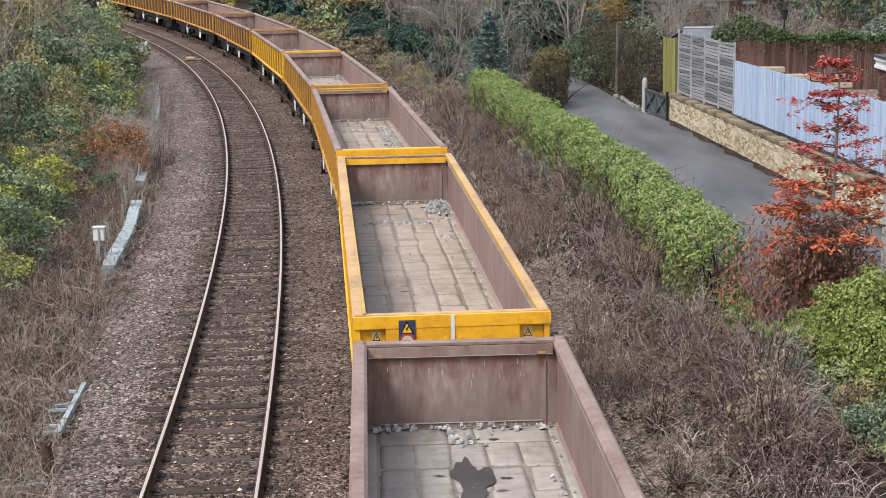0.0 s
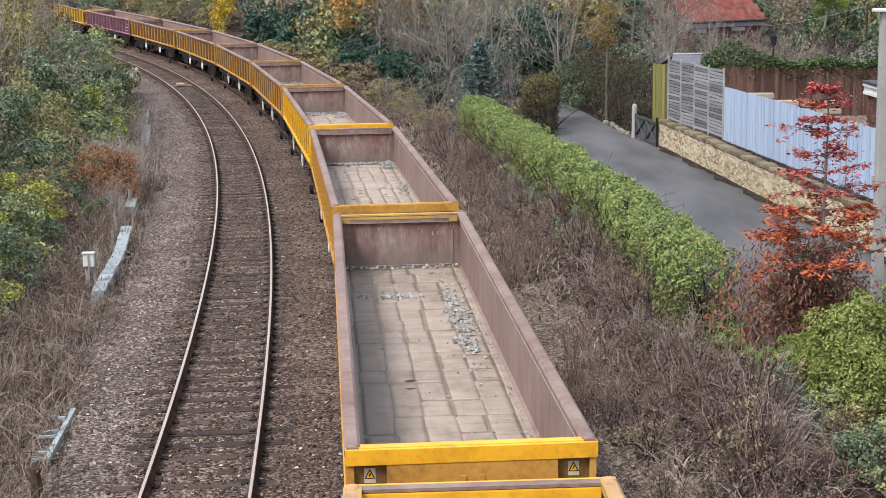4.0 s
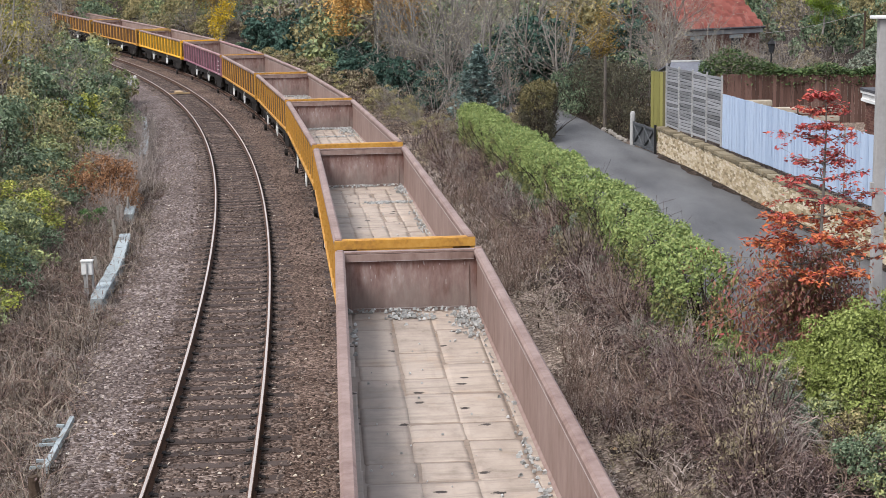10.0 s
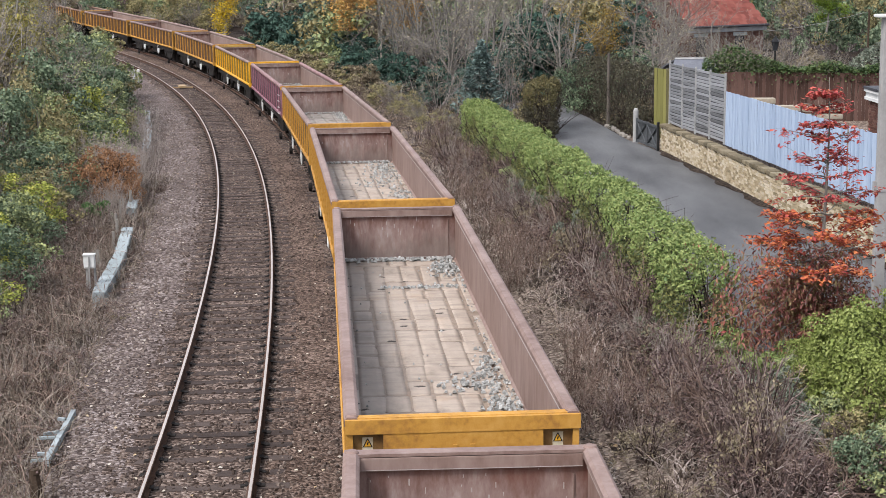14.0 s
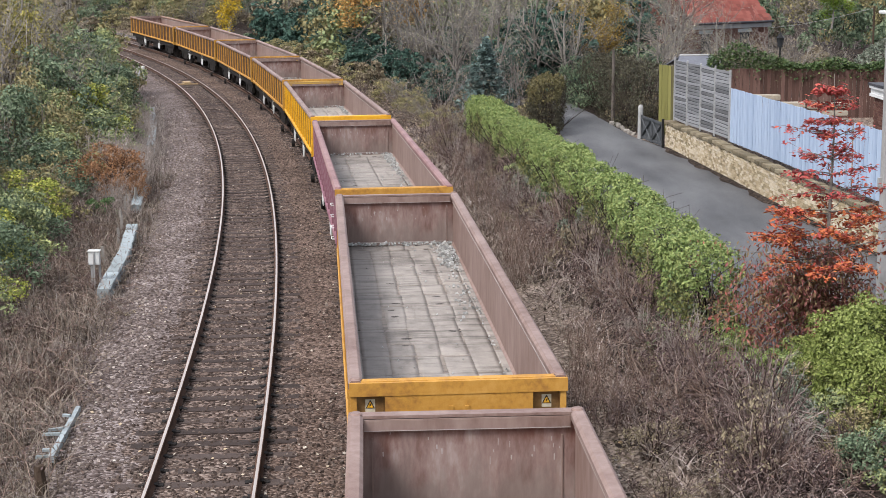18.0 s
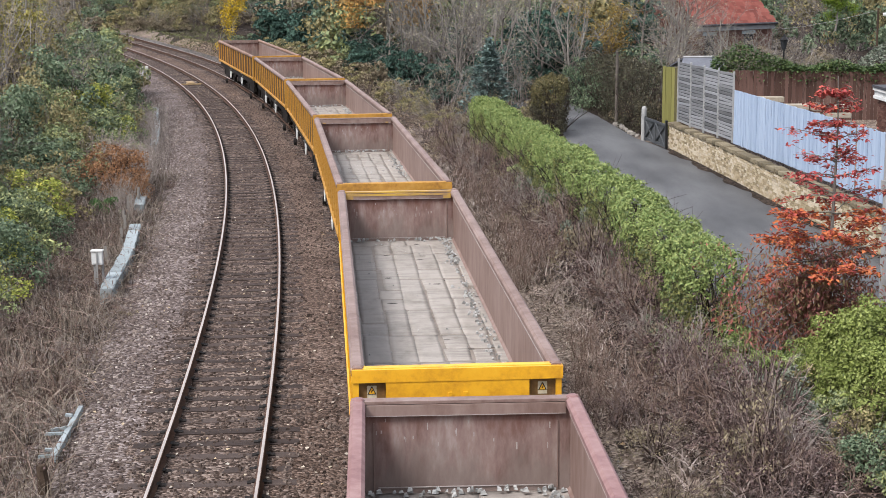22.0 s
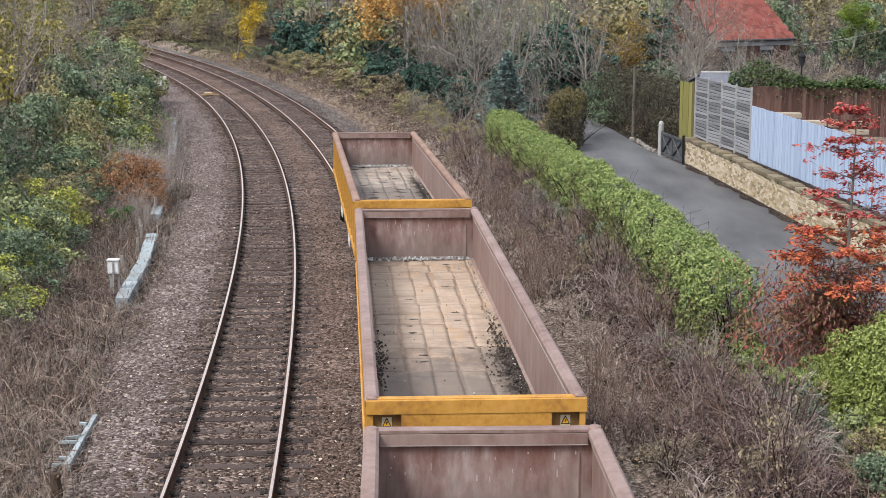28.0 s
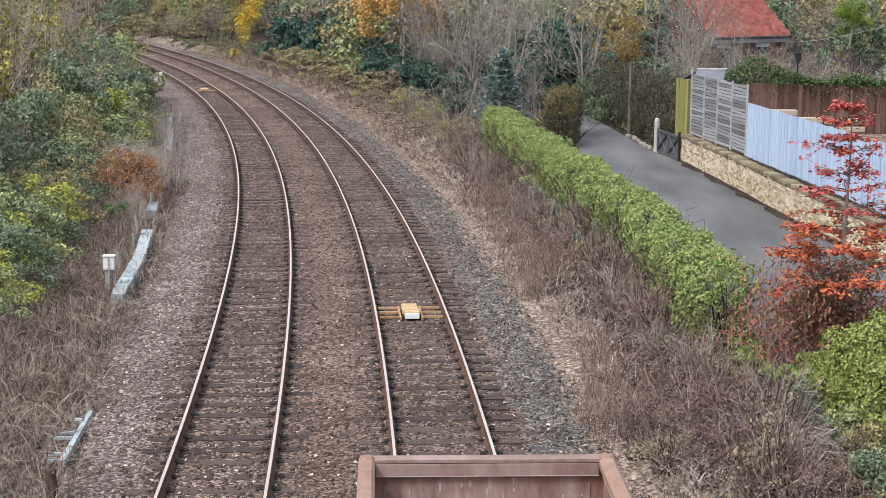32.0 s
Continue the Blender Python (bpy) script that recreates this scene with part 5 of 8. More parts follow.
def build_gate():
    a, b = np.array([8.2, 61.2]), np.array([8.62, 58.15])
    g = b - a
    L = math.hypot(*g) - 0.2
    rz = math.degrees(math.atan2(g[1], g[0]))
    thing("gate_post", "weathered white round-topped gate post", "post", m=at(a[0], a[1], 0.3),
          data=mesh_of("gate_post", *merged(lathe([(0, 0), (0, 0.11), (1.25, 0.1), (1.33, 0.07), (1.36, 0)], 10, "z")), PALE_POST))
    thing("gate_post", "dark square gate post", "post", m=at(b[0], b[1], 0.3 + 0.55), data=bm_mesh("gate_post", soft_box(0.09, 0.09, 1.1, 0.01), BLACK))
    gate = thing("gate", "closed dark timber gate with crossed braces", "gate", m=at(a[0] + g[0] * 0.05, a[1] + g[1] * 0.05, 0.36, rz))
    part("backing", mesh_of("backing", *box_vf(0.02, L - 0.02, 0.02, 0.035, 0.05, 0.85), GATE), gate)
    for z in (0.08, 0.85):
        part("rail", mesh_of("gate_rail", *box_vf(0, L, -0.03, 0.02, z - 0.045, z + 0.045), GATE), gate)
    for x in (0, L / 2, L - 0.08):
        part("stile", mesh_of("gate_stile", *box_vf(x, x + 0.08, -0.032, 0.02, 0.0, 0.92), GATE), gate)
    for x0, z0, z1 in ((0.08, 0.12, 0.8), (0.08, 0.8, 0.12), (L / 2 + 0.08, 0.12, 0.8), (L / 2 + 0.08, 0.8, 0.12)):
        part("brace", mesh_of("brace", *tubes([[(x0, -0.01, z0), (x0 + L / 2 - 0.2, -0.01, z1)]], [[0.03, 0.03]], 4), GATE), gate)


build_gate()


def build_cottage():
    root = thing("cottage", "old red brick cottage with a red tiled gable roof", "house", m=at(12.55, 86.0, 1.15, 35))
    L, W, E, R = 5.6, 5.0, 2.75, 4.85
    courses = []
    for c in range(36):
        z = c * 0.078
        for i in range(22):
            courses.append((i * 0.235 - 0.117 * (c % 2), i * 0.235 + 0.222 - 0.117 * (c % 2), -W / 2 - 0.01, -W / 2 + 0.02, z, z + 0.066))
    front = part("wall", mesh_of("cottage_walls", *boxes([(0.02, L - 0.02, -W / 2 + 0.01, W / 2, -0.6, E)]), RED_BRICK), root)
    part("brickwork", mesh_of("brickwork", *boxes(courses), RED_BRICK), front, kind="stuff")
    gable = []
    for c in range(60):
        z = c * 0.078
        half = W / 2 if z < E else W / 2 * (R - z - 0.08) / (R - E)
        if half < 0.15:
            continue
        n = int(2 * half / 0.235)
        for i in range(n):
            y0 = -half + i * 2 * half / n
            gable.append((-0.015, 0.03, y0, y0 + 2 * half / n - 0.012, z, z + 0.066))
    gw = part("gable", mesh_of("gable_wall", np.array([(0.02, -W / 2, -0.6), (0.02, W / 2, -0.6), (0.02, W / 2, E), (0.02, 0, R), (0.02, -W / 2, E), (0.02, 0, E)]), [(0, 1, 2, 5), (0, 5, 3, 4), (5, 2, 3, 3)][:2] + [(0, 5, 2, 1)], MORTAR), root)
    part("gable_bricks", mesh_of("gable_bricks", *boxes(gable), RED_BRICK), gw, kind="stuff")
    pitch = math.degrees(math.atan2(R - E, W / 2))
    slope = math.hypot(R - E, W / 2) + 0.3
    tile = bm_mesh("tile", soft_box(0.3, 0.34, 0.025, 0.006), RED_TILE)
    for sy in (-1, 1):
        rf = part("roof_slope", mesh_of("roof_slope", *box_vf(-0.15, L + 0.15, -slope, 0, -0.05, 0), RED_TILE), root, at(0, 0, R + 0.04, 0 if sy < 0 else 180, pitch if sy < 0 else pitch) if sy < 0 else pose(L, 0, R + 0.04, pitch, 0, 180))
        if sy < 0:
            for r in range(10):
                for c in range(20):
                    part("tile", tile, rf, at(-0.05 + (c + 0.5 * (r % 2)) * 0.293, -slope + 0.15 + r * 0.285, 0.022 + 0.004 * rng.random(), rng.uniform(-1, 1), 4, rng.uniform(-1, 1)))
    part("gutter", mesh_of("gutter", *tubes([[(-0.15, -W / 2 - 0.22, E - 0.12), (L + 0.15, -W / 2 - 0.22, E - 0.12)]], [[0.07, 0.07]], 6), SLATE), root)
    part("fascia", mesh_of("fascia", *box_vf(-0.1, L + 0.1, -W / 2 - 0.12, -W / 2 - 0.02, E - 0.42, E - 0.2), GREY_WOOD), root)
    part("chimney", mesh_of("chimney", *boxes([(0.2, 0.75, -0.3, 0.3, R - 0.4, R + 1.2), (0.15, 0.8, -0.35, 0.35, R + 1.2, R + 1.32)]), RED_BRICK), root)
    for x in (0.5, 3.4):
        win = part("window", mesh_of("window", *box_vf(x, x + 0.7, -W / 2 - 0.02, -W / 2 - 0.012, 1.0, 2.1), GLASS), root)
        part("lintel", mesh_of("lintel", *box_vf(x - 0.15, x + 0.85, -W / 2 - 0.04, -W / 2 - 0.005, 2.1, 2.28), CONCRETE), win)


build_cottage()


def build_outbuildings():
    sh = thing("garden_shed", "small garden shed with a pale felt gable roof", "shed", m=at(9.62, 61.2, 0.45, 0, s=1.06))
    part("wall", mesh_of("shed_walls", *boxes([(0, 1.6, 0, 2.0, 0, 2.38)]), STAKE_DARK), sh)
    for sd in (-1, 1):
        v = np.array([(0.2, 1.0, 2.78), (1.4, 1.0, 2.78), (1.72, 1.0 + sd * 1.1, 2.42), (-0.12, 1.0 + sd * 1.1, 2.42)])
        v = np.concatenate([v, v + (0, 0, 0.04)])
        f = [(0, 1, 2, 3), (4, 7, 6, 5), (0, 3, 7, 4), (1, 5, 6, 2), (2, 6, 7, 3), (0, 4, 5, 1)]
        part("roof_slope", mesh_of("shed_roof", v, f, FELT), sh)
    part("ridge_cap", mesh_of("ridge_cap", *tubes([[(0.2, 1.0, 2.83), (1.4, 1.0, 2.83)]], [[0.05, 0.05]], 5), PALE_POST), sh)
    part("bargeboard", mesh_of("bargeboard", *box_vf(-0.14, 1.74, -0.13, -0.1, 2.38, 2.44), PALE_POST), sh)
    ex = thing("brick_extension", "flat-roofed red brick extension with white fascia and window", "building", m=at(13.75, 45.6, 0.672, 0))
    rows = [(i * 0.235 - 0.117 * (c % 2), i * 0.235 + 0.222 - 0.117 * (c % 2), -0.02, 0.01, c * 0.078, c * 0.078 + 0.066) for c in range(29) for i in range(15)]
    rows += [(-0.02, 0.01, i * 0.235 - 0.117 * (c % 2) + 0.117, i * 0.235 + 0.222 - 0.117 * (c % 2) + 0.117, c * 0.078, c * 0.078 + 0.066) for c in range(29) for i in range(14)]
    w = part("wall", mesh_of("extension_walls", *boxes([(0.005, 3.6, 0.005, 3.4, 0, 2.3)]), MORTAR), ex)
    part("brickwork", mesh_of("brickwork", *boxes(rows), RED_BRICK), w, kind="stuff")
    part("fascia", mesh_of("extension_fascia", *boxes([(-0.12, 3.7, -0.12, 3.5, 2.27, 2.36), (-0.08, 3.7, -0.08, 3.5, 2.36, 2.52), (-0.14, 3.7, -0.14, 3.5, 2.52, 2.6)]), WHITE), ex, label="white moulded fascia")
    part("roof", mesh_of("extension_roof", *box_vf(-0.16, 3.72, -0.16, 3.52, 2.6, 2.68), SLATE), ex)
    wi = part("window", mesh_of("extension_window", *box_vf(0.5, 1.6, -0.03, -0.022, 0.9, 2.05), GLASS), ex)
    part("frame", mesh_of("extension_window_frame", *boxes([(0.42, 0.5, -0.05, -0.02, 0.85, 2.12), (1.6, 1.68, -0.05, -0.02, 0.85, 2.12), (0.42, 1.68, -0.05, -0.02, 2.05, 2.12), (0.42, 1.68, -0.06, -0.02, 0.82, 0.9)]), WHITE), wi)
    blk = bm_mesh("stone_block", soft_box(0.85, 0.35, 0.2, 0.04), CREAM_STONE)
    pale = bm_mesh("stone_block", soft_box(1.0, 0.4, 0.2, 0.04), CREAM_STONE)
    bed = thing("raised_bed", "raised garden bed of cream stone blocks", "planter", m=at(-0.9, 0, 0.35))
    for i, (x, y, z, r) in enumerate([(12.1, 57.6, 1.9, 5), (13.1, 57.4, 1.86, -4), (13.9, 57.0, 1.62, 0), (14.9, 56.8, 1.6, 6), (12.2, 57.55, 1.6, 0), (13.2, 57.3, 1.56, 0), (12.2, 57.55, 1.3, 0), (13.3, 57.3, 1.28, 0), (14.4, 57, 1.3, 0), (15.4, 56.6, 1.35, 4), (15.4, 56.6, 1.62, 4)]):
        part("stone_block", pale if i % 3 else blk, bed, at(x, y, z, r))


build_outbuildings()


def build_lamps():
    lp = thing("street_lamp", "grey square street lamp post with a white head", "lamp post", m=at(8.76, 30.15, 0.25))
    part("post", bm_mesh("lamp_post", soft_box(0.2, 0.2, 5.86, 0.02), LAMP_GREY), lp, at(0, 0, 2.93))
    part("head", bm_mesh("lamp_head", soft_box(0.62, 0.34, 0.06, 0.02), WHITE), lp, at(0.08, 0, 5.88), "white lamp head")
    part("band", mesh_of("post_band", *boxes([(-0.11, 0.11, -0.11, 0.11, 2.55, 2.6), (-0.16, -0.1, -0.05, 0.05, 2.5, 2.75), (0.0, 0.08, -0.14, -0.1, 1.5, 1.72)]), LAMP_GREY), lp)
    gl = thing("garden_lamp", "black garden lantern on a slim post", "lamp post", m=at(14.45, 65.5, 1.2))
    part("post", mesh_of("lantern_post", *merged(lathe([(0, 0), (0, 0.09), (0.3, 0.05), (2.3, 0.035), (2.35, 0.07), (2.36, 0)], 8, "z")), BLACK), gl)
    lan = part("lantern", mesh_of("lantern", *merged(lathe([(2.36, 0.09), (2.72, 0.16), (2.72, 0.0)], 6, "z")), GLASS), gl)
    part("cap", mesh_of("lantern_cap", *merged(lathe([(2.72, 0.2), (2.85, 0.08), (2.95, 0.03), (2.97, 0)], 6, "z")), BLACK), lan)
    up = thing("telegraph_pole", "slim timber telegraph pole behind the gardens", "pole", m=at(20.9, 75, 1.2))
    part("shaft", mesh_of("telegraph_shaft", *merged(lathe([(0, 0), (0, 0.055), (3.7, 0.045), (3.72, 0)], 8, "z")), STAKE_DARK), up)
    part("wire", mesh_of("wire", *tubes([[(0, 0, 3.6), (-1.0, 3.2, 3.05), (-2.0, 6.4, 2.6), (-2.85, 9.0, 2.35)]], [[0.011] * 4], 4), LAMP_GREY), up, label="drooping grey overhead wire")
    tp = thing("timber_pole", "bare timber pole beside the lane", "pole", m=at(7.85, 67.3, 0.2))
    part("shaft", mesh_of("pole_shaft", *merged(lathe([(0, 0), (0, 0.08), (3.2, 0.06), (3.22, 0)], 8, "z")), BARK_POLE), tp)


build_lamps()


# ---------------------------------------------------------------- things beside the track
def build_lineside():
    tz = lambda x, y: float(ground_z(np.array(x), np.array(y)))
    lid = bm_mesh("lid", soft_box(0.95, 0.31, 0.06, 0.012), CONCRETE)
    body = bm_mesh("trough", soft_box(0.98, 0.27, 0.44, 0.01), CONCRETE)
    for pts in ([(-7.22, 34.7), (-7.65, 39.6), (-8.15, 43.4)], [(-8.75, 47.2), (-9.2, 51.0)], [(-11.0, 63.3), (-12.2, 71), (-13.7, 79.6)]):
        root = thing("cable_trough", "pale concrete cable trough with lids along the track", "cable trough", "cable troughs")
        s, x, y, r = along(pts, 1.0, 0.5)
        for xx, yy, rr in zip(x, y, r):
            z = max(tz(xx, yy), -0.2) + 0.1
            part("trough", body, root, at(xx, yy, z - 0.04, rr))
            part("lid", lid, root, at(xx, yy, z + 0.14 + rng.uniform(-0.012, 0.012), rr + rng.uniform(-1.5, 1.5), rng.uniform(-1.5, 1.5)))
    x, y = -7.6, 35.75
    z = tz(x, y) + 0.19
    bx = thing("lineside_box", "small white equipment box on two posts", "equipment box", m=at(x, y, z))
    part("cabinet", bm_mesh("cabinet", soft_box(0.25, 0.15, 0.3, 0.015), WHITE), bx, at(0, 0, 0.66))
    part("lid", bm_mesh("lid", soft_box(0.28, 0.19, 0.035, 0.01), WHITE), bx, at(0, 0, 0.825))
    part("mounting_post", mesh_of("mounting_post", *box_vf(-0.012, 0.018, -0.105, -0.08, -0.25, 0.78), LAMP_GREY), bx)
    part("door_seam", mesh_of("door_seam", *box_vf(-0.1, 0.1, -0.079, -0.0765, 0.53, 0.54), LAMP_GREY), bx)
    for dx in (-0.08, 0.1):
        part("leg", mesh_of("leg", *box_vf(-0.025, 0.025, 0.04, 0.08, -0.25, 0.5), LAMP_GREY), bx, at(dx))
    for x, y, h in ((-8.92, 47.1, 0.67), (-8.75, 45.6, 0.8), (-8.55, 44.2, 0.67), (-8.35, 42.8, 0.67), (-8.1, 41.2, 0.63), (-8.98, 48.4, 0.71), (-7.95, 38.6, 0.63), (-9.3, 50.2, 0.67), (-12.3, 66.5, 1.3), (-13.0, 74.0, 1.2)):
        thing("marker_stake", "weathered pale wooden stake in dead grass", "stake", "stakes beside the trough", m=at(x, y, tz(x, y) - 0.1, rng.uniform(0, 90), rng.uniform(-4, 4), rng.uniform(-5, 5)),
              data=mesh_of("stake", *boxes([(-0.03, 0.03, -0.03, 0.03, 0, h + 0.1)]), STAKE))
    x, y = -5.5, 21.6
    st = thing("stub_post", "broken brown wooden post", "post", m=at(x, y, tz(x, y)))
    part("shaft", mesh_of("stub", *merged(tubes([[(0, 0, -0.1), (0.01, 0, 0.3), (-0.02, 0.01, 0.56)]], [[0.09, 0.085, 0.07]], 7), lathe([(0.55, 0.0), (0.56, 0.07), (0.5, 0.075)], 7, "z")), STAKE_DARK), st)
    old = thing("edging_rail", "fallen rail with flaking pale blue paint and short slats", "rail", m=at(-5.66, 22.9, tz(-5.8, 24) + 0.24, 0))
    part("plank", mesh_of("plank", *boxes([(-0.04, 0.04, 0, 2.9, -0.06, 0.05)]), CONCRETE), old, at(0, 0, 0, 4.2, -1.0))
    for y0, L, d in ((0.05, 0.2, 12), (0.35, 0.14, 25), (1.2, 0.3, 8), (1.5, 0.24, 18), (2.2, 0.12, 10)):
        part("slat", mesh_of("slat", *boxes([(-L, 0, -0.03, 0.03, -0.02, 0.02)]), CONCRETE), old, at(-0.04 - 0.07 * y0, y0, 0.03, d - 20, 0, rng.uniform(-8, 4)))
    for x, y in ((-5.7, 20.9), (-5.9, 20.1)):
        thing("edging_rail", "broken end of a rail with flaking pale blue paint", "rail", m=at(x, y, tz(x, y) + 0.16, 20), data=mesh_of("old_rail", *boxes([(-0.5, 0.3, -0.03, 0.03, -0.03, 0.03)]), CONCRETE))
    # train-protection ramp between the rails of the up line
    x, y, _ = on_line(25.45, TRACKS)
    h = -math.degrees(float(heading(25.4)))
    rp = thing("track_magnet", "cream track magnet box on timber arms between the rails", "track magnet", m=at(x, y, -0.15, h))
    part("housing", bm_mesh("housing", soft_box(0.34, 0.75, 0.1, 0.02), CREAM), rp, at(0, 0.15, 0.1))
    part("front_housing", bm_mesh("front_housing", soft_box(0.33, 0.42, 0.13, 0.02), CREAM), rp, at(0.02, -0.22, 0.1))
    part("front_plate", bm_mesh("front_plate", soft_box(0.3, 0.1, 0.11, 0.01), WHITE), rp, at(0.02, -0.47, 0.08), "white front plate")
    for yy in (-0.48, 0.0, 0.45):
        for sx in (-1, 1):
            part("arm", bm_mesh("arm", soft_box(0.42, 0.05, 0.05, 0.008), TIMBER), rp, at(sx * 0.46, yy, 0.06, rng.uniform(-2, 2)))
    for sx in (-1, 1):
        part("bearer", bm_mesh("bearer", soft_box(0.04, 1.15, 0.07, 0.006), TIMBER), rp, at(sx * 0.23, -0.02, 0.05))
    x, y, z = on_line(np.interp(91.2, S_FLAT, S_LINE), 0)
    h = -math.degrees(float(np.interp(91.0, S_FLAT, _h)))
    am = thing("track_magnet", "cream track magnet box between the rails of the empty track", "track magnet", m=at(x, y, z - 0.15, h))
    part("housing", bm_mesh("housing", soft_box(0.42, 0.9, 0.12, 0.02), CREAM), am, at(0, 0, 0.1))
    part("bearer", bm_mesh("bearer", soft_box(1.2, 0.1, 0.07, 0.006), CREAM), am, at(0, -0.4, 0.05))
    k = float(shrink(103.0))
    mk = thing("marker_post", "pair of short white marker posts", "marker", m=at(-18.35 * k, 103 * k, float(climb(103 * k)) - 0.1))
    for dx in (-0.16, 0.16):
        part("post", mesh_of("marker", *merged(lathe([(0, 0), (0, 0.11), (0.75, 0.1), (0.8, 0)], 8, "z")), WHITE), mk, at(dx))


    thing("hedge_post", "short grey concrete post at the foot of the hedge", "post", m=at(4.0, 34.6, 0.42), data=bm_mesh("hedge_post", soft_box(0.1, 0.1, 1.0, 0.015), LAMP_GREY))
    stone = bm_mesh("edging_stone", soft_box(0.22, 0.17, 0.15, 0.04), STAKE)
    for k in range(13):
        y = 62.4 + k * 0.42
        x = float(np.interp(y, [62, 66, 71], [8.12, 7.87, 7.57])) + rng.uniform(-0.05, 0.12)
        thing("edging_stone", "rough pale stone edging the lane", "stone", "stones edging the lane", m=at(x, y, 0.36, rng.uniform(0, 180), rng.uniform(-15, 15), 0, rng.uniform(0.6, 1.15)), data=stone)


build_lineside()

# ---------------------------------------------------------------- plants
def leaf_material(name, cols, rough=0.6, spread=0.8):
    cols = [tuple(0.35 * v for v in cols[0])] + cols[1:-1] + [tuple(min(1.22 * v, 0.8) for v in cols[-1])]
    return material(name, cols, by="island", rough=rough, grain=4, blotch=0.8, through_light=0.12, spec=0.1, spread=spread)


HEDGE_LEAF = leaf_material("hedge_leaf", [(0.0359, 0.0579, 0.0196), (0.0826, 0.121, 0.039), (0.146, 0.195, 0.064), (0.238, 0.274, 0.0984), (0.0935, 0.149, 0.0601), (0.258, 0.268, 0.0827)], spread=0.55)
# Darker leaf colours that carry the shade of the hedge's lower sides, and ivy.
HEDGE_SHADE = leaf_material("shaded_hedge_leaf", [(0.0276, 0.0385, 0.0184), (0.0642, 0.0825, 0.0329), (0.11, 0.129, 0.0505), (0.193, 0.184, 0.0642), (0.0551, 0.0825, 0.0459), (0.0917, 0.0688, 0.0413)])
BEECH_LEAF = leaf_material("beech_leaf", [(0.0296, 0.0268, 0.0148), (0.0594, 0.0534, 0.0268), (0.101, 0.0889, 0.0386), (0.131, 0.101, 0.0504)])
MIXED_LEAF = leaf_material("thicket_leaf", [(0.0402, 0.0532, 0.0287), (0.104, 0.129, 0.0661), (0.173, 0.203, 0.101), (0.273, 0.295, 0.129), (0.488, 0.475, 0.201)])
DARK_LEAF = leaf_material("dark_leaf", [(0.0233, 0.0408, 0.0249), (0.0654, 0.096, 0.0567), (0.13, 0.167, 0.102), (0.218, 0.249, 0.16)])
YELLOW_LEAF = leaf_material("yellowing_leaf", [(0.0543, 0.0746, 0.0244), (0.163, 0.197, 0.0475), (0.325, 0.333, 0.0746), (0.489, 0.435, 0.102)])
OLIVE_LEAF = leaf_material("olive_leaf", [(0.0702, 0.0661, 0.0361), (0.145, 0.131, 0.0653), (0.241, 0.206, 0.1), (0.331, 0.269, 0.131)])
SAGE_LEAF = leaf_material("grey_green_leaf", [(0.0442, 0.0552, 0.0405), (0.103, 0.122, 0.092), (0.177, 0.196, 0.154), (0.0883, 0.0662, 0.0442)])
GOLD_LEAF = leaf_material("golden_leaf", [(0.3, 0.19, 0.012), (0.42, 0.29, 0.02), (0.5, 0.37, 0.04)])
IVY_LEAF = leaf_material("ivy_leaf", [(0.0168, 0.0288, 0.012), (0.0384, 0.0648, 0.024), (0.0672, 0.104, 0.036), (0.134, 0.149, 0.0624)], 0.45)
AMBER_LEAF = leaf_material("amber_leaf", [(0.0922, 0.0691, 0.023), (0.192, 0.131, 0.0346), (0.292, 0.192, 0.0461)])
COPPER_LEAF = leaf_material("copper_leaf", [(0.326, 0.152, 0.0462), (0.449, 0.258, 0.0828), (0.527, 0.354, 0.129)])
RED_LEAF = leaf_material("scarlet_leaf", [(0.161, 0.0273, 0.0304), (0.255, 0.0453, 0.0476), (0.34, 0.0726, 0.0606), (0.398, 0.136, 0.0606)])
CRIMSON_LEAF = leaf_material("crimson_leaf", [(0.0798, 0.038, 0.034), (0.165, 0.07, 0.062), (0.239, 0.088, 0.08), (0.199, 0.125, 0.068), (0.142, 0.108, 0.056), (0.342, 0.095, 0.088), (0.296, 0.155, 0.1)])
FLAME_LEAF = leaf_material("flame_leaf", [(0.176, 0.0286, 0.0308), (0.297, 0.0605, 0.0407), (0.396, 0.132, 0.044), (0.22, 0.0374, 0.0396), (0.418, 0.165, 0.0495)])
LAUREL_LEAF = leaf_material("laurel_leaf", [(0.0483, 0.0724, 0.0163), (0.121, 0.15, 0.0367), (0.188, 0.217, 0.065), (0.242, 0.265, 0.106)], 0.45)
BROWN_LEAF = leaf_material("brown_leaf", [(0.0806, 0.0599, 0.0411), (0.16, 0.128, 0.0869), (0.253, 0.216, 0.141)])
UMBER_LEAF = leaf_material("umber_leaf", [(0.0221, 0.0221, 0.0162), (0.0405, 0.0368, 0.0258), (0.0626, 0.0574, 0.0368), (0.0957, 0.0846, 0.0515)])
OCHRE_LEAF = leaf_material("ochre_leaf", [(0.0407, 0.0379, 0.0136), (0.122, 0.111, 0.0325), (0.258, 0.224, 0.0611), (0.407, 0.339, 0.095)])
NETTLE_LEAF = leaf_material("nettle_leaf", [(0.02, 0.04, 0.014), (0.05, 0.1, 0.033), (0.09, 0.16, 0.055), (0.15, 0.22, 0.09)])
SPECKLE_LEAF = leaf_material("last_pale_leaf", [(0.0805, 0.0684, 0.0403), (0.177, 0.153, 0.0966), (0.29, 0.258, 0.177), (0.362, 0.338, 0.258)])
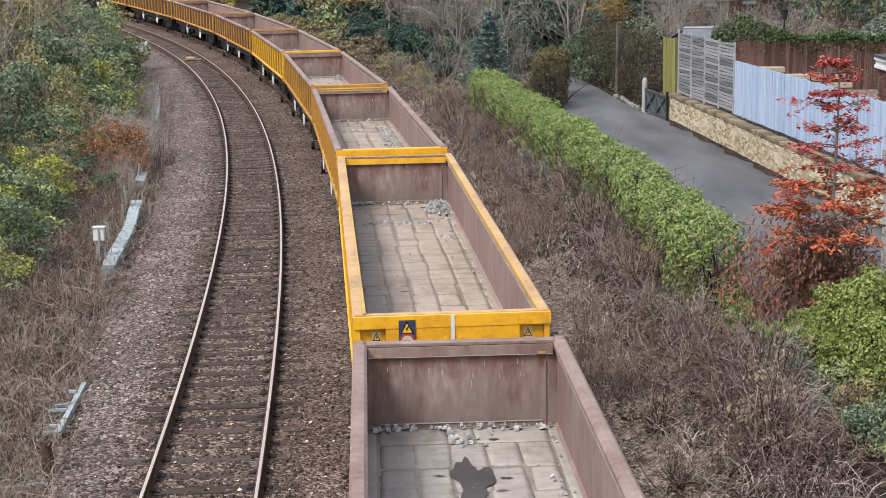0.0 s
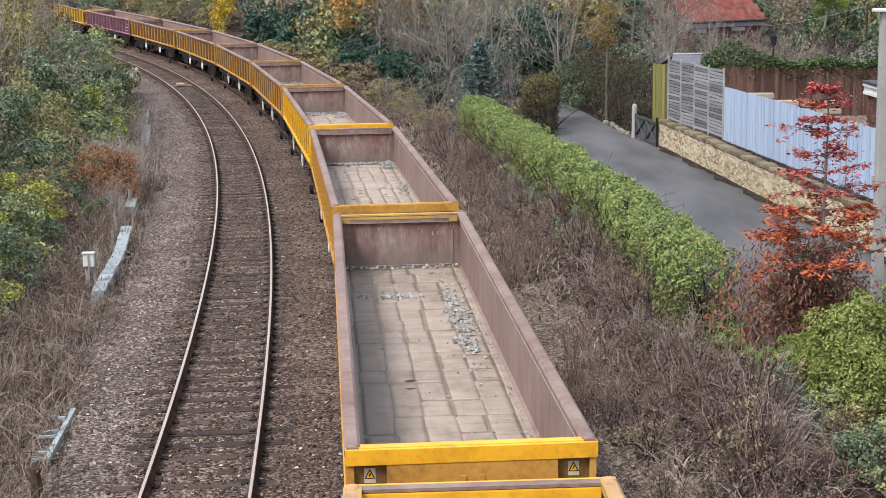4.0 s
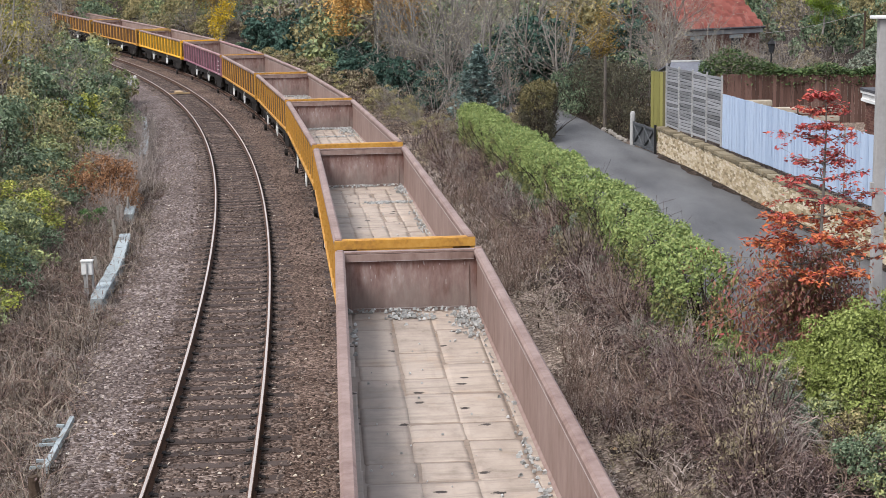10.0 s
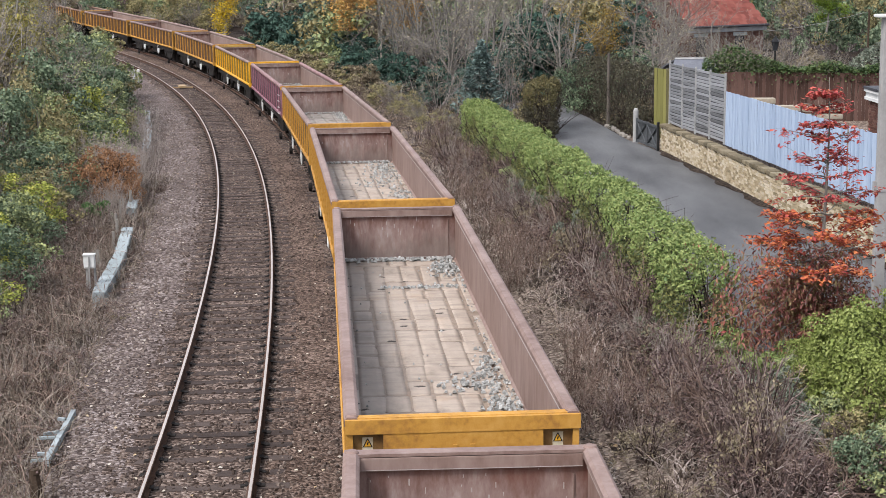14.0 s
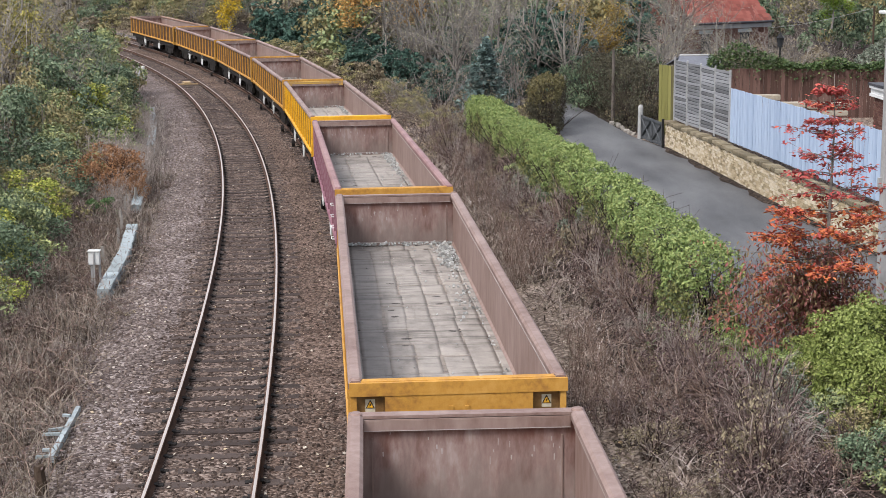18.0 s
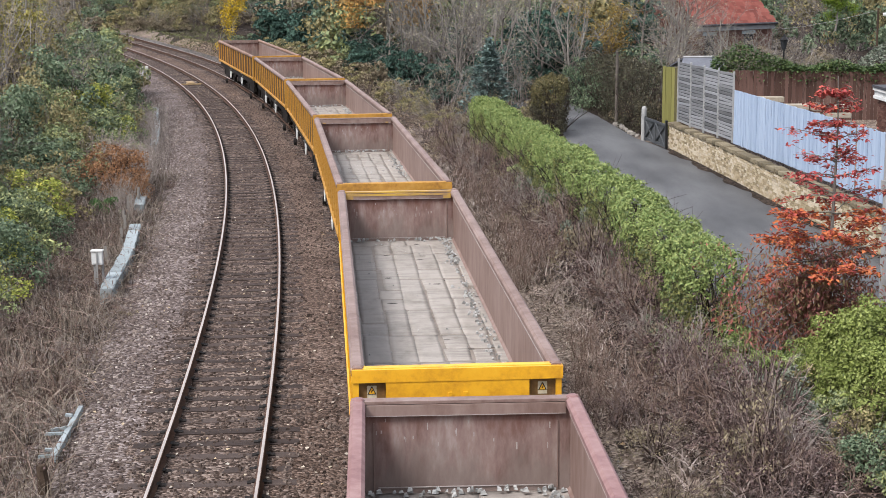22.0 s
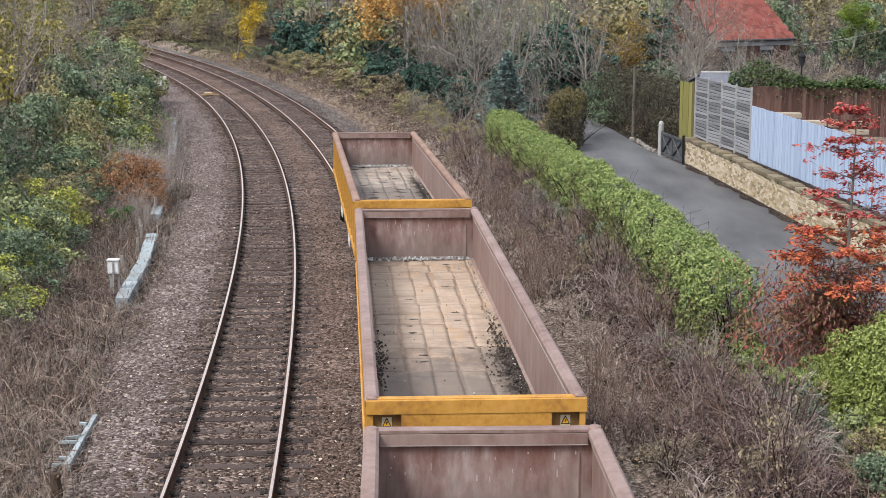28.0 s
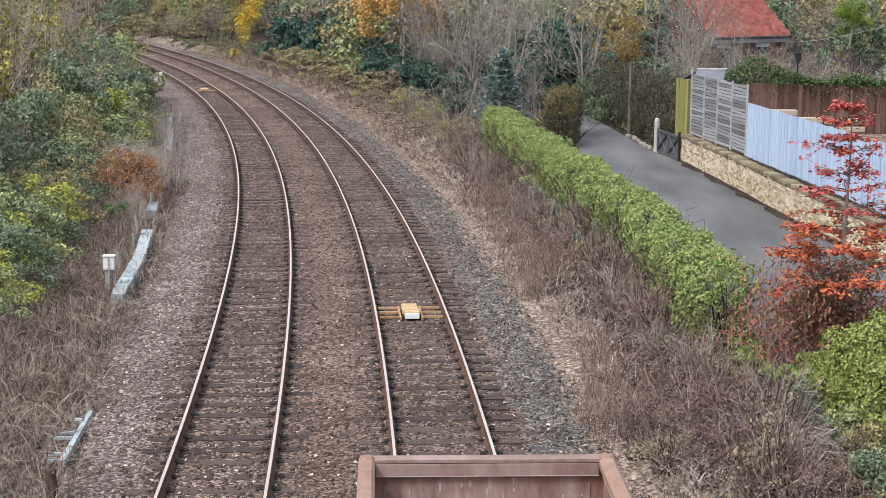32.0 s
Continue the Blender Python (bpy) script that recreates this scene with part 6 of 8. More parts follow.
BRACKEN = leaf_material("rusty_bracken", [(0.121, 0.0607, 0.0324), (0.216, 0.112, 0.0567), (0.311, 0.176, 0.0945)])
SPRUCE = leaf_material("conifer_needles", [(0.0182, 0.0391, 0.0323), (0.0388, 0.0736, 0.0571), (0.0685, 0.116, 0.0868)])
BLUE_SPRUCE = leaf_material("blue_conifer_needles", [(0.0504, 0.0756, 0.0706), (0.101, 0.143, 0.131), (0.168, 0.227, 0.205)])
LIME_LEAF = leaf_material("lime_green_leaf", [(0.0576, 0.0896, 0.0128), (0.115, 0.173, 0.0192), (0.166, 0.23, 0.032)])
BARK = material("grey_bark", [(0.0756, 0.0664, 0.0576), (0.15, 0.135, 0.119), (0.26, 0.24, 0.215)], grain=12, rough=0.9, stretch=(1, 1, 0.3))
TWIG = material("bare_twigs", [(0.068, 0.059, 0.053), (0.158, 0.142, 0.128), (0.307, 0.276, 0.25)], by="island", grain=8, rough=0.9)
DARK_TWIG = material("dark_twigs", [(0.0134, 0.0096, 0.00765), (0.0336, 0.0254, 0.0206), (0.0672, 0.0528, 0.0432)], by="island", grain=8, rough=0.9)
CANE = material("dead_bramble_canes", [(0.014, 0.009, 0.008), (0.05, 0.034, 0.03), (0.13, 0.097, 0.085), (0.37, 0.305, 0.27)], by="island", grain=8, rough=0.9)
DEAD_LEAF = material("withered_leaves", [(0.0128, 0.00703, 0.00687), (0.0426, 0.0267, 0.0252), (0.0935, 0.0646, 0.0611), (0.163, 0.118, 0.107), (0.0853, 0.047, 0.0285)], by="island", grain=8, rough=0.9)
STRAW = material("dry_grass", [(0.029, 0.0203, 0.015), (0.0839, 0.0647, 0.049), (0.156, 0.128, 0.101), (0.243, 0.208, 0.174)], by="island", grain=8, rough=0.9)
MEADOW = material("rough_meadow", [(0.0512, 0.0576, 0.0224), (0.0896, 0.096, 0.0384), (0.128, 0.115, 0.0576)], by="island", grain=8, rough=0.9)
MAUVE_STRAW = material("mauve_dead_grass", [(0.055, 0.0407, 0.0363), (0.154, 0.121, 0.108), (0.275, 0.228, 0.205), (0.418, 0.363, 0.33)], by="island", grain=8, rough=0.9)
GREY_STRAW = material("grey_dead_stems", [(0.0539, 0.0408, 0.0354), (0.115, 0.0925, 0.0808), (0.216, 0.185, 0.166)], by="island", grain=8, rough=0.9)


def grow(r, starts, dirs, lengths, radii, k=5, wander=0.25, rise=0.0):
    """Bent rods from starts: (n, k, 3) paths and (n, k) radii."""
    n = len(starts)
    p = np.zeros((n, k, 3))
    p[:, 0] = starts
    d = dirs / np.linalg.norm(dirs, axis=1, keepdims=True)
    for i in range(1, k):
        d = d + r.normal(size=(n, 3)) * wander + np.array([0, 0, rise])
        d /= np.linalg.norm(d, axis=1, keepdims=True)
        p[:, i] = p[:, i - 1] + d * (lengths / (k - 1))[:, None]
    return p, radii[:, None] * np.linspace(1, 0.35, k)[None]


def fork(r, paths, radii, per, ratio, spread, lo=0.35):
    """Where the next branches leave their parents."""
    n, k = paths.shape[:2]
    idx = np.repeat(np.arange(n), per)
    t = r.uniform(lo, 1.0, len(idx)) * (k - 1.001)
    j = t.astype(int)
    f = (t - j)[:, None]
    s = paths[idx, j] * (1 - f) + paths[idx, j + 1] * f
    d = paths[idx, j + 1] - paths[idx, j]
    seg = np.linalg.norm(d, axis=1, keepdims=True)
    L = seg[:, 0] * (k - 1)
    d = d / (seg + 1e-9) + r.normal(size=d.shape) * spread
    return s, d, L * ratio * r.uniform(0.6, 1.2, len(idx)), radii[idx, j] * 0.55


def skeleton_of(seed, height, trunks=1, lean=0.1, levels=((7, 0.55, 0.7), (6, 0.5, 0.6), (5, 0.5, 0.6)), r0=0.14, rise=0.05, lo=0.35, wander=0.14):
    """Limbs of a tree: thick ones, fine ones, and the tips."""
    r = np.random.default_rng(seed)
    st = np.stack([r.normal(0, 0.12 * (trunks > 1), trunks), r.normal(0, 0.12 * (trunks > 1), trunks), np.zeros(trunks)], 1)
    dr = np.stack([r.normal(0, lean, trunks), r.normal(0, lean, trunks), np.ones(trunks)], 1)
    p, q = grow(r, st, dr, height * r.uniform(0.75, 1.0, trunks), np.full(trunks, r0), 7, wander * 0.6, 0.05)
    out = [(p, q)]
    for per, ratio, spread in levels:
        s, d, L, rad = fork(r, p, q, per, ratio, spread, lo)
        p, q = grow(r, s, d, L, rad, 4 if len(s) < 200 else 3, wander, rise)
        out.append((p, np.maximum(q, 0.004)))
    return out, r


def tree_parts(seed, height, bark, twig, leaf=None, n_leaf=0, size=0.09, spread=0.25, sides=(7, 5, 3, 3, 3), clear=0.0, **kw):
    sk, r = skeleton_of(seed, height, **kw)
    thick = merged(*[tubes(p, q, s) for (p, q), s in zip(sk[:2], sides)])
    fine = merged(*[tubes(p, q, 3) for p, q in sk[2:]])
    me = {"trunk": mesh_of("trunk", *thick, bark, True), "twig_spray": mesh_of("twig_spray", *fine, twig)}
    if n_leaf:
        tips = sk[-1][0].reshape(-1, 3)
        c = tips[r.integers(0, len(tips), n_leaf)] + r.normal(0, spread, (n_leaf, 3))
        me["crown"] = mesh_of("crown", *leaves(c[c[:, 2] > clear], size, 0.2, 0.6, r), leaf)
    return me


def shrub_parts(seed, R, Hh, n_leaf, size, leaf, stem, clumps=34, n_stems=7, tuft=0.2, flat=0.25, low=0.12, wood=0.72, forks=(5, 2), droop=0.0, face=1.3):
    """A bush: stems, and leaves in clumps over an uneven, gappy dome."""
    r = np.random.default_rng(seed)
    st = r.normal(0, 0.15 * R, (n_stems, 3)) * (1, 1, 0)
    dr = np.stack([r.normal(0, 0.5, n_stems), r.normal(0, 0.5, n_stems), np.ones(n_stems)], 1)
    p, q = grow(r, st, dr, np.full(n_stems, Hh * wood), np.full(n_stems, 0.022), 5, 0.2)
    s, d, L, rad = fork(r, p, q, forks[0], 0.4, 0.6)
    p2, q2 = grow(r, s, d, L, rad, 3, 0.25)
    s, d, L, rad = fork(r, p2, q2, forks[1], 0.5, 0.6)
    p3, q3 = grow(r, s, d, L, rad, 2, 0.2)
    me = {"stemwork": mesh_of("stems", *merged(tubes(p, q, 3), tubes(p2, np.maximum(q2, 0.0035), 3), tubes(p3, np.maximum(q3, 0.0025), 3)), stem)}
    u = r.normal(size=(clumps, 3))
    u /= np.linalg.norm(u, axis=1, keepdims=True)
    u[:, 2] = np.abs(u[:, 2])
    rad = r.uniform(0.55, 1.0, clumps)[:, None]
    cc = u * rad * (R, R, Hh * 0.85) + (0, 0, Hh * low)
    cs = r.uniform(0.13, 0.3, clumps) * R
    pick = r.choice(clumps, n_leaf, p=cs ** 2 / (cs ** 2).sum())
    e = r.normal(size=(n_leaf, 3)) + u[pick] * 0.7 + (0, 0, 0.35)
    e /= np.linalg.norm(e, axis=1, keepdims=True)
    c = cc[pick] + e * (cs[pick] * r.uniform(0.6, 1.15, n_leaf))[:, None] * (1, 1, 0.8)
    c[:, 2] = np.maximum(c[:, 2], 0.03)
    me["foliage"] = mesh_of("foliage", *leaves(c, size, flat, 0.6, r, droop, e, face), leaf)
    return me


def conifer_parts(seed, height, R, n, leaf):
    r = np.random.default_rng(seed)
    t = r.random(n) ** 0.75
    whorl = np.round(t * 14) / 14 + r.normal(0, 0.012, n)
    z = height * np.clip(0.06 + 0.92 * (1 - whorl), 0.02, 0.99)
    arms = r.integers(0, 11, n)
    a = arms * 0.571 + np.round(t * 14) * 1.3 + r.normal(0, 0.16, n)
    f = r.random(n) ** 0.6
    rad = R * np.clip(whorl, 0.03, 1) ** 0.85 * f * (0.8 + 0.35 * np.sin(arms * 2.1 + np.round(t * 14)))
    c = np.stack([rad * np.cos(a), rad * np.sin(a), z - 0.22 * rad], 1) + r.normal(0, 0.05, (n, 3))
    trunk = tubes([[(0, 0, 0), (0, 0, height * 0.5), (0, 0, height * 0.97)]], [[0.12, 0.07, 0.01]], 6)
    return {"trunk": mesh_of("trunk", *trunk, BARK), "crown": mesh_of("crown", *leaves(c, 0.17, 0.3, 0.4, r, 0.35), leaf)}


def plant(name, label, category, parts, x, y, rz=0.0, s=1.0, z=None, group="", sz=1.0):
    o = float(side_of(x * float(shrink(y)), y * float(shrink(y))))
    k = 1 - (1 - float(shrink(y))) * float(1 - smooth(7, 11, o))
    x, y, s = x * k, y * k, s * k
    z = float(ground_z(np.array(x), np.array(y))) - 0.03 if z is None else z
    ob = thing(name, label, category, group, m=at(x, y, z, rz, s=s) @ Matrix.Diagonal((1, 1, sz, 1)))
    for k, me in parts.items():
        part(k, me, ob, kind="stuff" if name == "dead_stalks" else "")
    return ob


# ---- clipped hedge along the lane
def box_hedge(name, label, line, width, height, n, size, leaf, stem, r, wild=0.07, base=0.0, under=None, tuft=0.2):
    """A hedge of leafy tufts over its top, sides and ends; under: darker leaves that paint shade, and ivy, low on its
    sides.
    """
    p = np.asarray(line, float)
    d = np.concatenate([[0], np.cumsum(np.linalg.norm(np.diff(p, axis=0), axis=1))])

    def place(s, o):
        j = np.clip(np.searchsorted(d, s, side="right") - 1, 0, len(p) - 2)
        g = p[j + 1] - p[j]
        g = g / np.linalg.norm(g, axis=1, keepdims=True)
        f = ((s - d[j]) / (d[j + 1] - d[j]))[:, None]
        q = p[j] * (1 - f) + p[j + 1] * f
        return q[:, 0] + g[:, 1] * o, q[:, 1] - g[:, 0] * o, g

    # centres of the tufts: top, two sides, two ends
    area = np.array([d[-1] * width, d[-1] * height, d[-1] * height * 0.45, width * height, width * height])
    m = int(area.sum() / (tuft * 1.35) ** 2)
    face = r.choice(5, m, p=area / area.sum())
    a, b = r.random(m), r.random(m)
    s = np.where(face == 3, 0.0, np.where(face == 4, d[-1], a * d[-1]))
    wob = 0.1 * np.sin(s * 2.1) + 0.07 * np.sin(s * 4.7 + 1)
    h = height * (1 + 0.025 * np.sin(s * 0.9)) + 0.4 * wob
    o = np.select([face == 0, face == 1, face == 2], [width * b, 0.0 - wob, width + wob], width * a)
    z = np.where(face == 0, h, h * b ** 0.85)
    z = z - np.where(z > h * 0.88, 0.14 * np.exp(-(np.minimum(np.abs(o), np.abs(width - o)) / 0.14) ** 2), 0)
    rad = tuft * r.uniform(0.6, 1.3, m)
    cut_in = 0.4 * rad
    x, y, g = place(s, np.clip(o, cut_in, width - cut_in) + r.normal(0, wild, m))
    out = np.stack([np.select([face == 1, face == 2, face == 3, face == 4], [-g[:, 1], g[:, 1], -g[:, 0], g[:, 0]], 0.0),
                    np.select([face == 1, face == 2, face == 3, face == 4], [g[:, 0], -g[:, 0], -g[:, 1], g[:, 1]], 0.0), np.where(face == 0, 1.0, 0.25)], 1)
    cc = np.stack([x, y, base + np.maximum(z - 0.4 * rad, 0.08) + r.normal(0, wild * 0.6, m)], 1)
    # Shade low on the sides is put in as darker leaves.
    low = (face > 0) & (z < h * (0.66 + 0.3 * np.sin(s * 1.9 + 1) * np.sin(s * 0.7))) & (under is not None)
    ob = thing(name, label, "hedge")
    for nm, use, mat, words in (("foliage", ~low, leaf, ""), ("lower_growth", low, under, "darker leaves painting the shade low on the hedge, with ivy")):
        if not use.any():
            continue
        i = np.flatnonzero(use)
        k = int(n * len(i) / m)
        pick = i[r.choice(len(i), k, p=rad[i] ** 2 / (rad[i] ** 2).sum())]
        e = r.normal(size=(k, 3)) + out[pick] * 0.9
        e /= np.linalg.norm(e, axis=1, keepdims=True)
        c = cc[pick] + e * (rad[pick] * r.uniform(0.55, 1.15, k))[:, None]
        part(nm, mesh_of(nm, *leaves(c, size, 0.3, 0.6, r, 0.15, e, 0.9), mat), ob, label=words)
    m = int(d[-1] * 7)
    s2 = r.random(m) * d[-1]
    st = np.stack([np.interp(s2, d, p[:, 0]) + r.uniform(0.2, 0.8, m) * width, np.interp(s2, d, p[:, 1]), np.full(m, base - 0.1)], 1)
    pp, qq = grow(r, st, np.stack([r.normal(0, 0.25, m), r.normal(0, 0.25, m), np.ones(m)], 1), np.full(m, height * 0.95), np.full(m, 0.022), 5, 0.15)
    s3, d3, L3, r3 = fork(r, pp, qq, 7, 0.35, 0.7, 0.1)
    p3, q3 = grow(r, s3, d3, L3, r3, 3, 0.2)
    part("stemwork", mesh_of("stems", *merged(tubes(pp, qq, 4), tubes(p3, np.maximum(q3, 0.004), 3)), stem), ob)
    return ob


hl = np.stack([HEDGE_X, HEDGE_Y], 1)[1:-1]
hl = np.concatenate([[(4.5, 27.7)], hl[1:], [(1.55, 61.6)]])
box_hedge("clipped_hedge", "long clipped bright green privet hedge beside the lane", hl, 1.0, 1.87, 112000, 0.068, HEDGE_LEAF, DARK_TWIG, np.random.default_rng(3), 0.05, 0.1, HEDGE_SHADE, 0.14)
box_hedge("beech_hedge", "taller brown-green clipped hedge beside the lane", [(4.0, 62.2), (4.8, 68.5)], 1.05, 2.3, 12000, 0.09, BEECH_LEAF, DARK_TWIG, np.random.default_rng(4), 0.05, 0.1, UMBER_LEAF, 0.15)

box_hedge("overgrown_hedge", "tall dark overgrown hedge of brown twigs beside the lane", [(8.45, 61.9), (8.1, 66.0), (7.75, 71.0), (7.3, 76.0)], 1.3, 2.7, 17000, 0.09, UMBER_LEAF, DARK_TWIG, np.random.default_rng(5), 0.12, 0.1, None, 0.3)

# ---- brambles, dead stems and grass
EDGE_Y0, EDGE_X0 = (19, 34, 43, 55), (-7.0, -7.6, -8.6, -9.9)


def scatter(r, n, y_rng, lo, hi, power=1.0):
    """Places between two plan lines given as x over y."""
    y = y_rng[0] + (y_rng[1] - y_rng[0]) * r.random(n) ** power
    a, b = lo(y), hi(y)
    x = a + (b - a) * r.random(n)
    return x, y


edge_right = lambda y: on_line(np.interp(y, LY, S_LINE), 5.6)[:, 0]
hedge_line = lambda y: np.interp(y, HEDGE_Y, HEDGE_X) + 0.25


def thicket(name, label, n_arc, n_leaf, region, seed, canes, leaf, hmax=0.75, reach=1.0, clump=1.0):
    r = np.random.default_rng(seed)
    x, y = region(r, n_arc)
    dens = 0.5 + 0.5 * wave(x, y, 1.1, seed) * wave(x, y, 0.6, seed + 2)
    keep = r.random(n_arc) < (0.05 + 1.35 * dens ** 2.0) * clump
    x, y, dens = x[keep], y[keep], dens[keep]
    n = len(x)
    a = r.uniform(0, 6.28, n)
    L = reach * r.uniform(0.3, 1.3, n)
    h = hmax * r.uniform(0.15, 1.0, n) * (0.3 + 1.05 * dens)
    t = np.linspace(0, 1, 5)[None]
    bend = r.normal(0, 0.25, n)[:, None]
    px = x[:, None] + np.cos(a)[:, None] * L[:, None] * t - np.sin(a)[:, None] * bend * t * t
    py = y[:, None] + np.sin(a)[:, None] * L[:, None] * t + np.cos(a)[:, None] * bend * t * t
    k = r.uniform(1.6, 4.0, n)[:, None]
    pz = h[:, None] * (1 - np.abs(2 * t ** r.uniform(0.5, 1.1, n)[:, None] - 1) ** k) + r.normal(0, 0.02, px.shape)
    pz += ground_z(px, py) - 0.02
    rad = r.uniform(0.0035, 0.011, n)[:, None] * np.linspace(1, 0.45, 5)[None]
    ob = thing(name, label, "brambles", kind="stuff")
    part("cane_tangle", mesh_of("canes", *tubes(np.stack([px, py, pz], -1), rad, 3), canes), ob, kind="stuff")
    i = r.integers(0, n, n_leaf)
    j = r.integers(0, 5, n_leaf)
    c = np.stack([px[i, j], py[i, j], pz[i, j]], 1) + r.normal(0, 0.07, (n_leaf, 3))
    c[:, 2] = np.maximum(c[:, 2], ground_z(c[:, 0], c[:, 1]) + 0.02)
    part("withered_foliage", mesh_of("withered_leaves", *leaves(c, 0.055, 0.3, 0.55, r), leaf), ob, kind="stuff")
    return ob


thicket("bramble_thicket", "tangled dead grey-brown brambles between track and hedge", 4000, 9000, lambda r, n: scatter(r, n, (18.5, 66), lambda y: edge_right(y) + 1.75, hedge_line, 1.35), 11, CANE, DEAD_LEAF, 0.75)
left_a = lambda y: on_line(np.interp(y, LY, S_LINE), -8.5)[:, 0]
left_b = lambda y: on_line(np.interp(y, LY, S_LINE), -3.5)[:, 0]
BROWN_CANE = material("brown_dead_stems", [(0.0382, 0.0238, 0.0187), (0.102, 0.068, 0.0536), (0.196, 0.14, 0.115), (0.297, 0.238, 0.2)], by="island", grain=8, rough=0.9)

thicket("dead_undergrowth", "dead brown undergrowth on the railway bank", 2600, 9000, lambda r, n: scatter(r, n, (17, 75), left_a, left_b, 1.3), 12, GREY_STRAW, DEAD_LEAF, 0.5, 0.9)
bank_edge = lambda y: np.interp(y, (17, 22, 26.3, 31, 44, 52), (-5.1, -5.75, -6.4, -6.95, -8.1, -9.2))
thicket("bank_tangle", "thick tangle of dead brown stems over the bank", 5200, 12000, lambda r, n: scatter(r, n, (17, 50), lambda y: bank_edge(y) - 3.4, lambda y: bank_edge(y) + 0.25, 1.3), 14, BROWN_CANE, DEAD_LEAF, 0.6, 1.0, 1.6)
thicket("fallen_twigs", "dead twigs and stems strewn over the edge of the ballast", 1500, 2600, lambda r, n: scatter(r, n, (17, 60), lambda y: bank_edge(y), lambda y: bank_edge(y) + 1.7, 1.3), 15, BROWN_CANE, DEAD_LEAF, 0.1, 0.55)
thicket("far_brambles", "low brown brambles along the far side of the track", 2600, 16000, lambda r, n: scatter(r, n, (64, 130), lambda y: edge_right(y) + 0.3, lambda y: edge_right(y) + 5.0), 13, CANE, DEAD_LEAF, 0.9, 1.3)


def grass(name, label, n, region, seed, mat, h=0.4, w=0.012, lean=0.5):
    r = np.random.default_rng(seed)
    x, y = region(r, n)
    keep = r.random(n) < 0.35 + 0.8 * (0.5 + 0.5 * wave(x, y, 1.7, seed))
    x, y = x[keep], y[keep]
    n = len(x)
    a = r.uniform(0, 6.28, n)
    hh = h * r.uniform(0.35, 1.2, n)
    d = hh * r.uniform(0.2, 1.6, n) * lean
    z0 = ground_z(x, y) - 0.02
    cx, cy = np.cos(a), np.sin(a)
    b = np.stack([x, y, z0], 1)
    m1 = b + np.stack([cx * d * 0.35, cy * d * 0.35, hh * 0.65], 1)
    m2 = b + np.stack([cx * d, cy * d, hh * 0.95], 1)
    sd = np.stack([-cy, cx, 0 * cx], 1) * (w * r.uniform(0.6, 1.4, n))[:, None]
    v = np.stack([b - sd, b + sd, m1 + sd * 0.8, m1 - sd * 0.8, m2 + sd * 0.15, m2 - sd * 0.15], 1)
    f = np.array([(0, 1, 2, 3), (3, 2, 4, 5)])[None] + (np.arange(n) * 6)[:, None, None]
    return thing(name, label, "grass", kind="stuff", data=mesh_of(name, v, f, mat))


grass("dry_grass", "pale dry grass on the railway bank", 21000, lambda r, n: scatter(r, n, (17, 56), lambda y: bank_edge(y) - 3.2, lambda y: bank_edge(y) + 0.5, 1.5), 21, STRAW, 0.48, 0.008, 1.5)
grass("dead_stems", "grey dead weed stems beside the track", 6000, lambda r, n: scatter(r, n, (20, 95), lambda y: left_b(y) - 1.6, lambda y: left_b(y) + 0.8, 1.2), 22, GREY_STRAW, 0.5, 0.008, 0.3)
grass("straw_grass", "straw-coloured grass by the brambles", 5000, lambda r, n: scatter(r, n, (19, 75), lambda y: edge_right(y) + 0.7, lambda y: edge_right(y) + 1.8, 1.2), 23, STRAW, 0.2, 0.011, 2.2)
grass("mauve_grass", "pale mauve tufts of dead grass among the brambles", 7000, lambda r, n: scatter(r, n, (19, 68), lambda y: edge_right(y) + 1.0, lambda y: edge_right(y) + 3.0, 1.2), 26, MAUVE_STRAW, 0.27, 0.011, 2.0)
grass("tan_grass", "flattened tan grass beyond the brambles", 5000, lambda r, n: scatter(r, n, (70, 125), lambda y: edge_right(y) + 1.4, lambda y: edge_right(y) + 4.5, 1.0), 25, STRAW, 0.22, 0.018, 2.4)
grass("far_bank_grass", "rough grass on the far bank", 16000, lambda r, n: scatter(r, n, (115, 200), lambda y: edge_right(y) + 0.8, lambda y: edge_right(y) + 14), 24, MEADOW, 0.2, 0.03, 2.2)

def stalk_parts(seed, n, R, h, mat):
    """A clump of upright dead stalks with ragged heads."""
    r = np.random.default_rng(seed)
    st = np.stack([r.normal(0, R * 0.5, n), r.normal(0, R * 0.5, n), np.zeros(n)], 1)
    p, q = grow(r, st, np.stack([r.normal(0, 0.22, n), r.normal(0, 0.22, n), np.ones(n)], 1), h * r.uniform(0.5, 1.1, n), np.full(n, 0.008), 4, 0.12)
    s2, d2, L2, r2 = fork(r, p, q, 3, 0.25, 0.6, 0.5)
    p2, q2 = grow(r, s2, d2, L2, r2, 2, 0.2)
    c = p2.reshape(-1, 3)
    c = c[r.integers(0, len(c), n * 9)] + r.normal(0, 0.03, (n * 9, 3))
    return {"stemwork": mesh_of("stemwork", *merged(tubes(p, q, 3), tubes(p2, np.maximum(q2, 0.003), 3)), mat), "foliage": mesh_of("foliage", *leaves(c, 0.045, 0.2, 0.5, r), mat)}


